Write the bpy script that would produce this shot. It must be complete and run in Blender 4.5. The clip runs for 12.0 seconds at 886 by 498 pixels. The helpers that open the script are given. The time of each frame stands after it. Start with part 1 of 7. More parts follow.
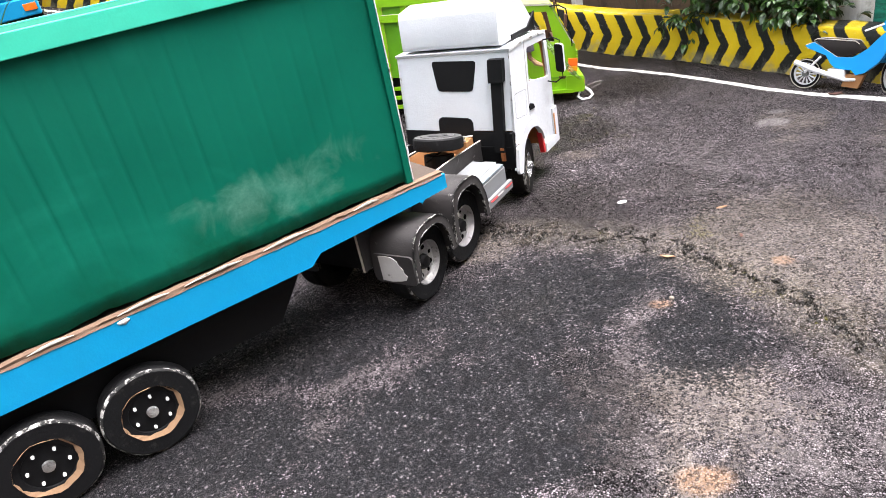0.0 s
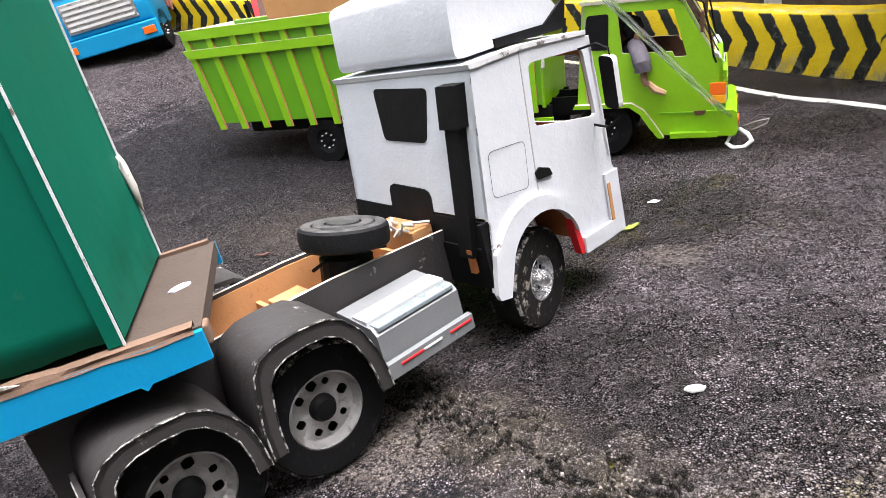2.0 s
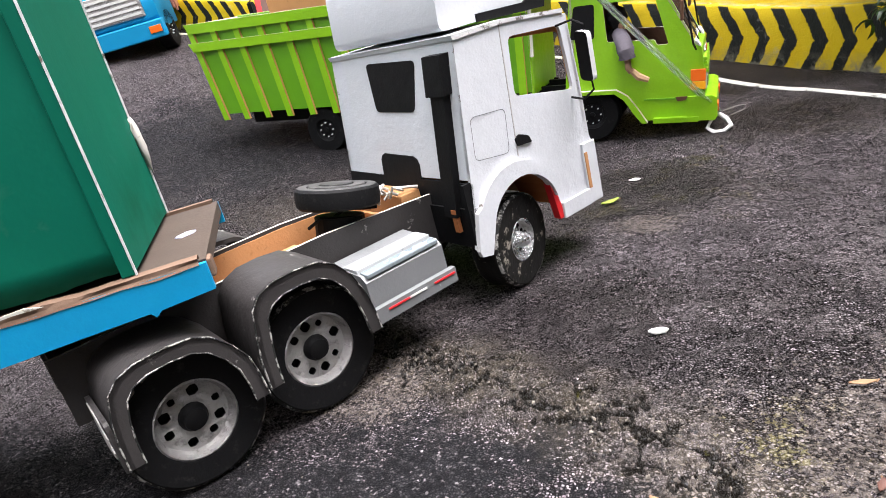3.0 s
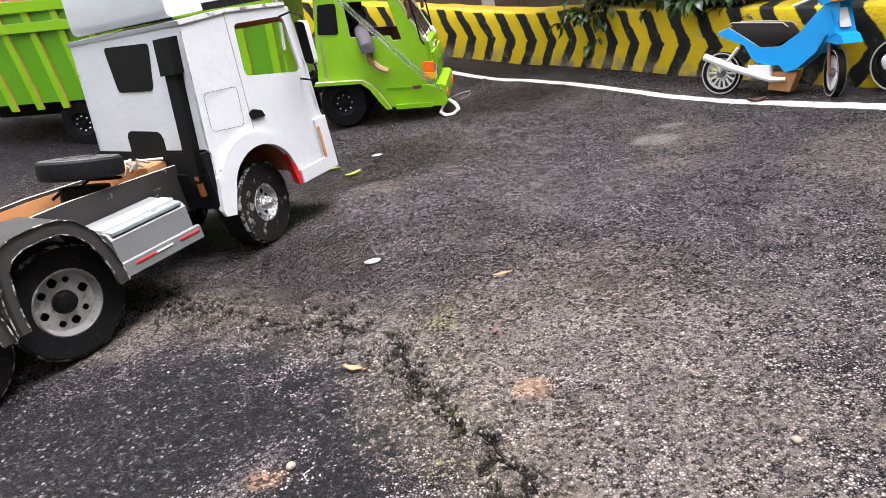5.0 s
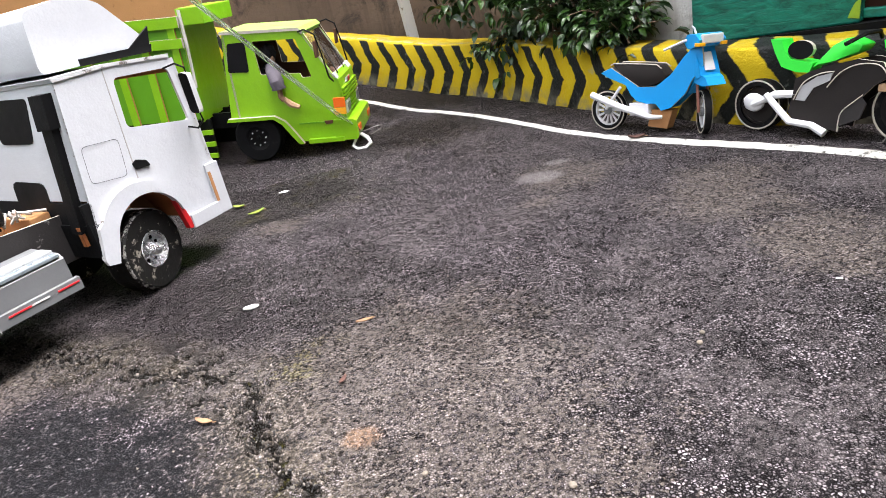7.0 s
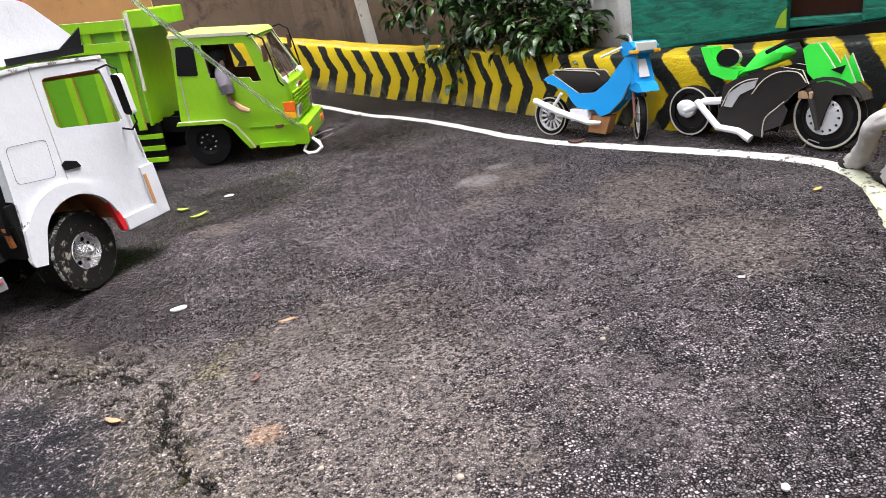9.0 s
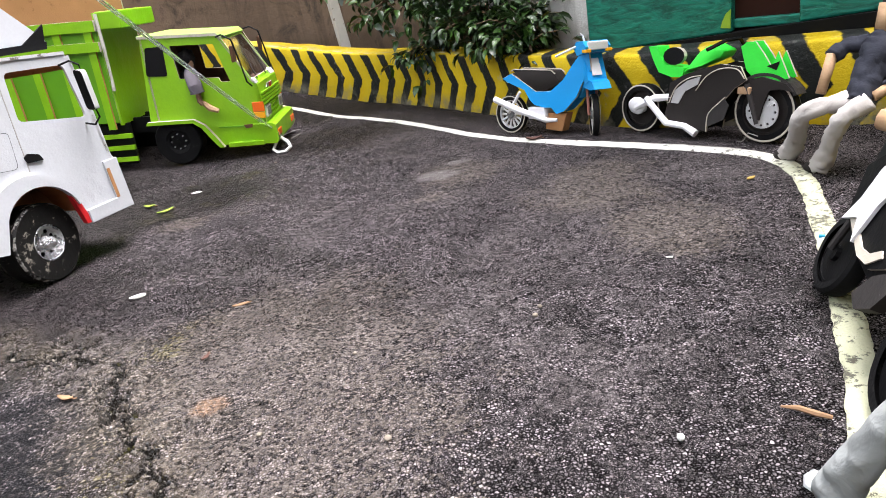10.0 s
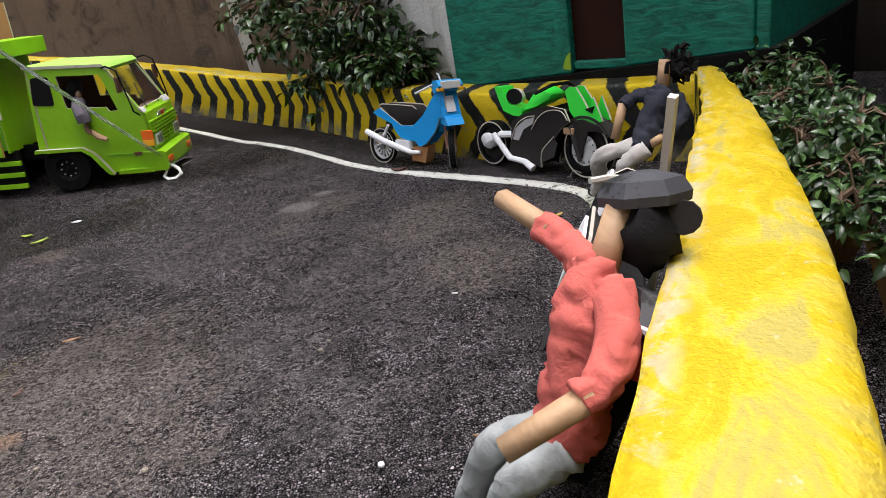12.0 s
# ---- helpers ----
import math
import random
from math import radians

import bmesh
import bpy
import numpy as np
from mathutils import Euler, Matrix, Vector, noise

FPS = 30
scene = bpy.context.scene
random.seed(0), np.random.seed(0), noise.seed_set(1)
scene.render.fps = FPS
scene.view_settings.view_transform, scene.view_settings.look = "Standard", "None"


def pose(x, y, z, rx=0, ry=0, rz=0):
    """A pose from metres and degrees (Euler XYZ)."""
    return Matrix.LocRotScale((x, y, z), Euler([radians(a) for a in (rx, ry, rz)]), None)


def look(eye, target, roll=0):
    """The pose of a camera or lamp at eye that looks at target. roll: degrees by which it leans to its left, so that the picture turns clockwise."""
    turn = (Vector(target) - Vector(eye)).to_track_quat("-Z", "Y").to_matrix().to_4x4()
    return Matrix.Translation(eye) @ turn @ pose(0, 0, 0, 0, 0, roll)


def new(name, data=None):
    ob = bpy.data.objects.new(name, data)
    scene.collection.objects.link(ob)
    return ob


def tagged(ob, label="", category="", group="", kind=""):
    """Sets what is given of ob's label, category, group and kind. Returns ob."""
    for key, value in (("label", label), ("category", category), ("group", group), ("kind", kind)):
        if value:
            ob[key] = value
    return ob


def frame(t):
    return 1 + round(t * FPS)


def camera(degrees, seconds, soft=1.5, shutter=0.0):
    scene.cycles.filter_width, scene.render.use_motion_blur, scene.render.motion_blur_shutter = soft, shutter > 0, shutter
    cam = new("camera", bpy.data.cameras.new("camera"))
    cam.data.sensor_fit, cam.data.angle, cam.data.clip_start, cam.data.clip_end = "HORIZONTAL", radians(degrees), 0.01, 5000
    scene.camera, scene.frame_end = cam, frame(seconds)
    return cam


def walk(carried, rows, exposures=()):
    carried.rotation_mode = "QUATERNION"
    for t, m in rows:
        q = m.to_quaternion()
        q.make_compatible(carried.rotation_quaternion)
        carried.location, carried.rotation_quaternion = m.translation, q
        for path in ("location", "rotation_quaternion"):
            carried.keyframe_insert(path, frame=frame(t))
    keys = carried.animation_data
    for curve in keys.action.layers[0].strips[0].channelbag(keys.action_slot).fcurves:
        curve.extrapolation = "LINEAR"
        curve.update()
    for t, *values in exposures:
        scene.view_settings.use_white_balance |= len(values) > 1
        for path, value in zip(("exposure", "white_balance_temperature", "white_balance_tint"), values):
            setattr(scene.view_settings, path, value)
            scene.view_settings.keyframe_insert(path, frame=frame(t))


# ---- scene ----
cam = camera(68.3, 12.0, 0.9)
PATH = [
    (0, (0.117, 0.129, 0.314), (-0.061, 1.898, -0.603), -11.7),
    (0.5, (0.076, 0.188, 0.297), (-0.149, 1.96, -0.601), -12.6),
    (1, (0.161, 0.317, 0.258), (-0.176, 2.084, -0.615), -13.3),
    (1.5, (0.213, 0.427, 0.222), (-0.46, 2.143, -0.555), -14.7),
    (2, (0.275, 0.486, 0.212), (-0.535, 2.168, -0.505), -14.7),
    (2.2, (0.283, 0.487, 0.211), (-0.543, 2.161, -0.510), -15.0),
    (2.5, (0.281, 0.476, 0.202), (-0.546, 2.153, -0.508), -14.6),
    (3, (0.294, 0.452, 0.193), (-0.521, 2.141, -0.5), -14.6),
    (3.5, (0.328, 0.432, 0.18), (-0.439, 2.142, -0.518), -14.3),
    (3.7, (0.335, 0.418, 0.176), (-0.351, 2.157, -0.535), -14.1),
    (5.3, (0.363, 0.379, 0.178), (0.139, 2.193, -0.634), -12.3),
    (5.5, (0.367, 0.382, 0.177), (0.151, 2.198, -0.634), -12.4),
    (6, (0.372, 0.391, 0.188), (0.18, 2.21, -0.622), -12.4),
    (6.5, (0.406, 0.378, 0.193), (0.235, 2.199, -0.615), -12.3),
    (6.7, (0.416, 0.374, 0.194), (0.256, 2.199, -0.609), -12.3),
    (8.3, (0.44, 0.369, 0.184), (0.331, 2.209, -0.594), -12.1),
    (8.5, (0.445, 0.371, 0.186), (0.348, 2.207, -0.602), -11.7),
    (9, (0.459, 0.365, 0.184), (0.381, 2.203, -0.601), -11.5),
    (9.5, (0.466, 0.355, 0.181), (0.412, 2.196, -0.597), -11.3),
    (10, (0.481, 0.343, 0.173), (0.449, 2.189, -0.597), -11.2),
    (10.5, (0.491, 0.334, 0.178), (0.485, 2.177, -0.599), -11.0),
    (11, (0.514, 0.331, 0.182), (0.534, 2.175, -0.59), -11.0),
    (11.5, (0.56, 0.318, 0.183), (0.606, 2.162, -0.591), -10.7),
    (12, (0.582, 0.309, 0.187), (0.666, 2.153, -0.581), -10.4),
]
walk(cam, [(t, look(eye, target, roll)) for t, eye, target, roll in PATH], [(0, 1.34), (0.5, 1.44), (1.0, 1.40), (2.0, 1.0), (3.5, 0.96), (5.5, 1.06), (9.5, 0.99), (10.5, 0.90), (11.0, 0.68), (11.3, 0.46), (12, 0.10)])

# ---- sky and sun: a bright overcast day ----
world = bpy.data.worlds.new("overcast_sky")
scene.world = world
world.use_nodes = True
wn = world.node_tree
wn.nodes.clear()
sky = wn.nodes.new("ShaderNodeTexSky")
sky.sky_type = "NISHITA"
sky.sun_disc = False
sky.sun_elevation, sky.sun_rotation = radians(74), radians(75)
sky.dust_density, sky.air_density = 4.0, 1.0
hue = wn.nodes.new("ShaderNodeHueSaturation")
hue.inputs["Saturation"].default_value = 0.25
bg = wn.nodes.new("ShaderNodeBackground")
bg.inputs["Strength"].default_value = 0.48
wo = wn.nodes.new("ShaderNodeOutputWorld")
wn.links.new(sky.outputs["Color"], hue.inputs["Color"])
wn.links.new(hue.outputs["Color"], bg.inputs["Color"])
wn.links.new(bg.outputs["Background"], wo.inputs["Surface"])
sun_data = bpy.data.lights.new("sun", "SUN")
sun_data.energy, sun_data.angle, sun_data.color = 5.0, radians(50), (1.0, 0.937, 0.980)
sun = new("sun", sun_data)
SUN_AZ, SUN_EL = radians(15), radians(74)
sun.matrix_world = look((math.cos(SUN_AZ) * math.cos(SUN_EL) * 5, math.sin(SUN_AZ) * math.cos(SUN_EL) * 5, math.sin(SUN_EL) * 5), (0, 0, 0))

# ---- materials ----
class Nodes:
    """A short way to write node trees."""

    def __init__(self, name):
        self.m = bpy.data.materials.new(name)
        self.m.use_nodes = True
        self.t = self.m.node_tree
        self.b = self.t.nodes["Principled BSDF"]
        self.pos = self.node("ShaderNodeTexCoord").outputs["Object"]

    def node(self, kind, **inputs):
        n = self.t.nodes.new(kind)
        for k, v in inputs.items():
            self.put(n.inputs[k.replace("_", " ")], v)
        return n

    def put(self, socket, v):
        if isinstance(v, bpy.types.NodeSocket):
            self.t.links.new(v, socket)
        elif isinstance(v, tuple) and len(v) == 3 and socket.type == "RGBA":
            socket.default_value = (*v, 1.0)
        else:
            socket.default_value = v

    def noise(self, scale, detail=4.0, rough=0.55, distort=0.0, pos=None):
        return self.node("ShaderNodeTexNoise", Vector=pos or self.pos, Scale=scale, Detail=detail, Roughness=rough, Distortion=distort).outputs["Fac"]

    def cells(self, scale, feature="F1", pos=None):
        n = self.node("ShaderNodeTexVoronoi", Vector=pos or self.pos, Scale=scale)
        n.feature = feature
        return n

    def ramp(self, value, *stops):
        n = self.node("ShaderNodeValToRGB", Fac=value)
        e = n.color_ramp.elements
        while len(e) < len(stops):
            e.new(0.5)
        for el, (p, c) in zip(e, stops):
            el.position = p
            el.color = (*c, 1.0) if isinstance(c, tuple) else (c, c, c, 1.0)
        return n.outputs["Color"]

    def mix(self, fac, a, b, mode="MIX"):
        n = self.node("ShaderNodeMix")
        n.data_type, n.blend_type = "RGBA", mode
        self.put(n.inputs[0], fac)
        self.put(n.inputs[6], a if not isinstance(a, float) else (a, a, a))
        self.put(n.inputs[7], b if not isinstance(b, float) else (b, b, b))
        return n.outputs[2]

    def math(self, op, a, b=0.0, c=None):
        n = self.node("ShaderNodeMath")
        n.operation = op
        self.put(n.inputs[0], a)
        self.put(n.inputs[1], b)
        if c is not None:
            self.put(n.inputs[2], c)
        return n.outputs[0]

    def bump(self, height, strength=0.3, dist=0.001, normal=None):
        n = self.node("ShaderNodeBump", Height=height, Strength=strength, Distance=dist)
        if normal is not None:
            self.put(n.inputs["Normal"], normal)
        return n.outputs["Normal"]

    def done(self, colour, rough=0.6, metal=0.0, normal=None, spec=0.5, coat=0.0):
        self.put(self.b.inputs["Base Color"], colour)
        self.put(self.b.inputs["Roughness"], rough)
        self.put(self.b.inputs["Metallic"], metal)
        self.put(self.b.inputs["Specular IOR Level"], spec)
        self.put(self.b.inputs["Coat Weight"], coat)
        if normal is not None:
            self.put(self.b.inputs["Normal"], normal)
        return self.m


def tint(c, k):
    return tuple(min(1.0, v * k) for v in c)


def painted(name, c, rough=0.5, var=0.18, wear=None, wear_at=0.68, bump=0.25, grain=700.0, blotch=28.0, spec=0.5):
    """Brushed or sprayed paint on board: blotches, fine grain, worn specks."""
    n = Nodes(name)
    big, fine = n.noise(blotch, 5.0, 0.6, 0.4), n.noise(grain, 3.0)
    col = n.mix(big, tint(c, 1 - var), tint(c, 1 + var))
    col = n.mix(n.math("MULTIPLY", fine, 0.25), col, tint(c, 0.55))
    if wear:
        spots = n.ramp(n.noise(90.0, 8.0, 0.7), (wear_at, 0.0), (wear_at + 0.05, 1.0))
        col = n.mix(spots, col, wear)
    height = n.math("ADD", n.math("MULTIPLY", n.noise(60.0, 4.0), 1.6), n.math("MULTIPLY", fine, 0.35))
    rg = n.math("ADD", n.math("MULTIPLY", n.noise(40.0, 5.0), 0.3), rough - 0.15)
    return n.done(col, rg, 0.0, n.bump(height, bump, 0.0012), spec)


def brushed(name, a, b):
    """Paint laid on in slanting brush strokes, thick and thin."""
    n = Nodes(name)
    st = n.node("ShaderNodeMapping", Vector=n.pos, Scale=(34.0, 60.0, 130.0), Rotation=(0.0, 0.35, 0.0)).outputs[0]
    stroke = n.noise(1.0, 6.0, 0.7, 1.2, st)
    col = n.mix(n.ramp(stroke, (0.36, 0.0), (0.64, 1.0)), a, b)
    col = n.mix(n.ramp(n.noise(55.0, 7.0, 0.72), (0.60, 0.0), (0.68, 0.7)), col, (0.012, 0.20, 0.14))
    col = n.mix(n.ramp(n.noise(30.0, 7.0, 0.7, 0.6), (0.62, 0.0), (0.70, 0.7)), col, (0.002, 0.018, 0.013))
    return n.done(col, 0.42, 0.0, n.bump(n.math("ADD", stroke, n.math("MULTIPLY", n.noise(260.0, 3.0), 0.3)), 0.5, 0.002), 0.4)


def scuffed_green(name):
    """Container paint: deep even green, thin uneven film, a cloudy pale scuff low on the front half."""
    n = Nodes(name)
    xyz = n.node("ShaderNodeSeparateXYZ", Vector=n.pos)
    col = n.mix(n.noise(11.0, 5.0, 0.6, 0.5), (0.0, 0.068, 0.041), (0.001, 0.108, 0.068))
    dx = n.math("DIVIDE", n.math("ADD", xyz.outputs[0], 0.11), 0.085)
    dz = n.math("DIVIDE", n.math("SUBTRACT", xyz.outputs[2], 0.038), 0.026)
    d = n.math("SQRT", n.math("ADD", n.math("MULTIPLY", dx, dx), n.math("MULTIPLY", dz, dz)))
    cloud = n.math("ADD", n.math("SUBTRACT", 1.0, d), n.math("MULTIPLY", n.math("SUBTRACT", n.noise(26.0, 6.0, 0.6, 0.8), 0.5), 3.2))
    pale = n.math("MULTIPLY", n.ramp(cloud, (0.15, 0.0), (1.3, 0.6)), n.ramp(n.noise(420.0, 4.0, 0.6), (0.3, 0.6), (0.7, 1.0)))
    col = n.mix(pale, col, (0.10, 0.225, 0.172))
    col = n.mix(n.ramp(n.noise(7.0, 4.0, 0.6, 1.0), (0.55, 0.0), (0.75, 0.5)), col, (0.008, 0.165, 0.112))
    low = n.math("MULTIPLY", n.ramp(xyz.outputs[2], (0.0, 1.0), (0.045, 0.0)), n.ramp(n.noise(15.0, 5.0, 0.6), (0.50, 0.0), (0.66, 0.85)))
    col = n.mix(low, col, (0.0, 0.035, 0.012))
    h = n.math("ADD", n.noise(30.0, 4.0), n.math("MULTIPLY", n.noise(420.0, 3.0), 0.2))
    return n.done(col, 0.6, 0.0, n.bump(h, 0.3, 0.0015), 0.1)


def cardboard(name, c=(0.36, 0.22, 0.11), edge=False):
    n = Nodes(name)
    if edge:
        w = n.node("ShaderNodeTexWave", Vector=n.pos, Scale=220.0, Distortion=6.0, Detail=2.0)
        h = w.outputs["Fac"]
        col = n.mix(h, tint(c, 0.55), tint(c, 1.15))
    else:
        h = n.noise(500.0, 4.0)
        col = n.mix(n.noise(35.0, 5.0), tint(c, 0.75), tint(c, 1.15))
    col = n.mix(n.ramp(n.noise(120.0, 6.0, 0.7), (0.6, 0.0), (0.72, 0.6)), col, tint(c, 0.4))
    return n.done(col, 0.85, 0.0, n.bump(h, 0.35, 0.0008), 0.2)


def asphalt():
    n = Nodes("wet_worn_asphalt")
    xyz = n.node("ShaderNodeSeparateXYZ", Vector=n.pos)
    rag, rag2 = n.noise(14.0, 6.0, 0.65, 0.6), n.noise(38.0, 5.0, 0.65)
    shake = n.node("ShaderNodeTexNoise", Vector=n.pos, Scale=900.0, Detail=2.0).outputs["Color"]
    warp = n.node("ShaderNodeVectorMath")
    warp.operation = "MULTIPLY_ADD"
    n.put(warp.inputs[0], shake)
    warp.inputs[1].default_value = (0.0014, 0.0014, 0.0014)
    n.put(warp.inputs[2], n.pos)
    grit = warp.outputs[0]
    agg, agg2 = n.cells(700.0, "F1", grit), n.cells(1350.0, "F1", grit)
    chip = n.node("ShaderNodeSeparateColor", Color=agg.outputs["Color"]).outputs[0]
    chip2 = n.node("ShaderNodeSeparateColor", Color=agg2.outputs["Color"]).outputs[1]
    broken = n.math("ADD", n.math("MULTIPLY", n.math("SUBTRACT", chip, 0.5), 0.7), n.math("MULTIPLY", n.math("SUBTRACT", n.noise(210.0, 5.0, 0.7), 0.5), 1.1))

    def torn(mask, lo=0.38, hi=0.62):
        """Break a soft patch up along the single stones."""
        return n.node("ShaderNodeMapRange", Value=n.math("ADD", mask, broken), From_Min=lo, From_Max=hi).outputs[0]

    def soaked(mask, lo=0.38, hi=0.62):
        """The same, but sinking between the stones first."""
        return n.node("ShaderNodeMapRange", Value=n.math("SUBTRACT", mask, broken), From_Min=lo, From_Max=hi).outputs[0]

    def spot(cx, cy, rx, ry, soft=0.35, rough=1.5):
        """An irregular patch with a torn outline round a place on the road."""
        dx = n.math("DIVIDE", n.math("SUBTRACT", xyz.outputs[0], cx), rx)
        dy = n.math("DIVIDE", n.math("SUBTRACT", xyz.outputs[1], cy), ry)
        d = n.math("SQRT", n.math("ADD", n.math("MULTIPLY", dx, dx), n.math("MULTIPLY", dy, dy)))
        d = n.math("ADD", d, n.math("MULTIPLY", n.math("SUBTRACT", n.math("ADD", n.math("MULTIPLY", rag, 0.7), n.math("MULTIPLY", rag2, 0.3)), 0.5), rough * 2))
        return n.node("ShaderNodeMapRange", Value=d, From_Min=1.0 + soft, From_Max=1.0 - soft).outputs[0]

    def most(*masks):
        m = masks[0]
        for k in masks[1:]:
            m = n.math("MAXIMUM", m, k)
        return m

    # single stones in a dark binder, sand in the joints where the road is dry
    edge = n.cells(700.0, "DISTANCE_TO_EDGE", grit).outputs["Distance"]
    edge2 = n.cells(1350.0, "DISTANCE_TO_EDGE", grit).outputs["Distance"]
    stone = n.ramp(chip, (0.0, (0.028, 0.024, 0.026)), (0.30, (0.090, 0.078, 0.084)), (0.60, (0.200, 0.173, 0.186)), (0.90, (0.340, 0.296, 0.316)), (1.0, (0.48, 0.42, 0.445)))
    fine = n.ramp(chip2, (0.0, (0.028, 0.024, 0.026)), (0.40, (0.098, 0.085, 0.092)), (0.80, (0.236, 0.205, 0.220)), (1.0, (0.42, 0.368, 0.39)))
    small = n.ramp(n.noise(75.0, 5.0, 0.65), (0.50, 0.0), (0.60, 1.0))
    col = n.mix(small, stone, fine)
    joint = n.mix(small, n.ramp(edge, (0.10, 0.0), (0.24, 1.0)), n.ramp(edge2, (0.10, 0.0), (0.24, 1.0)))
    col = n.mix(joint, (0.008, 0.007, 0.0075), col)
    clump = n.ramp(n.noise(150.0, 5.0, 0.7), (0.32, 0.48), (0.50, 1.0), (0.66, 1.5))
    lumps = n.ramp(n.noise(46.0, 5.0, 0.68, 0.5), (0.34, 0.68), (0.50, 1.0), (0.64, 1.36))
    col = n.mix(1.0, n.mix(1.0, col, clump, "MULTIPLY"), lumps, "MULTIPLY")
    pits = n.ramp(n.noise(330.0, 5.0, 0.75), (0.36, 0.9), (0.43, 0.0))
    col = n.mix(pits, col, (0.010, 0.009, 0.0095))
    # pale dust, brown silt, tar, damp and painted shade, each with a shape of its own
    dust = torn(n.ramp(n.noise(7.0, 7.0, 0.68, 0.8), (0.46, 0.0), (0.64, 0.75)))
    dusty = n.mix(n.ramp(n.noise(520.0, 4.0, 0.7), (0.35, 0.0), (0.65, 1.0)), (0.028, 0.024, 0.025), (0.20, 0.176, 0.178))
    col = n.mix(n.math("MULTIPLY", dust, 0.5), col, dusty)
    silt = torn(n.math("MULTIPLY", most(spot(0.37, 0.66, 0.09, 0.09), spot(0.40, 0.58, 0.08, 0.07), spot(0.13, 0.60, 0.03, 0.02), spot(0.50, 0.93, 0.05, 0.05), spot(0.60, 0.83, 0.05, 0.06), spot(0.47, 0.875, 0.02, 0.015), spot(0.232, 0.933, 0.03, 0.02), spot(-0.12, 1.02, 0.10, 0.05), spot(0.62, 0.72, 0.04, 0.05), spot(0.24, 0.46, 0.05, 0.05), spot(0.20, 0.36, 0.018, 0.10), spot(0.10, 0.72, 0.03, 0.03)), 0.6))
    col = n.mix(n.math("MULTIPLY", silt, 0.6), col, n.mix(n.ramp(n.noise(430.0, 4.0, 0.7), (0.35, 0.0), (0.65, 1.0)), (0.036, 0.030, 0.027), (0.24, 0.205, 0.178)))
    slick = most(spot(0.478, 0.935, 0.022, 0.016, 0.2, 0.5), spot(0.50, 0.972, 0.012, 0.008, 0.2, 0.5))
    col = n.mix(n.math("MULTIPLY", slick, 0.7), col, (0.085, 0.078, 0.080))
    rust = n.math("MULTIPLY", most(spot(0.349, 0.615, 0.008, 0.007, 0.3, 1.0), spot(0.236, 0.578, 0.010, 0.007, 0.3, 1.0), spot(0.21, 0.40, 0.014, 0.010, 0.3, 1.0)), 0.6)
    col = n.mix(n.math("MULTIPLY", rust, n.ramp(chip, (0.2, 0.3), (0.6, 1.0))), col, (0.26, 0.16, 0.10))
    moss = n.math("MULTIPLY", torn(n.ramp(n.noise(24.0, 7.0, 0.72), (0.50, 0.0), (0.66, 0.7))), most(spot(0.32, 0.58, 0.03, 0.03), spot(0.30, 0.69, 0.035, 0.025), spot(0.24, 1.02, 0.08, 0.08)))
    col = n.mix(n.math("MULTIPLY", moss, 0.6), col, n.mix(chip, (0.02, 0.019, 0.005), (0.15, 0.135, 0.04)))
    # real tar first; the last three spots paint in the trailer's shade
    tar_and_shade = most(spot(0.14, 0.61, 0.13, 0.075), spot(0.25, 0.53, 0.05, 0.05), spot(-0.38, 1.25, 0.28, 0.22), spot(0.06, 0.47, 0.11, 0.08), spot(-0.02, 0.60, 0.12, 0.06), spot(-0.12, 0.47, 0.14, 0.06), spot(-0.10, 0.61, 0.14, 0.06))
    # two spots, under and beside the tractor, hold its shade as well as damp
    damp_and_shade = soaked(most(n.ramp(n.noise(4.2, 5.0, 0.62, 0.6), (0.53, 0.0), (0.61, 0.6)), n.math("MULTIPLY", tar_and_shade, 0.8), spot(0.36, 1.19, 0.10, 0.08), spot(0.20, 1.02, 0.12, 0.08), spot(-0.22, 1.15, 0.40, 0.30), spot(0.08, 0.88, 0.11, 0.07), spot(0.25, 1.42, 0.26, 0.09), spot(0.20, 0.78, 0.08, 0.07), spot(0.16, 0.47, 0.05, 0.07)), 0.25, 0.8)
    col = n.mix(n.math("MULTIPLY", damp_and_shade, 0.75), col, n.mix(1.0, col, (0.26, 0.25, 0.24), "MULTIPLY"))
    col = n.mix(n.math("MULTIPLY", soaked(n.math("MULTIPLY", tar_and_shade, 0.95)), 0.85), col, n.ramp(chip, (0.0, (0.009, 0.009, 0.010)), (0.86, (0.017, 0.017, 0.019)), (0.95, (0.05, 0.048, 0.05)), (1.0, (0.17, 0.16, 0.165))))
    fissure = n.node("ShaderNodeAttribute")
    fissure.attribute_name = "fissure"
    lip = n.node("ShaderNodeAttribute")
    lip.attribute_name = "crumble"
    earthy = n.math("MULTIPLY", n.math("MULTIPLY", lip.outputs["Fac"], n.ramp(n.noise(70.0, 5.0, 0.7), (0.40, 0.2), (0.6, 1.0))), 0.55)
    col = n.mix(earthy, col, n.mix(chip, (0.040, 0.033, 0.023), (0.19, 0.162, 0.125)))
    soil = n.mix(n.ramp(n.noise(55.0, 5.0, 0.7), (0.60, 0.0), (0.68, 1.0)), (0.006, 0.005, 0.004), (0.09, 0.085, 0.016))
    col = n.mix(n.ramp(fissure.outputs["Fac"], (0.2, 0.0), (0.55, 0.97)), col, soil)
    rg = n.node("ShaderNodeMapRange", Value=damp_and_shade, To_Min=0.50, To_Max=0.30).outputs[0]
    rg = n.math("ADD", rg, n.math("MULTIPLY", chip2, 0.2))
    rg = n.math("SUBTRACT", rg, n.math("MULTIPLY", slick, 0.2))
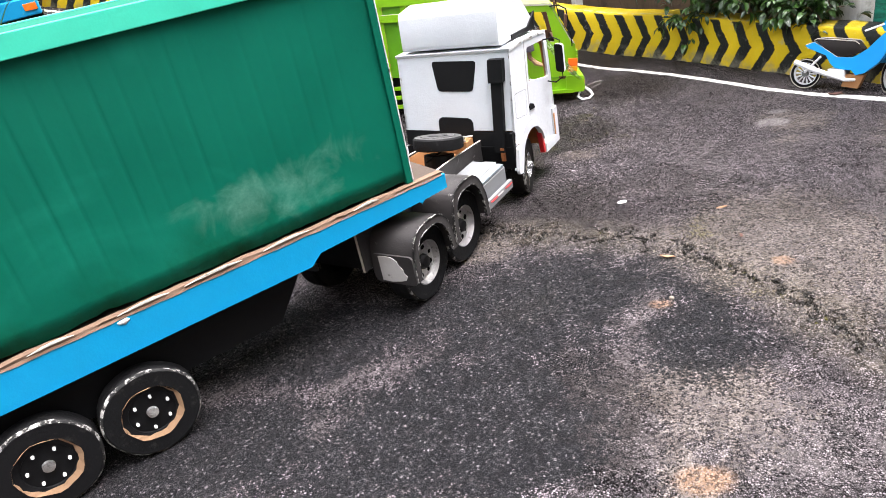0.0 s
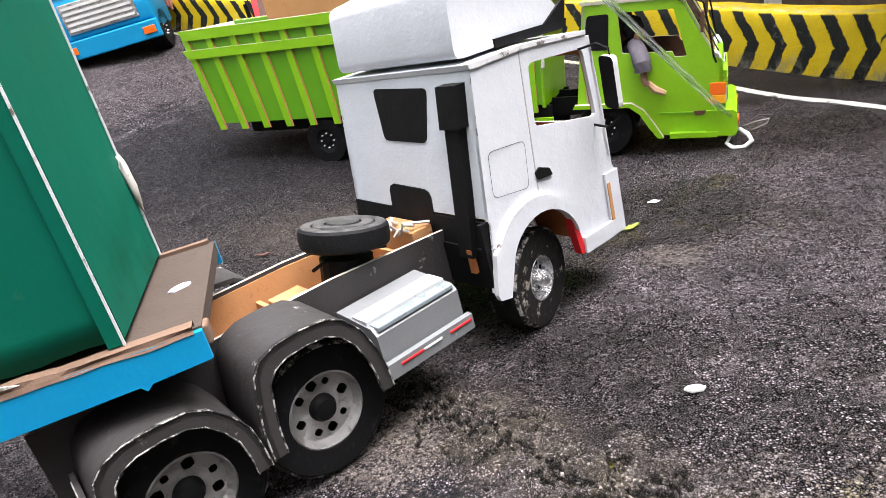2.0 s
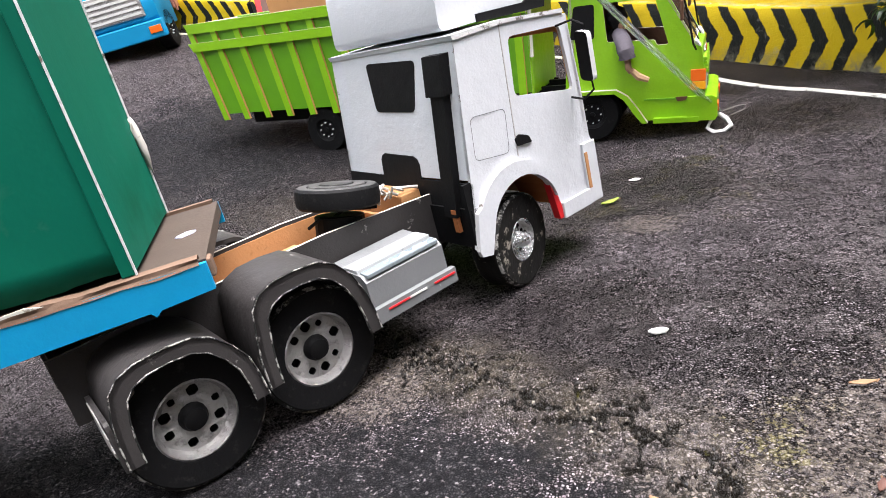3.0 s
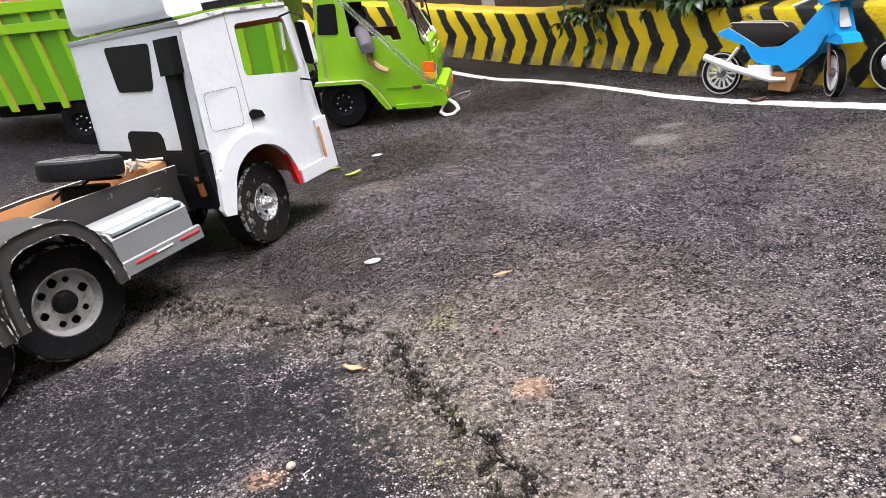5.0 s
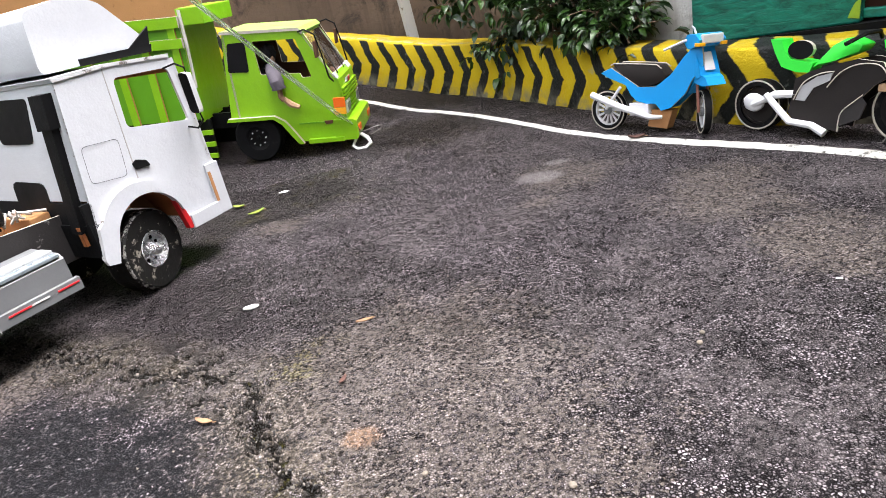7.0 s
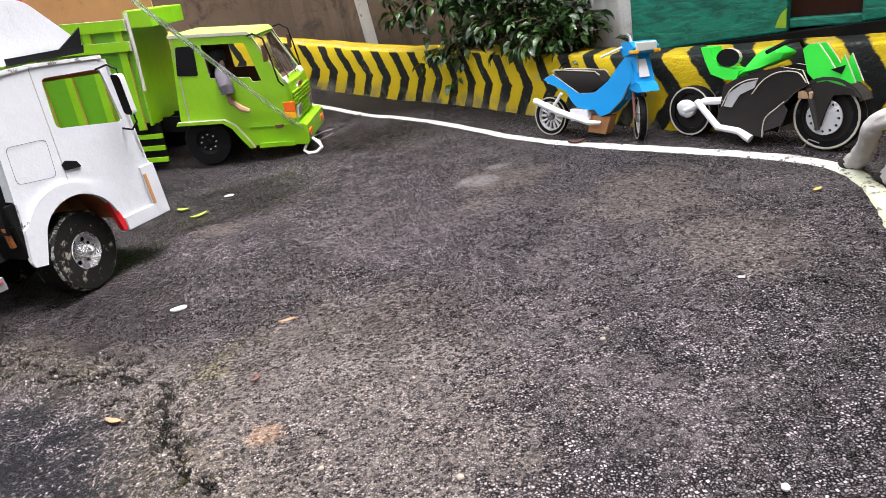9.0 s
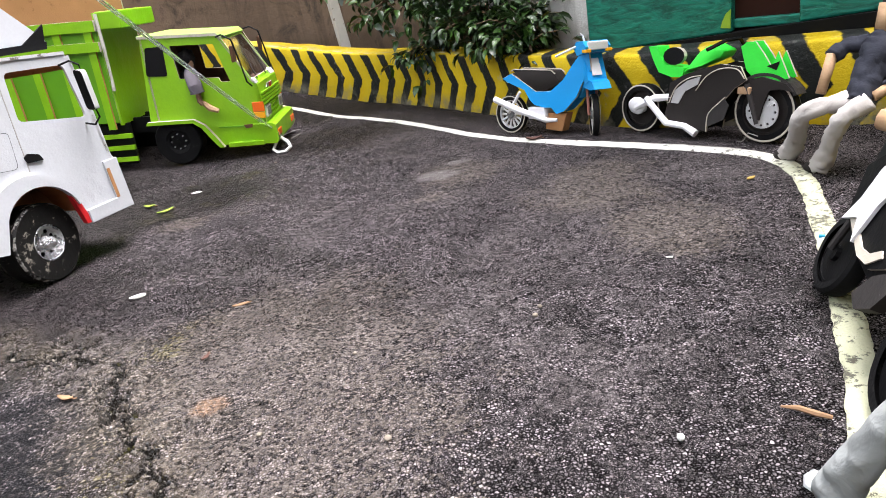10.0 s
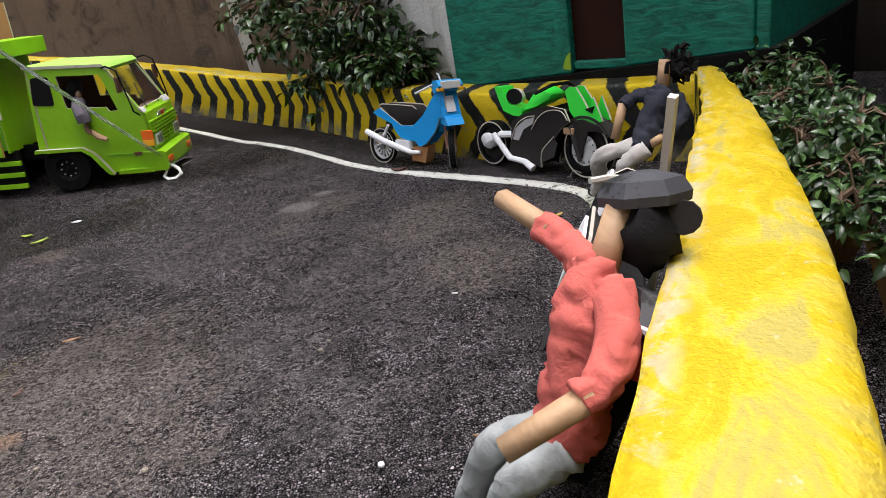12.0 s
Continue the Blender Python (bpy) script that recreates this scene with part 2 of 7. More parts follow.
    dome = n.math("MULTIPLY", n.math("MULTIPLY", joint, n.math("ADD", chip, 0.4)), n.math("SUBTRACT", 1.0, n.math("MULTIPLY", slick, 0.9)))
    h = n.math("ADD", dome, n.math("MULTIPLY", n.noise(170.0, 6.0, 0.7), 0.9))
    return n.done(col, rg, 0.0, n.bump(h, 1.0, 0.0018), n.math("MULTIPLY", n.math("MULTIPLY", n.math("ADD", n.math("MULTIPLY", n.mix(small, chip, chip2), 0.6), 0.16), joint), n.math("SUBTRACT", 1.0, n.math("MULTIPLY", tar_and_shade, 0.75))))


def kerb_paint(name, period, slope, cap_until=9.0):
    """Hand-painted black and yellow chevrons on rough plaster. UV: metres along, height from 0 to 1."""
    n = Nodes(name)
    uv = n.node("ShaderNodeUVMap").outputs["UV"]
    sep = n.node("ShaderNodeSeparateXYZ", Vector=uv)
    u, v = sep.outputs[0], sep.outputs[1]
    wob = n.math("MULTIPLY", n.math("SUBTRACT", n.noise(70.0, 5.0, 0.65), 0.5), 0.010)
    wob2 = n.math("MULTIPLY", n.math("SUBTRACT", n.noise(9.0, 2.0), 0.5), 0.022)
    bend = n.math("MULTIPLY", n.math("ABSOLUTE", n.math("SUBTRACT", v, 0.47)), slope)
    s = n.math("ADD", n.math("ADD", u, bend), n.math("ADD", wob, wob2))
    s = n.math("FRACT", n.math("DIVIDE", s, period))
    black = n.ramp(s, (0.0, 0.0), (0.52, 0.0), (0.56, 1.0), (0.96, 1.0), (1.0, 0.0))
    side = n.ramp(n.math("ADD", v, n.math("MULTIPLY", wob, 1.5)), (0.935, 1.0), (0.955, 0.0))
    here = n.node("ShaderNodeSeparateXYZ", Vector=n.pos).outputs[0]
    bare = n.math("GREATER_THAN", n.math("ADD", here, wob2), cap_until)
    black = n.math("MULTIPLY", black, n.math("MAXIMUM", side, bare))
    yel = n.mix(n.noise(26.0, 6.0, 0.65), (0.46, 0.325, 0.009), (0.70, 0.51, 0.013))
    yel = n.mix(n.ramp(n.noise(48.0, 7.0, 0.72), (0.60, 0.0), (0.70, 0.7)), yel, (0.40, 0.36, 0.22))
    blk = n.mix(n.noise(40.0, 6.0, 0.7), (0.004, 0.005, 0.005), (0.020, 0.022, 0.02))
    blk = n.mix(n.ramp(n.noise(75.0, 6.0, 0.7), (0.60, 0.0), (0.68, 0.6)), blk, (0.13, 0.13, 0.12))
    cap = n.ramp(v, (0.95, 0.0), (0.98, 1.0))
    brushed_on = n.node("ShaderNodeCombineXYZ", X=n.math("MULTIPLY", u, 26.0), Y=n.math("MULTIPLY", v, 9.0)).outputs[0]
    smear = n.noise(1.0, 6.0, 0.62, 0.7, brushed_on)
    # cap yellow painted darker to offset strong top light; the smears are its own
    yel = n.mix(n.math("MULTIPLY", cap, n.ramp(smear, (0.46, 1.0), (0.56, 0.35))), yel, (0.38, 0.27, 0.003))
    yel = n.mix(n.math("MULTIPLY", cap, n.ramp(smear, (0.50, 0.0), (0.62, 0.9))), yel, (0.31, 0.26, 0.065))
    chips = n.math("MULTIPLY", cap, n.ramp(n.noise(120.0, 6.0, 0.72), (0.62, 0.0), (0.67, 0.5)))
    yel = n.mix(chips, yel, n.mix(n.noise(150.0, 4.0), (0.30, 0.29, 0.24), (0.60, 0.57, 0.42)))
    rim = n.math("MULTIPLY", n.ramp(n.math("MULTIPLY", v, 0.8), (0.765, 0.0), (0.78, 1.0), (0.80, 0.8), (0.825, 0.0)), n.ramp(n.noise(55.0, 6.0, 0.7, 0.8), (0.48, 0.0), (0.56, 0.65)))
    yel = n.mix(n.math("MULTIPLY", rim, n.math("SUBTRACT", 1.0, bare)), yel, n.mix(n.noise(120.0, 4.0), (0.20, 0.20, 0.20), (0.46, 0.46, 0.42)))
    col = n.mix(black, yel, blk)
    grime = n.math("MULTIPLY", n.ramp(n.noise(30.0, 6.0, 0.7), (0.45, 0.0), (0.62, 1.0)), n.ramp(v, (0.05, 1.0), (0.30, 0.0)))
    col = n.mix(grime, col, (0.19, 0.18, 0.14))
    h = n.math("ADD", n.noise(110.0, 6.0, 0.6), n.math("MULTIPLY", n.noise(500.0, 3.0), 0.5))
    return n.done(col, 0.6, 0.0, n.bump(h, 0.7, 0.0025), 0.18)


def line_paint():
    """White road paint, worn through to the stones, yellowed and mossy along the bend by the wall."""
    n = Nodes("road_line_paint")
    here = n.node("ShaderNodeSeparateXYZ", Vector=n.pos)
    x, y = here.outputs[0], here.outputs[1]
    col = n.mix(n.noise(40.0, 5.0, 0.6), (0.44, 0.435, 0.39), (0.60, 0.60, 0.56))
    bend = n.ramp(n.math("ADD", y, n.math("MULTIPLY", n.math("SUBTRACT", n.noise(22.0, 5.0, 0.65), 0.5), 0.14)), (0.76, 1.0), (0.84, 0.0))
    far = n.ramp(x, (0.10, 1.0), (0.34, 0.0))
    aged = n.mix(n.noise(55.0, 6.0, 0.7), (0.30, 0.31, 0.17), (0.50, 0.50, 0.36))
    col = n.mix(n.math("MULTIPLY", n.math("MAXIMUM", bend, n.math("MULTIPLY", far, 0.75)), 0.85), col, aged)
    worn = n.math("ADD", n.noise(190.0, 6.0, 0.72), n.math("MULTIPLY", n.noise(30.0, 4.0), 0.35))
    worn = n.math("ADD", worn, n.math("MULTIPLY", n.math("MAXIMUM", bend, far), 0.035))
    col = n.mix(n.ramp(worn, (0.74, 0.0), (0.80, 0.9)), col, (0.050, 0.046, 0.036))
    h = n.math("ADD", n.noise(420.0, 4.0, 0.7), n.math("MULTIPLY", n.noise(120.0, 4.0), 1.2))
    return n.done(col, 0.6, 0.0, n.bump(h, 0.8, 0.0016), 0.25)


def plaster(name, a, b, stain, scale=6.0):
    n = Nodes(name)
    col = n.mix(n.noise(scale, 7.0, 0.65, 0.5), a, b)
    col = n.mix(n.ramp(n.noise(scale * 2.3, 8.0, 0.72, 1.2), (0.52, 0.0), (0.66, 0.8)), col, stain)
    stretched = n.node("ShaderNodeMapping", Vector=n.pos, Scale=(30.0, 30.0, 2.5)).outputs[0]
    col = n.mix(n.ramp(n.noise(1.0, 5.0, 0.6, 0.0, stretched), (0.52, 0.0), (0.72, 0.55)), col, tint(stain, 0.6))
    return n.done(col, 0.85, 0.0, n.bump(n.noise(60.0, 8.0, 0.7), 0.6, 0.006))


def foil(name, c=(0.46, 0.46, 0.47), rough=0.3):
    n = Nodes(name)
    crease = n.noise(130.0, 6.0, 0.7, 1.5)
    col = n.mix(n.ramp(n.noise(160.0, 6.0, 0.7), (0.55, 0.0), (0.7, 0.8)), c, tint(c, 0.28))
    return n.done(col, n.math("ADD", n.math("MULTIPLY", n.noise(80.0, 4.0), 0.3), rough - 0.1), 0.85, n.bump(crease, 0.9, 0.0028))


def rubber(name, c=(0.005, 0.005, 0.0055)):
    n = Nodes(name)
    col = n.mix(n.ramp(n.noise(120.0, 7.0, 0.7), (0.57, 0.0), (0.74, 0.5)), c, (0.055, 0.052, 0.048))
    return n.done(col, 0.7, 0.0, n.bump(n.noise(400.0, 4.0), 0.4, 0.001), 0.12)


def cloth(name, c):
    n = Nodes(name)
    col = n.mix(n.noise(50.0, 4.0), tint(c, 0.8), tint(c, 1.15))
    h = n.math("ADD", n.math("MULTIPLY", n.noise(700.0, 2.0), 0.3), n.math("MULTIPLY", n.noise(80.0, 3.0, 0.5, 1.2), 2.4))
    return n.done(col, 0.9, 0.0, n.bump(h, 0.35, 0.0015), 0.3)


def leafy(name, dark, light):
    n = Nodes(name)
    rnd = n.node("ShaderNodeNewGeometry").outputs["Random Per Island"]
    col = n.mix(rnd, dark, light)
    col = n.mix(n.ramp(n.noise(60.0, 4.0), (0.5, 0.0), (0.7, 0.4)), col, tint(dark, 0.6))
    n.put(n.b.inputs["Subsurface Weight"], 0.0)
    return n.done(col, 0.38, 0.0, n.bump(n.noise(220.0, 3.0), 0.3, 0.001), 0.5)


def wood(name, a, b, scale=(400.0, 30.0, 400.0)):
    n = Nodes(name)
    st = n.node("ShaderNodeMapping", Vector=n.pos, Scale=scale).outputs[0]
    g = n.noise(1.0, 5.0, 0.6, 0.6, st)
    return n.done(n.mix(g, a, b), 0.65, 0.0, n.bump(g, 0.25, 0.0006))


def clear_plastic(name, alpha_tint=(0.9, 0.92, 0.92), rough=0.08, through_it=1.0):
    n = Nodes(name)
    n.put(n.b.inputs["Transmission Weight"], through_it)
    n.put(n.b.inputs["IOR"], 1.15)
    return n.done(alpha_tint, rough)


ASPHALT = asphalt()
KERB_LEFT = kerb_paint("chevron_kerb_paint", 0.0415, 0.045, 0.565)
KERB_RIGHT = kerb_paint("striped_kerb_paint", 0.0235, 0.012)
LINE_WHITE = line_paint()
CONCRETE = plaster("stained_concrete", (0.075, 0.046, 0.027), (0.19, 0.130, 0.082), (0.028, 0.018, 0.011), 5.0)
DARK_WALL = plaster("dark_damp_wall", (0.022, 0.014, 0.010), (0.055, 0.036, 0.025), (0.009, 0.007, 0.006), 4.0)
WHITEWASH = plaster("flaking_whitewash", (0.52, 0.50, 0.48), (0.72, 0.71, 0.69), (0.26, 0.24, 0.21), 9.0)
TEAL = brushed("teal_brushed_paint", (0.001, 0.070, 0.048), (0.004, 0.185, 0.130))
TEAL_EDGE = painted("lime_overpaint", (0.22, 0.36, 0.02), 0.5, 0.3)
DOOR_BROWN = painted("dark_brown_board", (0.026, 0.009, 0.006), 0.75, 0.3, spec=0.1)
BEAM_BLACK = painted("black_beam_paint", (0.005, 0.005, 0.005), 0.7, 0.3, spec=0.1)
POST_GREY = painted("pale_post_paint", (0.50, 0.48, 0.44), 0.6, 0.2, (0.2, 0.17, 0.13), 0.6)
CAB_WHITE = painted("white_card_paint", (0.50, 0.515, 0.545), 0.5, 0.09, (0.36, 0.345, 0.33), 0.70, 0.45, 600.0, 30.0)
RAW_EDGE = cardboard("torn_card_edge", (0.44, 0.40, 0.34))
EDGE_WHITE = painted("chipped_white_edge", (0.52, 0.52, 0.53), 0.6, 0.15, (0.10, 0.085, 0.07), 0.575, 0.4)
BROWN_CARD = cardboard("brown_card", (0.40, 0.20, 0.085))
DARK_CARD = cardboard("dark_brown_card", (0.10, 0.05, 0.03))
BLACK_CARD = painted("matt_black_card", (0.004, 0.004, 0.0045), 0.6, 0.3, (0.05, 0.05, 0.05), 0.78, 0.3, spec=0.14)
GREY_CARD = painted("charcoal_card", (0.031, 0.0285, 0.0285), 0.5, 0.25, (0.20, 0.19, 0.185), 0.63, 0.4, spec=0.2)
SILVER_CARD = painted("grey_card", (0.14, 0.145, 0.15), 0.45, 0.2, (0.45, 0.45, 0.45), 0.66)
FOIL = foil("kitchen_foil", (0.37, 0.362, 0.355), 0.30)
TORN_BROWN = cardboard("torn_brown_layers", (0.135, 0.086, 0.060))
PATCH = painted("peeling_pale_patch", (0.36, 0.345, 0.33), 0.7, 0.4, (0.12, 0.11, 0.105), 0.60)
CHROME = foil("hub_foil", (0.55, 0.55, 0.56), 0.22)
RUBBER = rubber("black_rubber")
RED = painted("red_card", (0.50, 0.012, 0.016), 0.45, 0.15)
GREEN_BOX = scuffed_green("green_container_paint")
GREEN_LIP = painted("pale_green_lip_paint", (0.03, 0.42, 0.29), 0.4, 0.15)
SKY_BLUE = painted("sky_blue_paint", (0.0, 0.22, 0.43), 0.5, 0.08, (0.55, 0.6, 0.62), 0.80, spec=0.3)
DECK = cardboard("sooty_deck_card", (0.052, 0.039, 0.031))
LIME = painted("lime_green_card", (0.20, 0.43, 0.006), 0.36, 0.16, (0.34, 0.56, 0.06), 0.72, 0.45, 400.0, 30.0)
# darker lime for the bed sides between the ribs and the cab's crease strip
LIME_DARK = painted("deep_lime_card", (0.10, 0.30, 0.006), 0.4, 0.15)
LIME_ROOF = painted("pale_lime_roof", (0.34, 0.60, 0.11), 0.36, 0.1)
ORANGE = painted("orange_lamp", (0.75, 0.13, 0.008), 0.3, 0.1)
AMBER = painted("amber_lamp", (0.80, 0.36, 0.01), 0.3, 0.1)
PALE_STRIP = painted("worn_pale_strip", (0.40, 0.42, 0.43), 0.3, 0.15, (0.12, 0.12, 0.12), 0.62)
LAMP_WHITE = painted("white_lamp", (0.62, 0.62, 0.60), 0.25, 0.1)
WOOD = wood("split_bamboo", (0.24, 0.135, 0.068), (0.43, 0.28, 0.16))
WINDOW_FILM = clear_plastic("window_film")
STRIP_PLASTIC = clear_plastic("milky_plastic_strip", (0.80, 0.82, 0.82), 0.16, 0.88)
WIRE = painted("dull_wire", (0.20, 0.19, 0.18), 0.4, 0.2)
LEAF = leafy("glossy_leaf", (0.004, 0.017, 0.002), (0.032, 0.085, 0.009))
LEAF_FERN = leafy("fern_leaf", (0.007, 0.026, 0.005), (0.055, 0.115, 0.028))
BARK = painted("bush_bark", (0.13, 0.08, 0.05), 0.8, 0.3)
DRY_LEAF = painted("dry_leaf", (0.22, 0.125, 0.062), 0.7, 0.25)

# ---- mesh helpers ----
def mesh_object(name, bm, mats, smooth=False):
    bmesh.ops.recalc_face_normals(bm, faces=bm.faces)
    me = bpy.data.meshes.new(name)
    bm.to_mesh(me)
    bm.free()
    for m in mats if isinstance(mats, (list, tuple)) else [mats]:
        me.materials.append(m)
    if smooth:
        me.shade_smooth()
        me.set_sharp_from_angle(angle=radians(38))
    return new(name, me)


def part(name, bm, mats, parent, label="", smooth=False):
    ob = mesh_object(name, bm, mats, smooth)
    ob.parent = parent
    return tagged(ob, label)


def thing(name, m, label, category, group=""):
    ob = new(name)
    ob.matrix_world = m
    ob.empty_display_size = 0.02
    return tagged(ob, label, category, group)


def box(bm, x0, x1, y0, y1, z0, z1, bevel=0.0, mat=0):
    vs = [bm.verts.new((x, y, z)) for x in (x0, x1) for y in (y0, y1) for z in (z0, z1)]
    fs = [bm.faces.new([vs[i] for i in q]) for q in ((0, 1, 3, 2), (4, 6, 7, 5), (0, 4, 5, 1), (2, 3, 7, 6), (0, 2, 6, 4), (1, 5, 7, 3))]
    for f in fs:
        f.material_index = mat
    if bevel:
        bmesh.ops.bevel(bm, geom=list({e for f in fs for e in f.edges}), offset=bevel, segments=2, affect="EDGES", profile=0.5)
    return fs


def prism(bm, pts, to3d, a, b, mat=0, edge=None):
    """A polygon in a plane, drawn from a to b along the third axis by to3d(p, q, depth)."""
    lo = [bm.verts.new(to3d(p, q, a)) for p, q in pts]
    hi = [bm.verts.new(to3d(p, q, b)) for p, q in pts]
    fs = [bm.faces.new(lo[::-1]), bm.faces.new(hi)]
    for f in fs:
        f.material_index = mat
    k = len(pts)
    for i in range(k):
        f = bm.faces.new((lo[i], lo[(i + 1) % k], hi[(i + 1) % k], hi[i]))
        f.material_index = mat if edge is None else edge
    return fs


XZ = lambda p, q, d: (p, d, q)
YZ = lambda p, q, d: (d, p, q)
XY = lambda p, q, d: (p, q, d)


def plate(bm, outer, holes, to3d, a, b, front=0, edge=1, back=0):
    """A sheet with holes: front face at depth a, back face at depth b, raw edges between."""
    loops, lo, hi = [outer, *holes], [], []
    edges = []
    for lp in loops:
        va = [bm.verts.new(to3d(p, q, a)) for p, q in lp]
        vb = [bm.verts.new(to3d(p, q, b)) for p, q in lp]
        lo.append(va)
        hi.append(vb)
        edges += [bm.edges.new((va[i], va[(i + 1) % len(va)])) for i in range(len(va))]
    filled = bmesh.ops.triangle_fill(bm, use_beauty=True, use_dissolve=False, edges=edges)
    pair = {v: w for va, vb in zip(lo, hi) for v, w in zip(va, vb)}
    for f in [g for g in filled["geom"] if isinstance(g, bmesh.types.BMFace)]:
        f.material_index = front
        g = bm.faces.new([pair[v] for v in reversed(f.verts)])
        g.material_index = back
    for va, vb in zip(lo, hi):
        for i in range(len(va)):
            j = (i + 1) % len(va)
            f = bm.faces.new((va[i], va[j], vb[j], vb[i]))
            f.material_index = edge


def lathe(bm, profile, seg, m, mat=0, cap=True, wobble=0.0):
    """Rings of (radius, along) round the local y axis, placed by m."""
    rings = []
    for r, y in profile:
        ring = []
        for i in range(seg):
            a = 2 * math.pi * i / seg
            k = 1 + wobble * math.sin(a * 3 + y * 90) + wobble * 0.7 * math.sin(a * 7 + 1.0)
            ring.append(bm.verts.new(m @ Vector((r * k * math.cos(a), y, r * k * math.sin(a)))))
        rings.append(ring)
    fs = []
    for ra, rb in zip(rings, rings[1:]):
        for i in range(seg):
            j = (i + 1) % seg
            fs.append(bm.faces.new((ra[i], ra[j], rb[j], rb[i])))
    if cap:
        fs += [bm.faces.new(rings[0][::-1]), bm.faces.new(rings[-1])]
    for f in fs:
        f.material_index = mat
    return fs


def rod(bm, a, b, r0, r1=None, seg=8, mat=0):
    a, b = Vector(a), Vector(b)
    q = (b - a).to_track_quat("Y", "Z").to_matrix().to_4x4()
    lathe(bm, [(r0, 0.0), (r0 if r1 is None else r1, (b - a).length)], seg, Matrix.Translation(a) @ q, mat)


def tube(bm, pts, r, seg=6, mat=0):
    """A bent rod through points, with one ring at each."""
    pts = [Vector(p) for p in pts]
    rs = r if isinstance(r, (list, tuple)) else [r] * len(pts)
    rings = []
    for i, p in enumerate(pts):
        d = (pts[min(i + 1, len(pts) - 1)] - pts[max(i - 1, 0)]).normalized()
        q = d.to_track_quat("Y", "Z").to_matrix()
        rings.append([bm.verts.new(p + q @ Vector((rs[i] * math.cos(2 * math.pi * k / seg), 0, rs[i] * math.sin(2 * math.pi * k / seg)))) for k in range(seg)])
    for ra, rb in zip(rings, rings[1:]):
        for i in range(seg):
            f = bm.faces.new((ra[i], ra[(i + 1) % seg], rb[(i + 1) % seg], rb[i]))
            f.material_index = mat
    for ring in (rings[0][::-1], rings[-1]):
        bm.faces.new(ring).material_index = mat


def blob(bm, c, size, mat=0, turn=None, seg=12, rough=0.0):
    """A rounded lump: an ellipsoid with an uneven skin."""
    m = Matrix.Translation(c) @ (turn or Matrix()) @ Matrix.Diagonal((*size, 1))
    made = bmesh.ops.create_uvsphere(bm, u_segments=seg, v_segments=max(6, seg * 2 // 3), radius=1.0)
    for v in made["verts"]:
        k = 1 + rough * noise.noise(v.co * 2.3 + Vector(c) * 50)
        v.co = m @ (v.co * k)
    for f in {f for v in made["verts"] for f in v.link_faces}:
        f.material_index = mat
        f.smooth = True


def smooth_path(pts, step):
    """A Catmull-Rom path through points in the plan, at even steps."""
    p = [Vector(q).to_2d() for q in pts]
    p = [2 * p[0] - p[1], *p, 2 * p[-1] - p[-2]]
    fine = []
    for i in range(1, len(p) - 2):
        for k in range(24):
            t = k / 24
            fine.append(0.5 * (2 * p[i] + (p[i + 1] - p[i - 1]) * t + (2 * p[i - 1] - 5 * p[i] + 4 * p[i + 1] - p[i + 2]) * t * t + (3 * p[i] - p[i - 1] - 3 * p[i + 1] + p[i + 2]) * t ** 3))
    fine.append(p[-2])
    out, left = [fine[0]], step
    for a, b in zip(fine, fine[1:]):
        d = (b - a).length
        while d >= left:
            a = a.lerp(b, left / d)
            d -= left
            out.append(a)
            left = step
        left -= d
    return out


# ---- ground: flat by the bend, climbing away towards the upper road ----
def ground_z(x, y):
    s = -0.75 * x + 0.65 * y - 0.6
    if s <= 0:
        return 0.0
    return 0.2 * s ** 1.3 if s < 1.3 else 0.2813 + 0.12 * (1 - math.exp(-(s - 1.3) * 2))


CRACK = smooth_path([(0.03, 0.79), (0.09, 0.761), (0.15, 0.742), (0.177, 0.725), (0.228, 0.70), (0.258, 0.685), (0.279, 0.673), (0.286, 0.651), (0.299, 0.627), (0.311, 0.604), (0.329, 0.587), (0.338, 0.562), (0.346, 0.52), (0.36, 0.47)], 0.004)


def axis(lo, hi, fine_lo, fine_hi, mid=0.014, fine=0.0013):
    """Grid lines: fine where the crack runs, coarser over the road, then growing out to the horizon."""
    v, x = [], lo
    while x < hi:
        v.append(x)
        x += fine if fine_lo <= x < fine_hi else mid
    step, up, down = mid, [v[-1]], [v[0]]
    while up[-1] < 60:
        step *= 1.35
        up.append(up[-1] + step)
        down.append(down[-1] - step)
    return down[:0:-1] + v + up[1:]


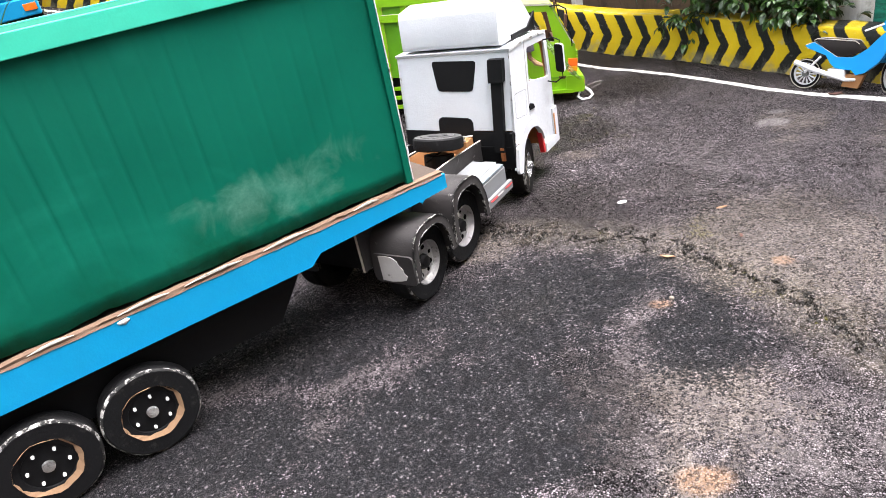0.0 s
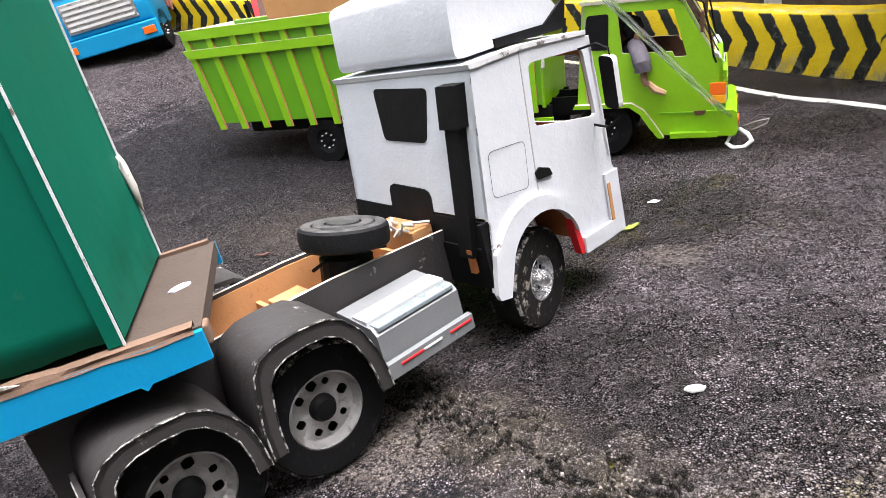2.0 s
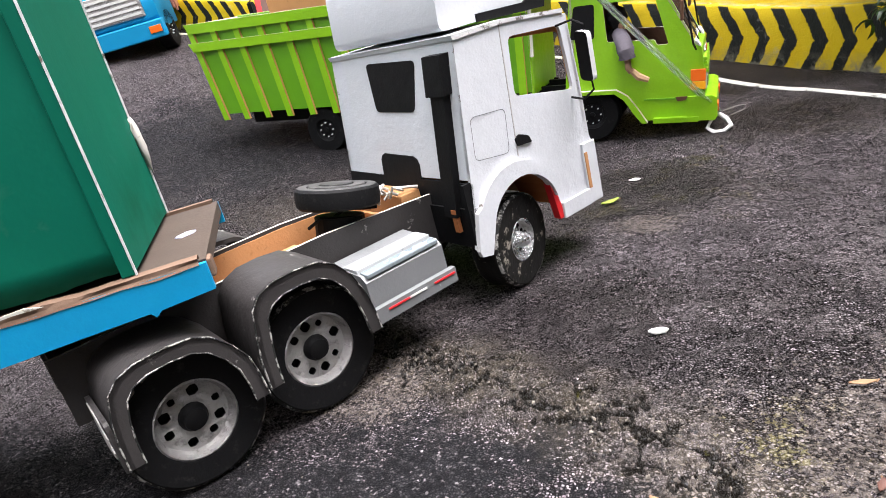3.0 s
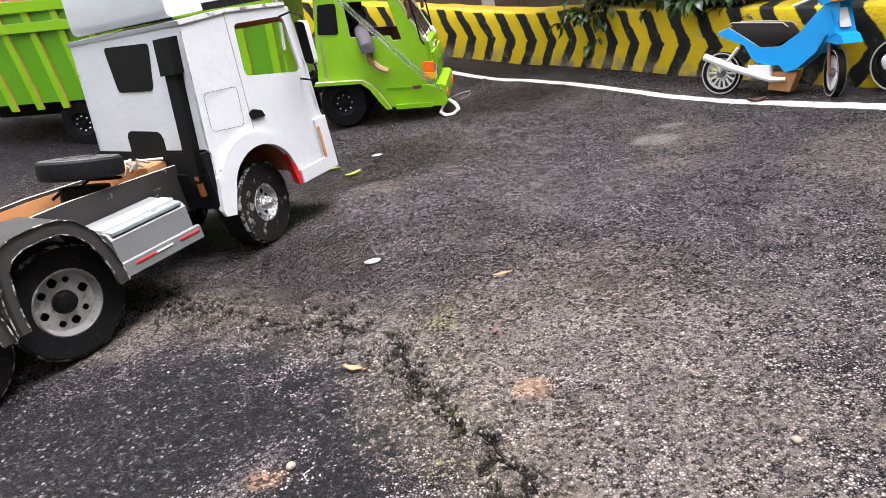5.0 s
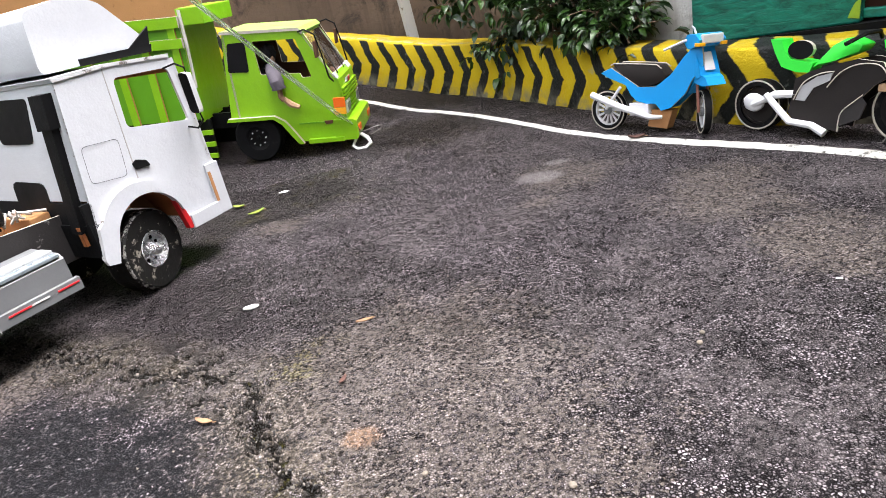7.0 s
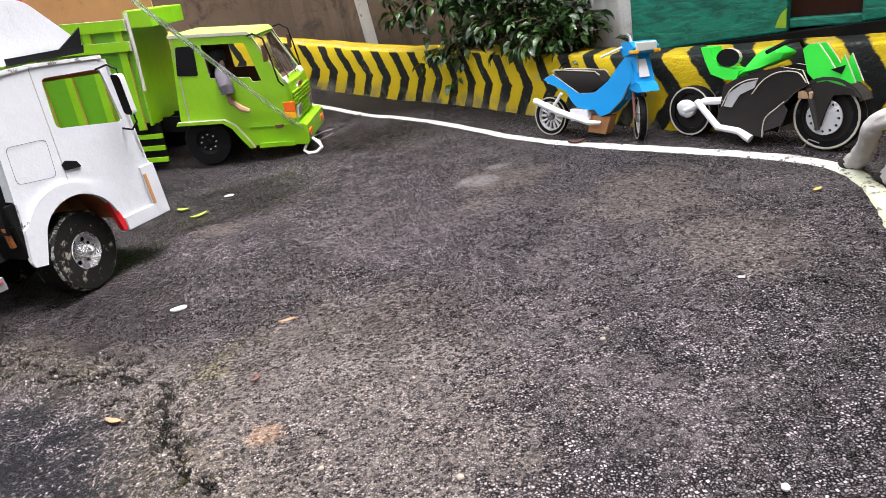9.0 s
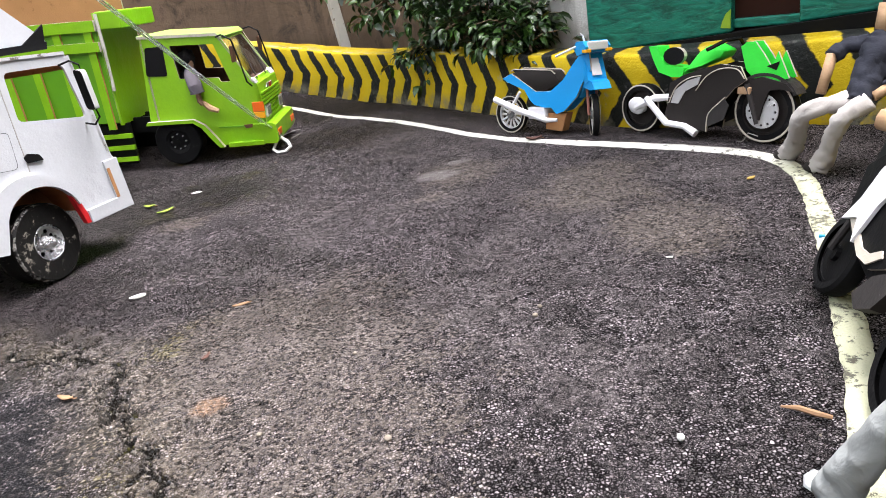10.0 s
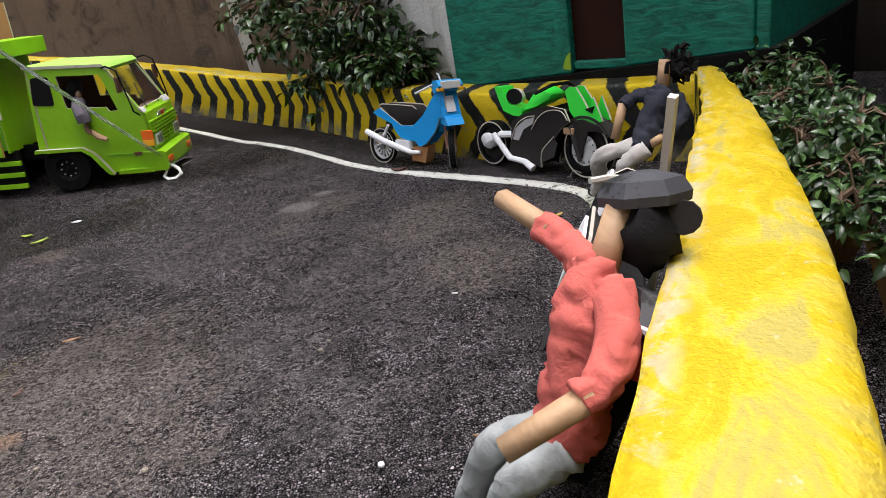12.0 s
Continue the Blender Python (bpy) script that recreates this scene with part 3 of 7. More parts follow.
def build_ground():
    xs, ys = axis(-0.9, 1.05, 0.02, 0.39), axis(-0.1, 1.85, 0.45, 0.80)
    verts, open_at, lips = [], [], []
    line = np.array([(p.x, p.y) for p in CRACK])
    for y in ys:
        for x in xs:
            z, gap, near = ground_z(x, y), 0.0, 0.0
            if -1 < x < 1.1 and -0.2 < y < 2:
                z += 0.0016 * noise.noise(Vector((x * 9, y * 9, 0))) + 0.0007 * noise.noise(Vector((x * 45, y * 45, 3)))
                if 0.02 < x < 0.39 and 0.45 < y < 0.80:
                    # a jagged fissure with crumbled, lifted lips
                    jx = x + 0.009 * noise.noise(Vector((x * 60, y * 60, 1))) + 0.005 * noise.noise(Vector((x * 170, y * 170, 2)))
                    jy = y + 0.009 * noise.noise(Vector((x * 60, y * 60, 5))) + 0.005 * noise.noise(Vector((x * 170, y * 170, 6)))
                    d = float(np.min(np.hypot(line[:, 0] - jx, line[:, 1] - jy)))
                    near = max(0.0, 1 - d / 0.04)
                    lump = noise.fractal(Vector((x * 190, y * 190, 7)), 0.6, 2.2, 3)
                    wide = 0.0022 + 0.0022 * noise.noise(Vector((x * 35, y * 35, 9)))
                    gap = max(0.0, min(1.0, 1.4 - d / max(0.0006, wide)))
                    # the band beside it has broken into flat plates with open joints
                    band = max(0.0, 1 - d / (0.030 if x < 0.27 else 0.014))
                    q = Vector((jx * 70 + jy * 25, jy * 125, 3))
                    near_two = noise.voronoi(q)[0]
                    joint = near_two[1] - near_two[0]
                    keep = band + 0.75 * noise.noise(Vector((x * 55, y * 55, 21)))
                    if band > 0.0 and keep > 0.25:
                        gap = max(gap, min(1.0, max(0.0, 1.25 - joint / 0.11)) * min(1.0, (keep - 0.25) * 4))
                    z += band * (0.0010 * lump + 0.0016) - 0.0050 * gap
            verts.append((x, y, z))
            open_at.append(gap)
            lips.append(near)
    w = len(xs)
    faces = [(j * w + i, j * w + i + 1, (j + 1) * w + i + 1, (j + 1) * w + i) for j in range(len(ys) - 1) for i in range(w - 1)]
    me = bpy.data.meshes.new("ground")
    me.from_pydata(verts, [], faces)
    me.materials.append(ASPHALT)
    me.shade_smooth()
    me.attributes.new("fissure", "FLOAT", "POINT").data.foreach_set("value", open_at)
    me.attributes.new("crumble", "FLOAT", "POINT").data.foreach_set("value", lips)
    tagged(new("ground", me), "wet dark worn asphalt road with cracks and damp patches", "road", kind="structure")


build_ground()


# ---- the low painted walls along the bend ----
LEFT_WALL = smooth_path([(-1.9, 2.06), (-1.1, 1.87), (-0.44, 1.757), (-0.24, 1.725), (0.0, 1.665), (0.128, 1.61), (0.256, 1.535), (0.33, 1.475), (0.41, 1.40), (0.48, 1.30), (0.535, 1.20), (0.592, 1.10), (0.665, 0.987), (0.73, 0.928), (0.80, 0.873), (0.86, 0.828)], 0.008)
RIGHT_WALL = smooth_path([(0.838, 0.842), (0.816, 0.79), (0.761, 0.675), (0.716, 0.595), (0.682, 0.530), (0.650, 0.474), (0.620, 0.422), (0.592, 0.372), (0.549, 0.29), (0.49, 0.17), (0.40, 0.0), (0.30, -0.2)], 0.008)


def low_wall(name, path, height, thick, mat, label, cap=0.006):
    """A plastered wall swept along its inner foot, with a lumpy cap; height and thickness follow the place."""
    bm = bmesh.new()
    uv = bm.loops.layers.uv.new("UVMap")
    prof = [(0.0, 0, -0.02, 0.0), (0.0, 0, 0.0, 0.0), (0.0, 0, 0.25, 0.25), (0.0, 0, 0.5, 0.5), (0.001, 0, 0.75, 0.75), (0.0015, 0, 0.955, 0.93), (cap * 0.5, 0, 0.992, 0.96), (cap + 0.003, 0, 1.0, 1.0), (-0.009, 1, 1.0, 1.2), (-0.003, 1, 0.97, 1.2), (0.0, 1, 0.9, 1.2), (0.002, 1, 0.0, 1.2), (0.002, 1, -0.05, 1.2)]
    rows = []
    for i, p in enumerate(path):
        d = (path[min(i + 1, len(path) - 1)] - path[max(i - 1, 0)]).normalized()
        out = Vector((-d.y, d.x))
        g = ground_z(p.x, p.y)
        tall, wide = height(p), thick(p)
        row = []
        for off, far, h, v in prof:
            q = p + out * (off + far * wide)
            wob = 0.0022 * noise.noise(Vector((q.x * 30, q.y * 30, h * 4))) + 0.0012 * noise.noise(Vector((q.x * 90, q.y * 90, h * 9)))
            lift = 0.0018 * noise.noise(Vector((q.x * 22, q.y * 22, 5))) if h > 0.8 else 0.0
            row.append((bm.verts.new((q.x + out.x * wob, q.y + out.y * wob, g + h * tall + lift)), i * 0.008, v))
        rows.append(row)
    for ra, rb in zip(rows, rows[1:]):
        for k in range(len(prof) - 1):
            quad = (ra[k], rb[k], rb[k + 1], ra[k + 1])
            f = bm.faces.new([q[0] for q in quad])
            f.smooth = True
            for lp, q in zip(f.loops, quad):
                lp[uv].uv = (q[1], q[2])
    for row in (rows[0], rows[-1]):
        f = bm.faces.new([q[0] for q in row])
        for lp, q in zip(f.loops, row):
            lp[uv].uv = (q[1], q[2])
    ob = mesh_object(name, bm, mat)
    return tagged(ob, label, "wall", kind="structure")


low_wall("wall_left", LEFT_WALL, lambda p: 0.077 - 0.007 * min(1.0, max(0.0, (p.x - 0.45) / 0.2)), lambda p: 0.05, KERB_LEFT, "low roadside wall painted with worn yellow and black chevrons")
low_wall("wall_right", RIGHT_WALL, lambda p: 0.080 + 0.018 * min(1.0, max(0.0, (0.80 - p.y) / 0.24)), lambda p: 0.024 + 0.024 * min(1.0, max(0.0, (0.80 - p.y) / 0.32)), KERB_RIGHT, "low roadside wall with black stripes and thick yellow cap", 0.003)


# ---- the white edge line ----
def edge_line():
    path = smooth_path([(-1.6, 2.0), (-0.95, 1.82), (-0.457, 1.715), (-0.213, 1.66), (0.0, 1.60), (0.145, 1.525), (0.218, 1.468), (0.29, 1.41), (0.358, 1.335), (0.436, 1.229), (0.49, 1.134), (0.54, 1.047), (0.587, 0.985), (0.65, 0.92), (0.712, 0.85), (0.731, 0.807), (0.724, 0.757), (0.701, 0.70), (0.676, 0.644), (0.65, 0.593), (0.626, 0.546), (0.601, 0.501), (0.555, 0.41), (0.49, 0.28), (0.42, 0.14), (0.33, -0.05)], 0.005)
    bm = bmesh.new()
    rows = []
    for i, p in enumerate(path):
        d = (path[min(i + 1, len(path) - 1)] - path[max(i - 1, 0)]).normalized()
        n = Vector((-d.y, d.x))
        half = 0.0050 + (0.0016 if p.x > 0.6 else 0.0) + 0.0012 * noise.noise(Vector((p.x * 25, p.y * 25, 2)))
        row = []
        for k, drop in ((-1, 0.0), (-0.9, 1.0), (0.0, 1.0), (0.9, 1.0), (1, 0.0)):
            rag = 0.0013 * noise.noise(Vector((p.x * 170, p.y * 170, k * 5)))
            q = p + n * (k * half + rag)
            z = ground_z(q.x, q.y) + 0.0016 * noise.noise(Vector((q.x * 9, q.y * 9, 0))) + 0.0007 * noise.noise(Vector((q.x * 45, q.y * 45, 3)))
            row.append(bm.verts.new((q.x, q.y, z + (0.0012 if drop else -0.0008))))
        rows.append(row)
    for ra, rb in zip(rows, rows[1:]):
        for k in range(4):
            bm.faces.new((ra[k], rb[k], rb[k + 1], ra[k + 1])).smooth = True
    tagged(mesh_object("trim_road_line", bm, LINE_WHITE), "worn white painted edge line on the road", "road line", kind="structure")


edge_line()


# ---- what stands behind the walls ----
def wall_slab(name, path, z0, z1, thick, mat, label):
    """An upright masonry slab along a path, with a slightly uneven face."""
    bm = bmesh.new()
    pts = smooth_path(path, 0.03)
    rows = []
    for i, p in enumerate(pts):
        d = (pts[min(i + 1, len(pts) - 1)] - pts[max(i - 1, 0)]).normalized()
        out = Vector((-d.y, d.x))
        col = []
        for off, hs in ((0.0, range(9)), (thick, range(8, -1, -1))):
            for h in hs:
                q = p + out * (off + 0.004 * noise.noise(Vector((p.x * 8, p.y * 8, h * 0.9 + off))))
                col.append(bm.verts.new((q.x, q.y, z0 + (z1 - z0) * h / 8)))
        rows.append(col)
    for ra, rb in zip(rows, rows[1:]):
        for k in range(len(ra)):
            bm.faces.new((ra[k], rb[k], rb[(k + 1) % len(ra)], ra[(k + 1) % len(ra)])).smooth = True
    bm.faces.new(rows[0])
    bm.faces.new(rows[-1][::-1])
    tagged(mesh_object(name, bm, mat), label, "wall", kind="structure")


wall_slab("wall_concrete", [(-2.2, 2.35), (-1.1, 2.12), (-0.4, 2.0), (0.1, 1.87), (0.40, 1.66), (0.56, 1.46), (0.66, 1.30)], -0.05, 1.25, 0.08, CONCRETE, "stained brown concrete wall behind the roadside wall")
wall_slab("wall_whitewashed", [(0.585, 1.235), (0.70, 1.055)], -0.05, 0.8, 0.05, WHITEWASH, "flaking whitewashed masonry wall beside the green hut")
wall_slab("wall_dark", [(0.98, 1.22), (1.25, 0.85), (1.18, 0.45), (1.05, 0.1), (0.9, -0.3)], -0.05, 1.3, 0.06, DARK_WALL, "dark damp brown wall behind the plants")
# two unseen walls, added to close the yard and block the low sky
wall_slab("added_wall_south", [(1.0, -0.7), (0.0, -1.1), (-1.2, -1.0), (-2.2, -0.4)], -0.05, 1.3, 0.08, CONCRETE, "unseen stained brown concrete wall added to keep low sky light out")
wall_slab("added_wall_west", [(-2.5, -0.3), (-2.7, 0.8), (-2.5, 2.2)], -0.05, 1.3, 0.08, CONCRETE, "unseen stained brown concrete wall added to keep low sky light out")


def green_hut():
    """A teal boarded hut on a black beam, with an open dark doorway, right behind the low wall."""
    a, b = Vector((0.652, 1.052)), Vector((0.868, 0.817))
    ang = math.degrees(math.atan2(b.y - a.y, b.x - a.x))
    length = (b - a).length
    hut = thing("hut", pose(a.x, a.y, 0, 0, 0, ang), "teal-painted boarded hut with a dark brown doorway on a black beam", "hut")
    z0, z1, d0, d1 = 0.067, 0.75, 0.025, 0.035

    def slant(bm):
        """The foot of the boards climbs along the hut."""
        for v in bm.verts:
            if z0 - 0.01 < v.co.z < z0 + 0.01:
                v.co.z += -0.004 + 0.024 * v.co.x / length

    bm = bmesh.new()
    box(bm, -0.01, length + 0.02, 0.020, 0.30, 0.0, z0, 0.0)
    slant(bm)
    part("beam", bm, BEAM_BLACK, hut, "black-painted base beam")
    for x0, x1 in ((-0.005, 0.148), (0.205, length)):
        bm = bmesh.new()
        box(bm, x0, x1, d0, d1, z0, z1, 0.002)
        slant(bm)
        part("wall_board", bm, TEAL, hut, "teal brushed board")
    bm = bmesh.new()
    box(bm, 0.130, 0.225, d1 + 0.001, d1 + 0.012, z0, z1, 0.0)
    part("door", bm, DOOR_BROWN, hut, "dark brown door set back")
    bm = bmesh.new()
    box(bm, 0.148, 0.205, d0 + 0.004, d1 + 0.0008, z0 + 0.010, z0 + 0.018, 0.001)
    part("sill", bm, TEAL, hut)
    bm = bmesh.new()
    box(bm, length, length + 0.012, d0 + 0.002, 0.30, z0, z1, 0.002)
    part("side_board", bm, TEAL, hut)
    bm = bmesh.new()
    box(bm, -0.02, length + 0.03, 0.0, 0.32, z1, z1 + 0.012, 0.002)
    part("roof", bm, BEAM_BLACK, hut)
    bm = bmesh.new()
    prism(bm, [(0.138, z0 + 0.012), (0.147, z0 + 0.011), (0.1475, z0 + 0.028), (0.143, z0 + 0.024), (0.140, z0 + 0.018)], XZ, d0 - 0.001, d0 + 0.001)
    part("paint_patch", bm, TEAL_EDGE, hut, "lime paint smear")


green_hut()


def post():
    p = thing("post", pose(0.36, 1.60, 0, 0, 0, 20), "pale grey wooden post leaning by the concrete wall", "post")
    bm = bmesh.new()
    box(bm, -0.009, 0.009, -0.009, 0.009, 0.0, 0.75, 0.002)
    for v in bm.verts:
        v.co.x -= v.co.z * 0.06
    part("shaft", bm, POST_GREY, p)


post()


# ---- plants ----
def leaf_shape(bm, base, along, up, length, width, mat=0):
    """One leaf: two halves folded on the midrib, with a drooping tip."""
    along = along.normalized()
    side = along.cross(up).normalized()
    nrm = side.cross(along).normalized()
    mid = [base + along * length * t + nrm * length * (0.10 * math.sin(t * 3.1) - 0.22 * t * t) for t in (0.0, 0.35, 0.7, 1.0)]
    wid = [0.0, 0.5, 0.42, 0.0]
    m = [bm.verts.new(p) for p in mid]
    for s in (1, -1):
        e = [bm.verts.new(mid[i] + side * s * width * wid[i] + nrm * width * 0.16) for i in (1, 2)]
        for vs in ((m[0], e[0], m[1]), (m[1], e[0], e[1], m[2]), (m[2], e[1], m[3])):
            f = bm.faces.new(vs)
            f.smooth = True
            f.material_index = mat


def plant(name, at, stems, leaves, reach, leaf_len, mat, label, droop, seed, category="bush"):
    """Stems that fork from the foot, with leaves in uneven sprays along them."""
    rng = random.Random(seed)
    root = thing(name, pose(*at), label, category)
    bw, bl = bmesh.new(), bmesh.new()
    for aim in stems:
        aim = Vector(aim)
        n = 7
        pts = [Vector((0, 0, 0))]
        for i in range(1, n + 1):
            t = i / n
            p = aim * t + Vector((0, 0, aim.length * (0.22 * math.sin(t * 2.8)) - droop * t ** 3))
            pts.append(p + Vector([rng.uniform(-1, 1) * reach * 0.16 for _ in range(3)]))
        tube(bw, pts, [0.0035 * (1 - 0.8 * i / n) + 0.0006 for i in range(n + 1)], 5)
        for _ in range(leaves):
            t = rng.uniform(0.35, 1.0) ** 0.8
            k = min(n - 1, int(t * n))
            c = pts[k].lerp(pts[k + 1], t * n - k)
            way = Vector((rng.gauss(0, 1), rng.gauss(0, 1), rng.gauss(-0.15, 0.6))).normalized()
            twig = c + way * rng.uniform(0.1, 1.0) * reach
            if rng.random() < 0.25:
                tube(bw, [c, c.lerp(twig, 0.5) + Vector((0, 0, 0.004)), twig], 0.0006, 4)
            for _ in range(rng.randint(3, 5)):
                w2 = (way + Vector((rng.gauss(0, 0.8), rng.gauss(0, 0.8), rng.gauss(-0.3, 0.5)))).normalized()
                ln = leaf_len * rng.uniform(0.6, 1.25)
                leaf_shape(bl, twig + w2 * 0.002, w2, Vector((rng.gauss(0, 0.4), rng.gauss(0, 0.4), 1)).normalized(), ln, ln * rng.uniform(0.34, 0.5))
    part("stem", bw, BARK, root)
    part("crown", bl, mat, root)
    return root


plant("bush", (0.625, 1.275, 0.0), [(-0.10, -0.10, 0.14), (-0.14, -0.03, 0.17), (-0.20, 0.05, 0.16), (-0.06, -0.13, 0.19), (0.0, -0.06, 0.26), (-0.13, 0.0, 0.28), (-0.02, -0.15, 0.12), (-0.24, 0.10, 0.20), (-0.07, -0.06, 0.24), (-0.02, -0.19, 0.115), (-0.045, -0.165, 0.12), (-0.155, 0.01, 0.115), (0.0, -0.17, 0.13)], 82, 0.045, 0.0165, LEAF, "glossy dark green bush hanging over the chevron wall", 0.05, 5)
for x, y, high, leaves, seed in ((0.930, 0.90, 0.082, 60, 11), (0.893, 0.80, 0.080, 60, 12), (0.858, 0.705, 0.080, 60, 13), (0.820, 0.625, 0.082, 55, 14), (0.798, 0.555, 0.070, 45, 15)):
    plant("fern", (x, y, 0.0), [(-0.018, -0.03, high * 0.9), (-0.022, 0.02, high), (0.006, 0.0, high * 1.08), (-0.004, 0.045, high * 0.95), (0.016, -0.025, high * 0.8)], leaves, 0.022, 0.0085, LEAF_FERN, "dense dark green curly fern behind the yellow wall", 0.012, seed, "plant")


def grass_clump():
    """Bright strap-like blades behind the container."""
    rng = random.Random(8)
    g = thing("grass_clump", pose(-0.56, 0.94, ground_z(-0.56, 0.94)), "bright green strap-leaved grass clump by the road", "plant")
    bm = bmesh.new()
    for _ in range(70):
        a, r, ln = rng.uniform(0, 6.28), rng.uniform(0, 0.03), rng.uniform(0.18, 0.34)
        base = Vector((r * math.cos(a), r * math.sin(a), 0))
        out = Vector((math.cos(a), math.sin(a), 0)) * rng.uniform(0.15, 0.6)
        side = Vector((-math.sin(a), math.cos(a), 0)) * rng.uniform(0.003, 0.006)
        pts = [base + out * ln * t * t + Vector((0, 0, ln * (t - 0.35 * t * t * out.length))) for t in (0, 0.3, 0.6, 0.85, 1.0)]
        rows = [(bm.verts.new(p - side * k), bm.verts.new(p + side * k)) for p, k in zip(pts, (0.6, 1, 0.9, 0.5, 0.08))]
        for ra, rb in zip(rows, rows[1:]):
            bm.faces.new((ra[0], ra[1], rb[1], rb[0]))
    part("blades", bm, leafy("grass_blade", (0.10, 0.22, 0.02), (0.26, 0.40, 0.05)), g)


grass_clump()

# ---- wheels, shared by the trucks ----
def arc(cx, cz, r, a0, a1, n):
    return [(cx + r * math.cos(radians(a0 + (a1 - a0) * i / n)), cz + r * math.sin(radians(a0 + (a1 - a0) * i / n))) for i in range(n + 1)]


def rounded(pts, r, n=3):
    """A polygon with its corners cut round."""
    out = []
    for i, p in enumerate(pts):
        a, b, c = Vector(pts[i - 1]), Vector(p), Vector(pts[(i + 1) % len(pts)])
        d = min(r, (a - b).length * 0.45, (c - b).length * 0.45)
        s, e = b + (a - b).normalized() * d, b + (c - b).normalized() * d
        for k in range(n + 1):
            t = k / n
            q = s * (1 - t) ** 2 + b * 2 * t * (1 - t) + e * t * t
            out.append((q.x, q.y))
    return out


def worn_edge():
    """Black card with broken chalky wear."""
    n = Nodes("worn_black_edge")
    col = n.mix(n.ramp(n.noise(150.0, 6.0, 0.75), (0.50, 0.0), (0.58, 0.9)), (0.010, 0.010, 0.010), (0.36, 0.35, 0.33))
    return n.done(col, 0.75, 0.0, n.bump(n.noise(300.0, 4.0), 0.5, 0.001), 0.25)


WORN_EDGE = worn_edge()
DIRTY_TYRE = painted("mud_scuffed_tyre", (0.010, 0.0095, 0.009), 0.8, 0.4, (0.22, 0.20, 0.17), 0.575, 0.9, 300.0, 60.0, 0.1)
RIM_BROWN = cardboard("rubbed_brown_card", (0.22, 0.135, 0.08))


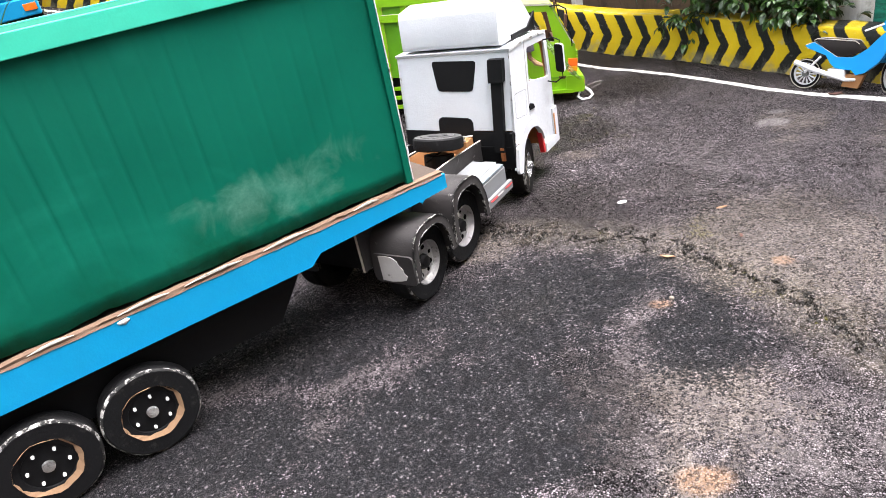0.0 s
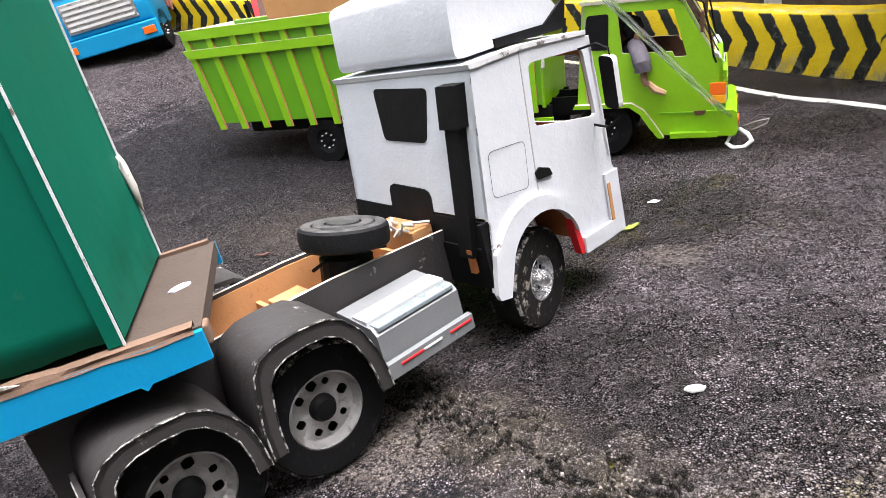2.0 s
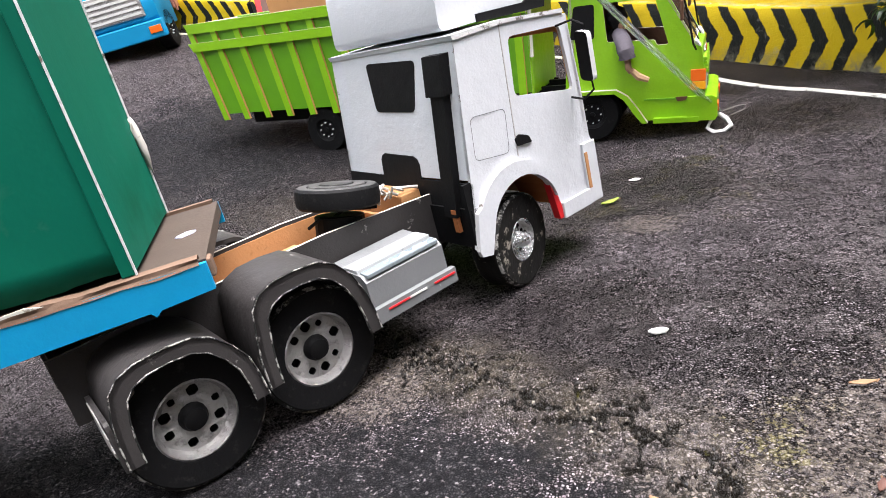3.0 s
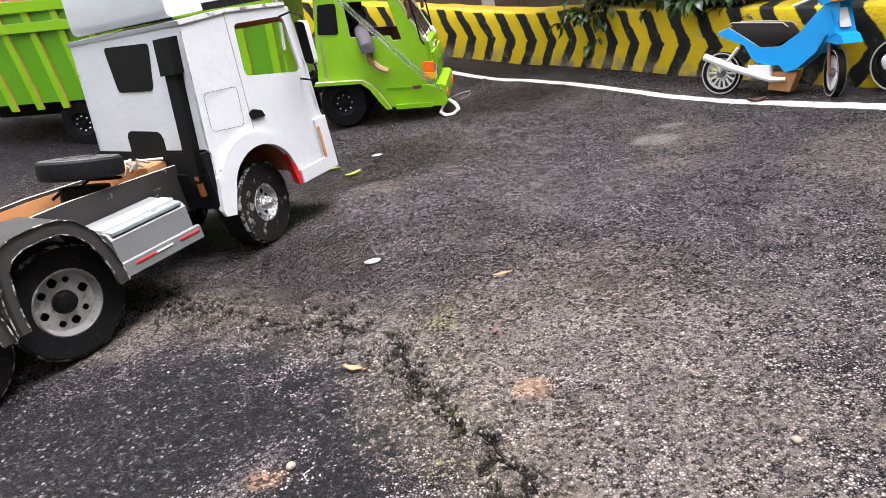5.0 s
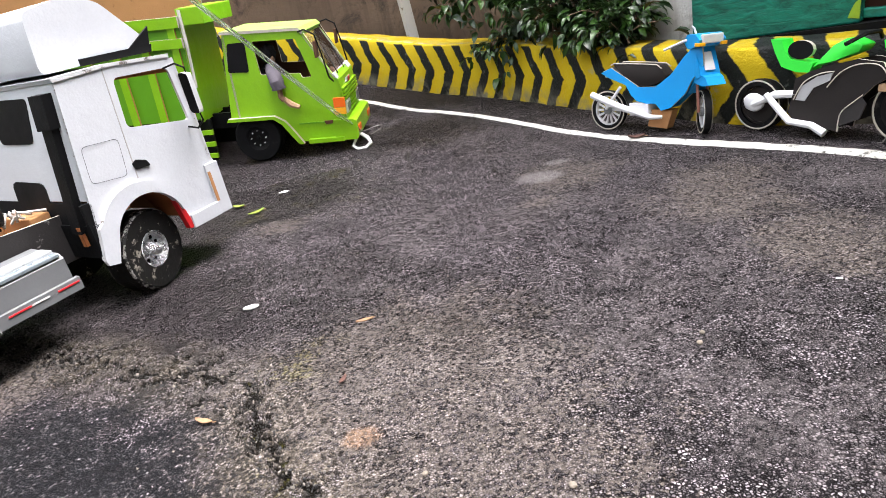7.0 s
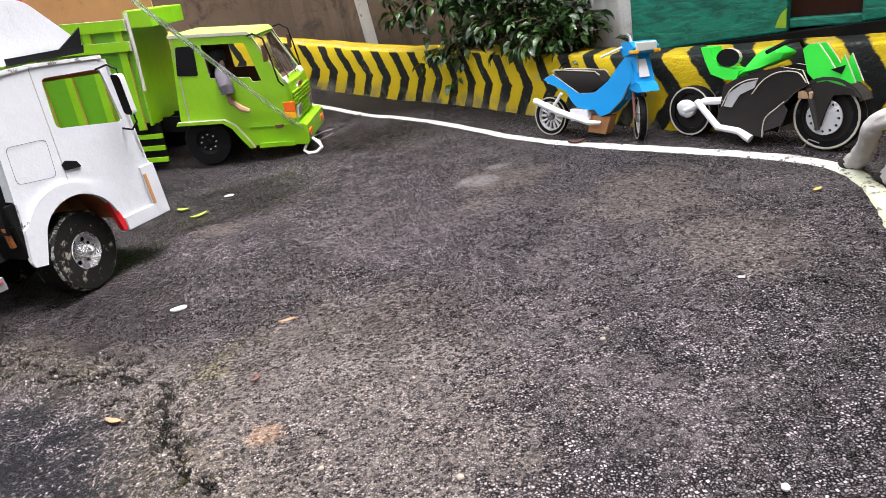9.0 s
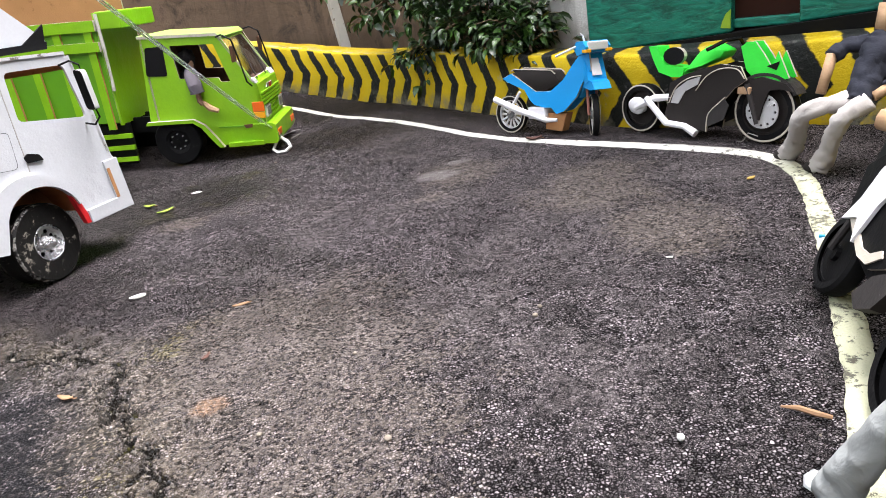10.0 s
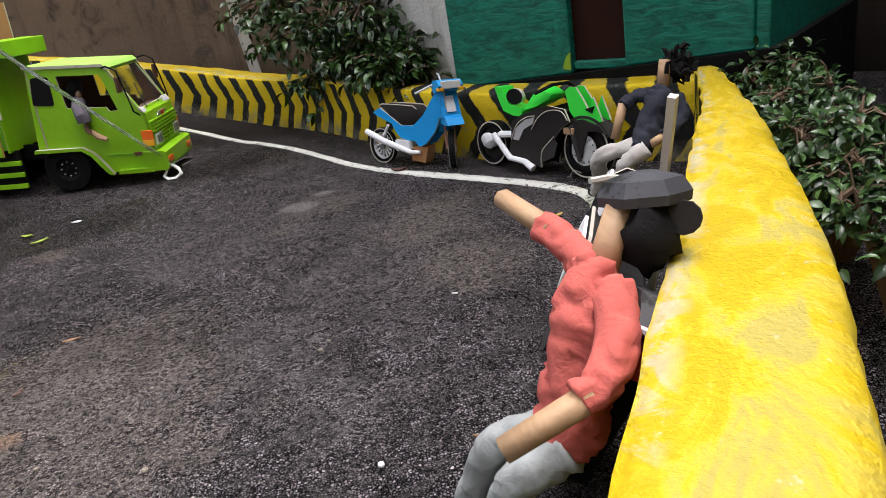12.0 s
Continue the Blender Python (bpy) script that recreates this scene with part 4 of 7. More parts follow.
def wheel(parent, x, y, z, r, width, style, side=-1, spin=0.0, steer=0.0):
    """A card wheel: tyre, rim disc with holes, hub and bolts. side -1: its face looks to the right of its truck."""
    m = Matrix.Translation((x, y - side * width / 2, z)) @ pose(0, 0, 0, 0, 0, steer) @ Matrix.Translation((0, side * width / 2, 0)) @ pose(0, 0, 0, 0, spin, 0) @ (Matrix() if side < 0 else pose(0, 0, 0, 0, 0, 180))
    bm = bmesh.new()
    w = width
    rim_r = {"foil": 0.57, "black": 0.60, "silver": 0.45, "dark": 0.5}[style] * r
    lathe(bm, [(rim_r, 0.0015), (rim_r * 1.02, 0.0), (r * 0.93, 0.0), (r * 0.985, 0.0018), (r, 0.0045), (r, w * 0.3), (r * 0.985, w * 0.5), (r, w * 0.7), (r, w - 0.004), (r * 0.95, w), (rim_r, w)], 30, m, 0, False, 0.008)
    t = part("wheel", bm, DIRTY_TYRE if style == "silver" else RUBBER, parent, smooth=True)
    if style != "dark":
        bm = bmesh.new()
        lathe(bm, [(r * 0.945, -0.0001), (r * 0.972, 0.0006), (r * 0.992, 0.0022)], 40, m, 0, False, 0.010)
        part("tyre_edge", bm, WORN_EDGE, t, "chalky torn tyre edge")
    bm = bmesh.new()
    if style in ("foil", "silver"):
        holes = []
        k = 8
        for i in range(k):
            a = 2 * math.pi * (i + 0.18 * math.sin(i * 4.7 + x * 90)) / k + 0.3
            cx, cz, hr = rim_r * 0.66 * math.cos(a), rim_r * 0.66 * math.sin(a), rim_r * (0.115 + 0.025 * math.sin(i * 2.9 + y * 300))
            holes.append([(cx + hr * (1.25 if j % 2 else 1.0) * math.cos(j * math.pi / 4), cz + hr * math.sin(j * math.pi / 4)) for j in range(8)][::-1])
        lathe(bm, [(rim_r * 1.02, 0.0006), (rim_r * 0.97, 0.0), (rim_r * 0.92, 0.004), (rim_r * 0.86, 0.0064)], 30, m, 0, False)
        outer = [(rim_r * 0.87 * math.cos(2 * math.pi * i / 30), rim_r * 0.87 * math.sin(2 * math.pi * i / 30)) for i in range(30)]
        plate(bm, outer, holes, lambda p, q, d: tuple(m @ Vector((p, d, q))), 0.0062, 0.0075, 0, 1, 1)
        lathe(bm, [(rim_r * 0.9, 0.011), (rim_r * 0.9, 0.0115)], 20, m, 1)
        part("rim", bm, [FOIL if style == "foil" else CHROME, BLACK_CARD], t, "crumpled silver foil rim")
        bm = bmesh.new()
        k = -0.0045 if style == "silver" else 0.0
        lathe(bm, [(rim_r * (0.36 - k * 13), 0.0064), (rim_r * 0.34, 0.0035 + k), (rim_r * 0.29, 0.0025 + k), (rim_r * 0.27, 0.001 + k), (rim_r * 0.1, k)], 16, m)
        part("hub", bm, BLACK_CARD if style == "foil" else CHROME, t, smooth=True)
    else:
        lathe(bm, [(rim_r * 1.01, 0.0008), (rim_r * 0.8, 0.0022), (rim_r * 0.78, 0.0032), (rim_r * 0.3, 0.0032), (rim_r * 0.004, 0.0030)], 28, m, 0, False)
        part("rim", bm, BLACK_CARD, t, "matt black card rim")
        if style == "black":
            bm = bmesh.new()
            n0 = 28
            ring = [(rim_r * (1.02 + 0.03 * math.sin(i * 1.7)), rim_r * (0.93 - 0.12 * math.cos(2 * math.pi * i / n0 - m.to_euler().y + 1.0) + 0.03 * math.sin(i * 2.3)), 2 * math.pi * i / n0) for i in range(n0)]
            va = [bm.verts.new(m @ Vector((ro * math.cos(a), -0.0004, ro * math.sin(a)))) for ro, ri, a in ring]
            vb = [bm.verts.new(m @ Vector((ri * math.cos(a), 0.0012, ri * math.sin(a)))) for ro, ri, a in ring]
            for i in range(n0):
                bm.faces.new((va[i], va[(i + 1) % n0], vb[(i + 1) % n0], vb[i]))
            part("rim_edge", bm, RIM_BROWN, t, "bare brown card rim edge")
        bm = bmesh.new()
        lathe(bm, [(rim_r * 0.2, 0.0032), (rim_r * 0.19, 0.0006), (rim_r * 0.04, 0.0002)], 14, m)
        part("hub", bm, FOIL if style == "black" else BLACK_CARD, t)
        for i in range(6 if style == "black" else 8):
            a = 2 * math.pi * i / (6 if style == "black" else 8) + 0.2
            bm = bmesh.new()
            lathe(bm, [(rim_r * 0.058, 0.0034), (rim_r * 0.053, 0.0008), (rim_r * 0.02, 0.0002)], 7, m @ Matrix.Translation((rim_r * 0.62 * math.cos(a), 0, rim_r * 0.62 * math.sin(a))))
            part("bolt", bm, LAMP_WHITE, t)
    return t


def outline(bm, pts, to3d, depth, w, proud):
    """A drawn line round a polygon, as a thin strip."""
    c = Vector((sum(p for p, _ in pts) / len(pts), sum(q for _, q in pts) / len(pts)))
    inner = [tuple(c + (Vector(p) - c) * (1 - w / max(0.004, (Vector(p) - c).length))) for p in pts]
    a = [bm.verts.new(to3d(p, q, depth + proud)) for p, q in pts]
    b = [bm.verts.new(to3d(p, q, depth + proud)) for p, q in inner]
    for i in range(len(pts)):
        bm.faces.new((a[i], a[(i + 1) % len(pts)], b[(i + 1) % len(pts)], b[i]))


RING_GREY = painted("scraped_grey_rings", (0.050, 0.048, 0.047), 0.6, 0.3, (0.012, 0.012, 0.012), 0.48)
# BOX_GREY: blue-grey paint stands in for the sky mirrored in the box foil
BOX_GREY = painted("foil_sky_grey", (0.17, 0.20, 0.22), 0.25, 0.3, (0.45, 0.47, 0.48), 0.6)
RUST_CARD = cardboard("orange_brown_card", (0.26, 0.09, 0.03))


# ---- the white tractor unit ----
def tractor():
    t = thing("tractor_truck", pose(0.1631, 0.8459, 0.0, 0, 0, 60.55), "handmade white card tractor truck with exposed dark chassis", "model truck")
    R, L, TH = -0.006, 0.135, 0.0026
    back = lambda z: -0.0255 - (0.172 - z) * 0.13
    arch = arc(0.002, 0.047, 0.031, 12, 150, 10)
    side = [(back(0.171), 0.171), (0.016, 0.1715), (0.070, 0.1672), (0.0738, 0.160), (0.0765, 0.12), (0.0770, 0.082), (0.0785, 0.0785), (0.0788, 0.060), (0.0780, 0.035), (0.0365, 0.035), (0.0340, 0.048), *arch, (-0.0270, 0.058), (-0.0345, 0.042), (-0.0435, 0.045), (-0.0385, 0.074), (back(0.088), 0.088)]
    window = rounded([(0.0175, 0.1630), (0.0655, 0.1600), (0.0690, 0.1170), (0.0140, 0.1270)], 0.004)
    for y, s in ((R, 1), (L, -1)):
        bm = bmesh.new()
        plate(bm, side, [window], XZ, y, y + s * TH, 0, 1, 2)
        cs = part("cab_side", bm, [CAB_WHITE, EDGE_WHITE, BROWN_CARD], t, "white card cab side with cut-out window")
        # flared arch lip, drawn panel lines, door handle, red guard
        bm = bmesh.new()
        lip_o, lip_i = arc(-0.003, 0.052, 0.037, 5, 150, 14), arc(0.002, 0.047, 0.031, 12, 150, 14)
        lip = lip_o + [(-0.0392, 0.068), (-0.0443, 0.0445), (-0.0430, 0.0405), (-0.0345, 0.0385), (-0.0268, 0.058)] + lip_i[::-1]
        prism(bm, lip, XZ, y - s * 0.0035, y, 0, 1)
        part("arch_lip", bm, [CAB_WHITE, EDGE_WHITE], cs)
        bm = bmesh.new()
        outline(bm, rounded([(-0.0265, 0.125), (0.003, 0.1225), (-0.0005, 0.0945), (-0.0295, 0.0985)], 0.004), XZ, y, 0.00035, -s * 0.0003)
        part("panel_line", bm, BLACK_CARD, cs)
        bm = bmesh.new()
        prism(bm, [(0.0115, 0.171), (0.0122, 0.171), (0.0068, 0.09), (0.006, 0.09)], XZ, y - s * 0.0003, y + s * 0.0005)
        part("door_seam", bm, PATCH, cs)
        bm = bmesh.new()
        prism(bm, rounded([(0.006, 0.1015), (0.010, 0.1035), (0.018, 0.1005), (0.020, 0.0955), (0.007, 0.0965)], 0.001), XZ, y - s * 0.0012, y)
        part("door_handle", bm, BLACK_CARD, cs, "black door handle")
        bm = bmesh.new()
        prism(bm, [(0.0285, 0.065), (0.0325, 0.062), (0.0385, 0.0355), (0.0335, 0.0355)], XZ, y - s * 0.0008, y + s * 0.005)
        part("wheel_guard", bm, RED, cs, "red inner wheel guard")
        bm = bmesh.new()
        well_o, well_i = arc(0.002, 0.047, 0.0325, 0, 180, 12), arc(0.002, 0.047, 0.0311, 0, 180, 12)
        prism(bm, well_o + well_i[::-1], XZ, y + s * TH, y + s * 0.034)
        part("wheel_well", bm, RUST_CARD, cs, "bare brown card wheel well")
        bm = bmesh.new()
        box(bm, 0.066, 0.0797, min(y - s * 0.002, y), max(y - s * 0.002, y), 0.0345, 0.0785, 0.0006)
        box(bm, 0.037, 0.067, min(y - s * 0.0025, y), max(y - s * 0.0025, y), 0.0345, 0.046, 0.0006)
        part("step", bm, CAB_WHITE, cs)
        bm = bmesh.new()
        box(bm, 0.0665, 0.0692, min(y - s * 0.0027, y), max(y - s * 0.0027, y), 0.046, 0.072)
        part("step_seam", bm, BROWN_CARD, cs)
        # mirror
        bm = bmesh.new()
        ym = y - s * 0.019
        tube(bm, [(0.062, y, 0.160), (0.064, y - s * 0.012, 0.162), (0.066, ym, 0.158), (0.066, ym, 0.152)], 0.0008)
        part("upper_arm", bm, BLACK_CARD, cs)
        bm = bmesh.new()
        tube(bm, [(0.066, y, 0.112), (0.067, y - s * 0.01, 0.110), (0.067, ym, 0.116), (0.066, ym, 0.124)], 0.0008)
        part("lower_arm", bm, BLACK_CARD, cs)
        bm = bmesh.new()
        prism(bm, rounded([(ym - 0.004, 0.1535), (ym + 0.006, 0.155), (ym + 0.006, 0.1235), (ym - 0.004, 0.122)], 0.003), YZ, 0.063, 0.0675, 0, 1)
        part("mirror", bm, [BLACK_CARD, EDGE_WHITE], cs, "door mirror of dark card")
    # back wall
    bm = bmesh.new()
    tilt = lambda p, q, d: (back(q) + d, p, q)
    wall = rounded([(R, 0.0885), (L, 0.0885), (L - 0.002, 0.1735), (R + 0.001, 0.171)], 0.003)
    plate(bm, wall, [], tilt, 0.0, TH, 0, 1, 2)
    bk = part("cab_back", bm, [CAB_WHITE, EDGE_WHITE, BROWN_CARD], t, "white card cab back with black windows")
    for nm, pts, pr in (("rear_window", rounded([(0.0895, 0.165), (0.0335, 0.163), (0.0405, 0.1312), (0.0845, 0.1325)], 0.004), 0.0006),
                        ("lower_panel", [(R, 0.070), (L, 0.072), (L, 0.0895), (0.094, 0.0885), (0.0885, 0.0885), (0.0885, 0.0995), (0.0868, 0.1025), (0.083, 0.1040), (0.050, 0.1025), (0.0460, 0.1008), (0.044, 0.0970), (0.044, 0.0875), (R, 0.0865)], 0.0008)):
        bm = bmesh.new()
        prism(bm, pts, tilt, -pr, 0.001)
        part(nm, bm, BLACK_CARD, bk, "glossy black card panel")
    bm = bmesh.new()
    prism(bm, [(-0.0005, 0.1645), (0.0165, 0.1645), (0.0175, 0.141), (0.0005, 0.141)], tilt, -0.0075, 0.0)
    prism(bm, [(0.003, 0.141), (0.0155, 0.141), (0.0175, 0.066), (0.0055, 0.066)], tilt, -0.0055, 0.0)
    part("exhaust_pipe", bm, BLACK_CARD, t, "square black exhaust stack")
    bm = bmesh.new()
    box(bm, -0.043, -0.026, R + 0.0005, R + 0.0035, 0.042, 0.0875)
    box(bm, -0.041, -0.03, R, L, 0.045, 0.071)
    part("under_back", bm, BLACK_CARD, t)
    bm = bmesh.new()
    box(bm, -0.0445, -0.042, 0.006, 0.0105, 0.056, 0.071)
    part("bracket", bm, RUST_CARD, t, "bare brown card bracket")
    # roof, front and floor
    bm = bmesh.new()
    top = [(-0.0265, 0.1705), (0.016, 0.1715), (0.070, 0.1672), (0.070, 0.1697), (0.016, 0.1740), (-0.0275, 0.1735)]
    prism(bm, top, XZ, R - 0.001, L + 0.001, 0, 1)
    part("roof", bm, [EDGE_WHITE, CAB_WHITE], t)
    bm = bmesh.new()
    frontmap = lambda p, q, d: (0.0735 + (0.166 - q) * 0.033 + d, p, q)
    plate(bm, [(R, 0.166), (L, 0.166), (L, 0.035), (R, 0.035)], [rounded([(R + 0.008, 0.156), (L - 0.008, 0.156), (L - 0.006, 0.112), (R + 0.006, 0.112)], 0.004)], frontmap, 0.0, -TH, 0, 1, 2)
    fr = part("cab_front", bm, [CAB_WHITE, EDGE_WHITE, BROWN_CARD], t)
    bm = bmesh.new()
    box(bm, 0.0775, 0.0815, R, L, 0.034, 0.058, 0.002)
    part("bumper", bm, CAB_WHITE, fr)
    bm = bmesh.new()
    box(bm, -0.03, 0.073, R + 0.003, L - 0.003, 0.082, 0.0845)
    box(bm, -0.028, 0.03, R + 0.02, L - 0.02, 0.0845, 0.10, 0.001)
    box(bm, -0.026, -0.024, R + 0.004, L - 0.004, 0.084, 0.16)
    part("cab_floor", bm, BROWN_CARD, t, "bare brown card cab inside")
    # roof fairing
    bm = bmesh.new()
    fair = rounded([(-0.026, 0.176), (-0.022, 0.2165), (0.008, 0.222), (0.034, 0.216), (0.066, 0.181), (0.066, 0.176)], 0.006)
    prism(bm, fair, XZ, R + 0.010, L - 0.010)
    bmesh.ops.bevel(bm, geom=[e for e in bm.edges if e.calc_face_angle(0) > 0.8], offset=0.004, segments=3, affect="EDGES", profile=0.5)
    fa = part("roof_fairing", bm, CAB_WHITE, t, "rounded white roof fairing", True)
    for y0, y1 in ((R + 0.0085, R + 0.0105), (L - 0.0105, L - 0.0085)):
        bm = bmesh.new()
        prism(bm, [(0.004, 0.1755), (0.064, 0.1735), (0.066, 0.179), (0.004, 0.1805)], XZ, y0, y1)
        prism(bm, [(0.046, 0.1795), (0.068, 0.192), (0.064, 0.178)], XZ, y0, y1)
        part("fairing_strip", bm, BLACK_CARD, fa, "black strip along the fairing")
    # chassis
    for y0, y1, ed in ((0.036, 0.0385, 1), (0.096, 0.0985, 1)):
        bm = bmesh.new()
        prism(bm, [(-0.275, 0.046), (-0.03, 0.042), (-0.03, 0.0775), (-0.12, 0.083), (-0.275, 0.083)], XZ, y0, y1, 0, ed)
        part("chassis_rail", bm, [GREY_CARD, RAW_EDGE], t, "charcoal card chassis rail with torn top edge")
    bm = bmesh.new()
    box(bm, -0.205, -0.03, 0.0385, 0.096, 0.050, 0.053)
    part("chassis_floor", bm, BROWN_CARD, t, "bare brown card between the rails")
    bm = bmesh.new()
    prism(bm, [(-0.255, 0.0535), (-0.03, 0.0535), (-0.03, 0.0755), (-0.12, 0.0805), (-0.255, 0.0805)], XZ, 0.0952, 0.0959)
    part("rail_lining", bm, BROWN_CARD, t, "bare brown card inside of the rail")
    for x in (-0.20, -0.145, -0.06, -0.035):
        bm = bmesh.new()
        box(bm, x, x + 0.003, 0.0385, 0.096, 0.0531, 0.068)
        part("cross_member", bm, BROWN_CARD, t)
    for x0, x1, ya, yb, zt in ((-0.141, -0.120, 0.05, 0.085, 0.070), (-0.056, -0.040, 0.045, 0.09, 0.082)):
        bm = bmesh.new()
        box(bm, x0, x1, ya, yb, 0.0531, zt, 0.0008)
        part("card_block", bm, BROWN_CARD, t)
    bm = bmesh.new()
    box(bm, -0.273, -0.205, 0.0385, 0.096, 0.048, 0.052)
    box(bm, -0.273, -0.270, 0.0385, 0.096, 0.052, 0.080)
    part("end_member", bm, BLACK_CARD, t)
    bm = bmesh.new()
    lathe(bm, [(0.019, 0.0), (0.020, 0.004), (0.020, 0.012), (0.018, 0.016)], 18, Matrix.Translation((-0.21, 0.067, 0.078)) @ pose(0, 0, 0, 90, 0, 0))
    part("coupling", bm, BLACK_CARD, t, "black coupling plate")
    rng = random.Random(4)
    bm = bmesh.new()
    for k in range(9):
        c = Vector((-0.062 + rng.uniform(-0.02, 0.02), 0.055 + rng.uniform(-0.012, 0.02), 0.083))
        tube(bm, [c, c + Vector((rng.uniform(-0.01, 0.01), rng.uniform(-0.008, 0.008), rng.uniform(0.003, 0.008))), c + Vector((rng.uniform(-0.016, 0.016), rng.uniform(-0.012, 0.012), 0.001))], 0.0011, 5)
    part("scrap_wire", bm, POST_GREY, t, "twisted pale scraps")
    for x0 in (-0.118, -0.10):
        bm = bmesh.new()
        tube(bm, [(x0, 0.060, 0.083), (x0 + 0.006, 0.052, 0.088), (x0 + 0.016, 0.046, 0.085), (x0 + 0.024, 0.044, 0.083)], 0.0012, 6)
        part("cable", bm, BLACK_CARD, t)
    # spare wheel lying askew on a drum
    lean = Matrix.Translation((-0.100, 0.056, 0.0705)) @ pose(0, 0, 0, 0, 13, 0)
    bm = bmesh.new()
    lathe(bm, [(0.016, 0.0), (0.016, 0.014)], 18, lean @ Matrix.Translation((0, 0, 0.0000)) @ pose(0, 0, 0, 90, 0, 0))
    sp = part("spare_drum", bm, BLACK_CARD, t)
    bm = bmesh.new()
    lathe(bm, [(0.0250, 0.0), (0.0265, 0.0015), (0.0270, 0.006), (0.0265, 0.0115), (0.0250, 0.013)], 36, lean @ Matrix.Translation((0, 0, 0.0200)) @ pose(0, 0, 0, 90, 0, 0), 0, True, 0.006)
    part("spare_wheel", bm, [RUBBER], sp, "flat black spare wheel", True)
    bm = bmesh.new()
    for r0, r1, h in ((0.0250, 0.0190, 0.0003), (0.0180, 0.0110, 0.0009), (0.0100, 0.0, 0.0015)):
        lathe(bm, [(r0, 0.0), (r0 - 0.0005, h), (max(r1, 0.0004), h)], 30, lean @ Matrix.Translation((0, 0, 0.0330)) @ pose(0, 0, 0, 90, 0, 0), 0, False)
    part("spare_rim", bm, RING_GREY, sp, "greyish rings on the spare wheel")
    # side box
    for y0, y1, nm in ((-0.007, 0.034, "battery_box"), (0.1, 0.137, "battery_box")):
        bm = bmesh.new()
        sec = [(y0 + 0.003, 0.040), (y0 + 0.003, 0.0595), (y0 + 0.007, 0.063), (y1, 0.065), (y1, 0.040)] if y0 < 0.05 else [(y1 - 0.003, 0.040), (y1 - 0.003, 0.0595), (y1 - 0.007, 0.063), (y0, 0.065), (y0, 0.040)]
        prism(bm, sec, YZ, -0.124, -0.068, 0)
        bx = part(nm, bm, SILVER_CARD, t, "grey card side box")
        bm = bmesh.new()
        box(bm, -0.123, -0.069, min(y0, y1) + 0.012 if y0 < 0.05 else 0.10, min(y0, y1) + 0.026 if y0 < 0.05 else 0.114, 0.0625, 0.0656, 0.0003)
        part("box_top", bm, PALE_STRIP, bx, "white strip on the box top")
        bm = bmesh.new()
        box(bm, -0.122, -0.070, min(y0, y1) + 0.003 if y0 < 0.05 else 0.115, min(y0, y1) + 0.011 if y0 < 0.05 else 0.130, 0.0612, 0.0640, 0.0006)
        part("box_foil", bm, BOX_GREY, bx, "shiny foil strip with its sky reflection painted blue-grey")
        bm = bmesh.new()
        ya = y0 - 0.003 if y0 < 0.05 else y1
        box(bm, -0.128, -0.0665, ya, ya + 0.004, 0.036, 0.0450)
        lp = part("step_lip", bm, SILVER_CARD, bx)
        yb = ya - 0.0006 if y0 < 0.05 else ya + 0.004
        for xa, xb, mt in ((-0.118, -0.103, RED), (-0.1025, -0.090, LAMP_WHITE), (-0.084, -0.068, RED)):
            bm = bmesh.new()
            box(bm, xa, xb, yb, yb + 0.0008, 0.0416, 0.0426)
            part("reflector", bm, mt, lp, "red and white reflector tape")
    # wheels, axles and guards
    for x, zc, r in ((-0.001, 0.0325, 0.0325), (-0.160, 0.0360, 0.0360), (-0.231, 0.0360, 0.0360)):
        st = "silver" if x > -0.1 else "foil"
        wheel(t, x, R + 0.006, zc, r, 0.022, st, -1, x * 800, 14.0 if st == "silver" else 0.0)
        wheel(t, x, L - 0.006, zc, r, 0.022, st, 1, 20 + x * 300, 14.0 if st == "silver" else 0.0)
        bm = bmesh.new()
        rod(bm, (x, R + 0.02, zc), (x, L - 0.02, zc), 0.006)
        box(bm, x - 0.008, x + 0.008, 0.04, 0.094, zc, 0.055)
        part("axle", bm, DARK_CARD, t)
    for xc, top in ((-0.161, 0.088), (-0.2315, 0.0815)):
        for y0, y1, s in ((R - 0.006, 0.034, 1), (0.1, L + 0.006, -1)):
            bm = bmesh.new()
            k = (top - 0.036) / 0.038
            prof = [(xc - 0.0345, 0.036), (xc - 0.0343, 0.050), (xc - 0.0330, 0.061), (xc - 0.0300, 0.036 + 0.0305 * k), (xc - 0.0245, 0.036 + 0.0352 * k), (xc - 0.016, 0.036 + 0.0376 * k), (xc - 0.003, 0.036 + 0.038 * k), (xc + 0.010, 0.036 + 0.037 * k), (xc + 0.0185, 0.036 + 0.0335 * k), (xc + 0.026, 0.036 + 0.0265 * k), (xc + 0.0315, 0.058), (xc + 0.0335, 0.047), (xc + 0.0345, 0.035)]
            inner = [(xc + (p - xc) * 0.93, 0.036 + (q - 0.036) * 0.945) for p, q in prof]
            ye = y0 if s > 0 else y1
            prism(bm, prof + inner[::-1], XZ, y0, y1, 0, 0)
            lipin = [(xc + (p - xc) * 0.80, 0.036 + (q - 0.036) * 0.84) for p, q in prof]
            prism(bm, prof + lipin[::-1], XZ, ye, ye + s * 0.0022, 0, 1)
            bmesh.ops.remove_doubles(bm, verts=bm.verts, dist=0.00005)
            fd = part("mudguard", bm, [GREY_CARD, WORN_EDGE], t, "bent charcoal card mudguard", True)
            for nm, line in (("outer_wear", prof), ("inner_wear", lipin)):
                bm = bmesh.new()
                tube(bm, [(p, ye, q) for p, q in line], 0.00045, 5)
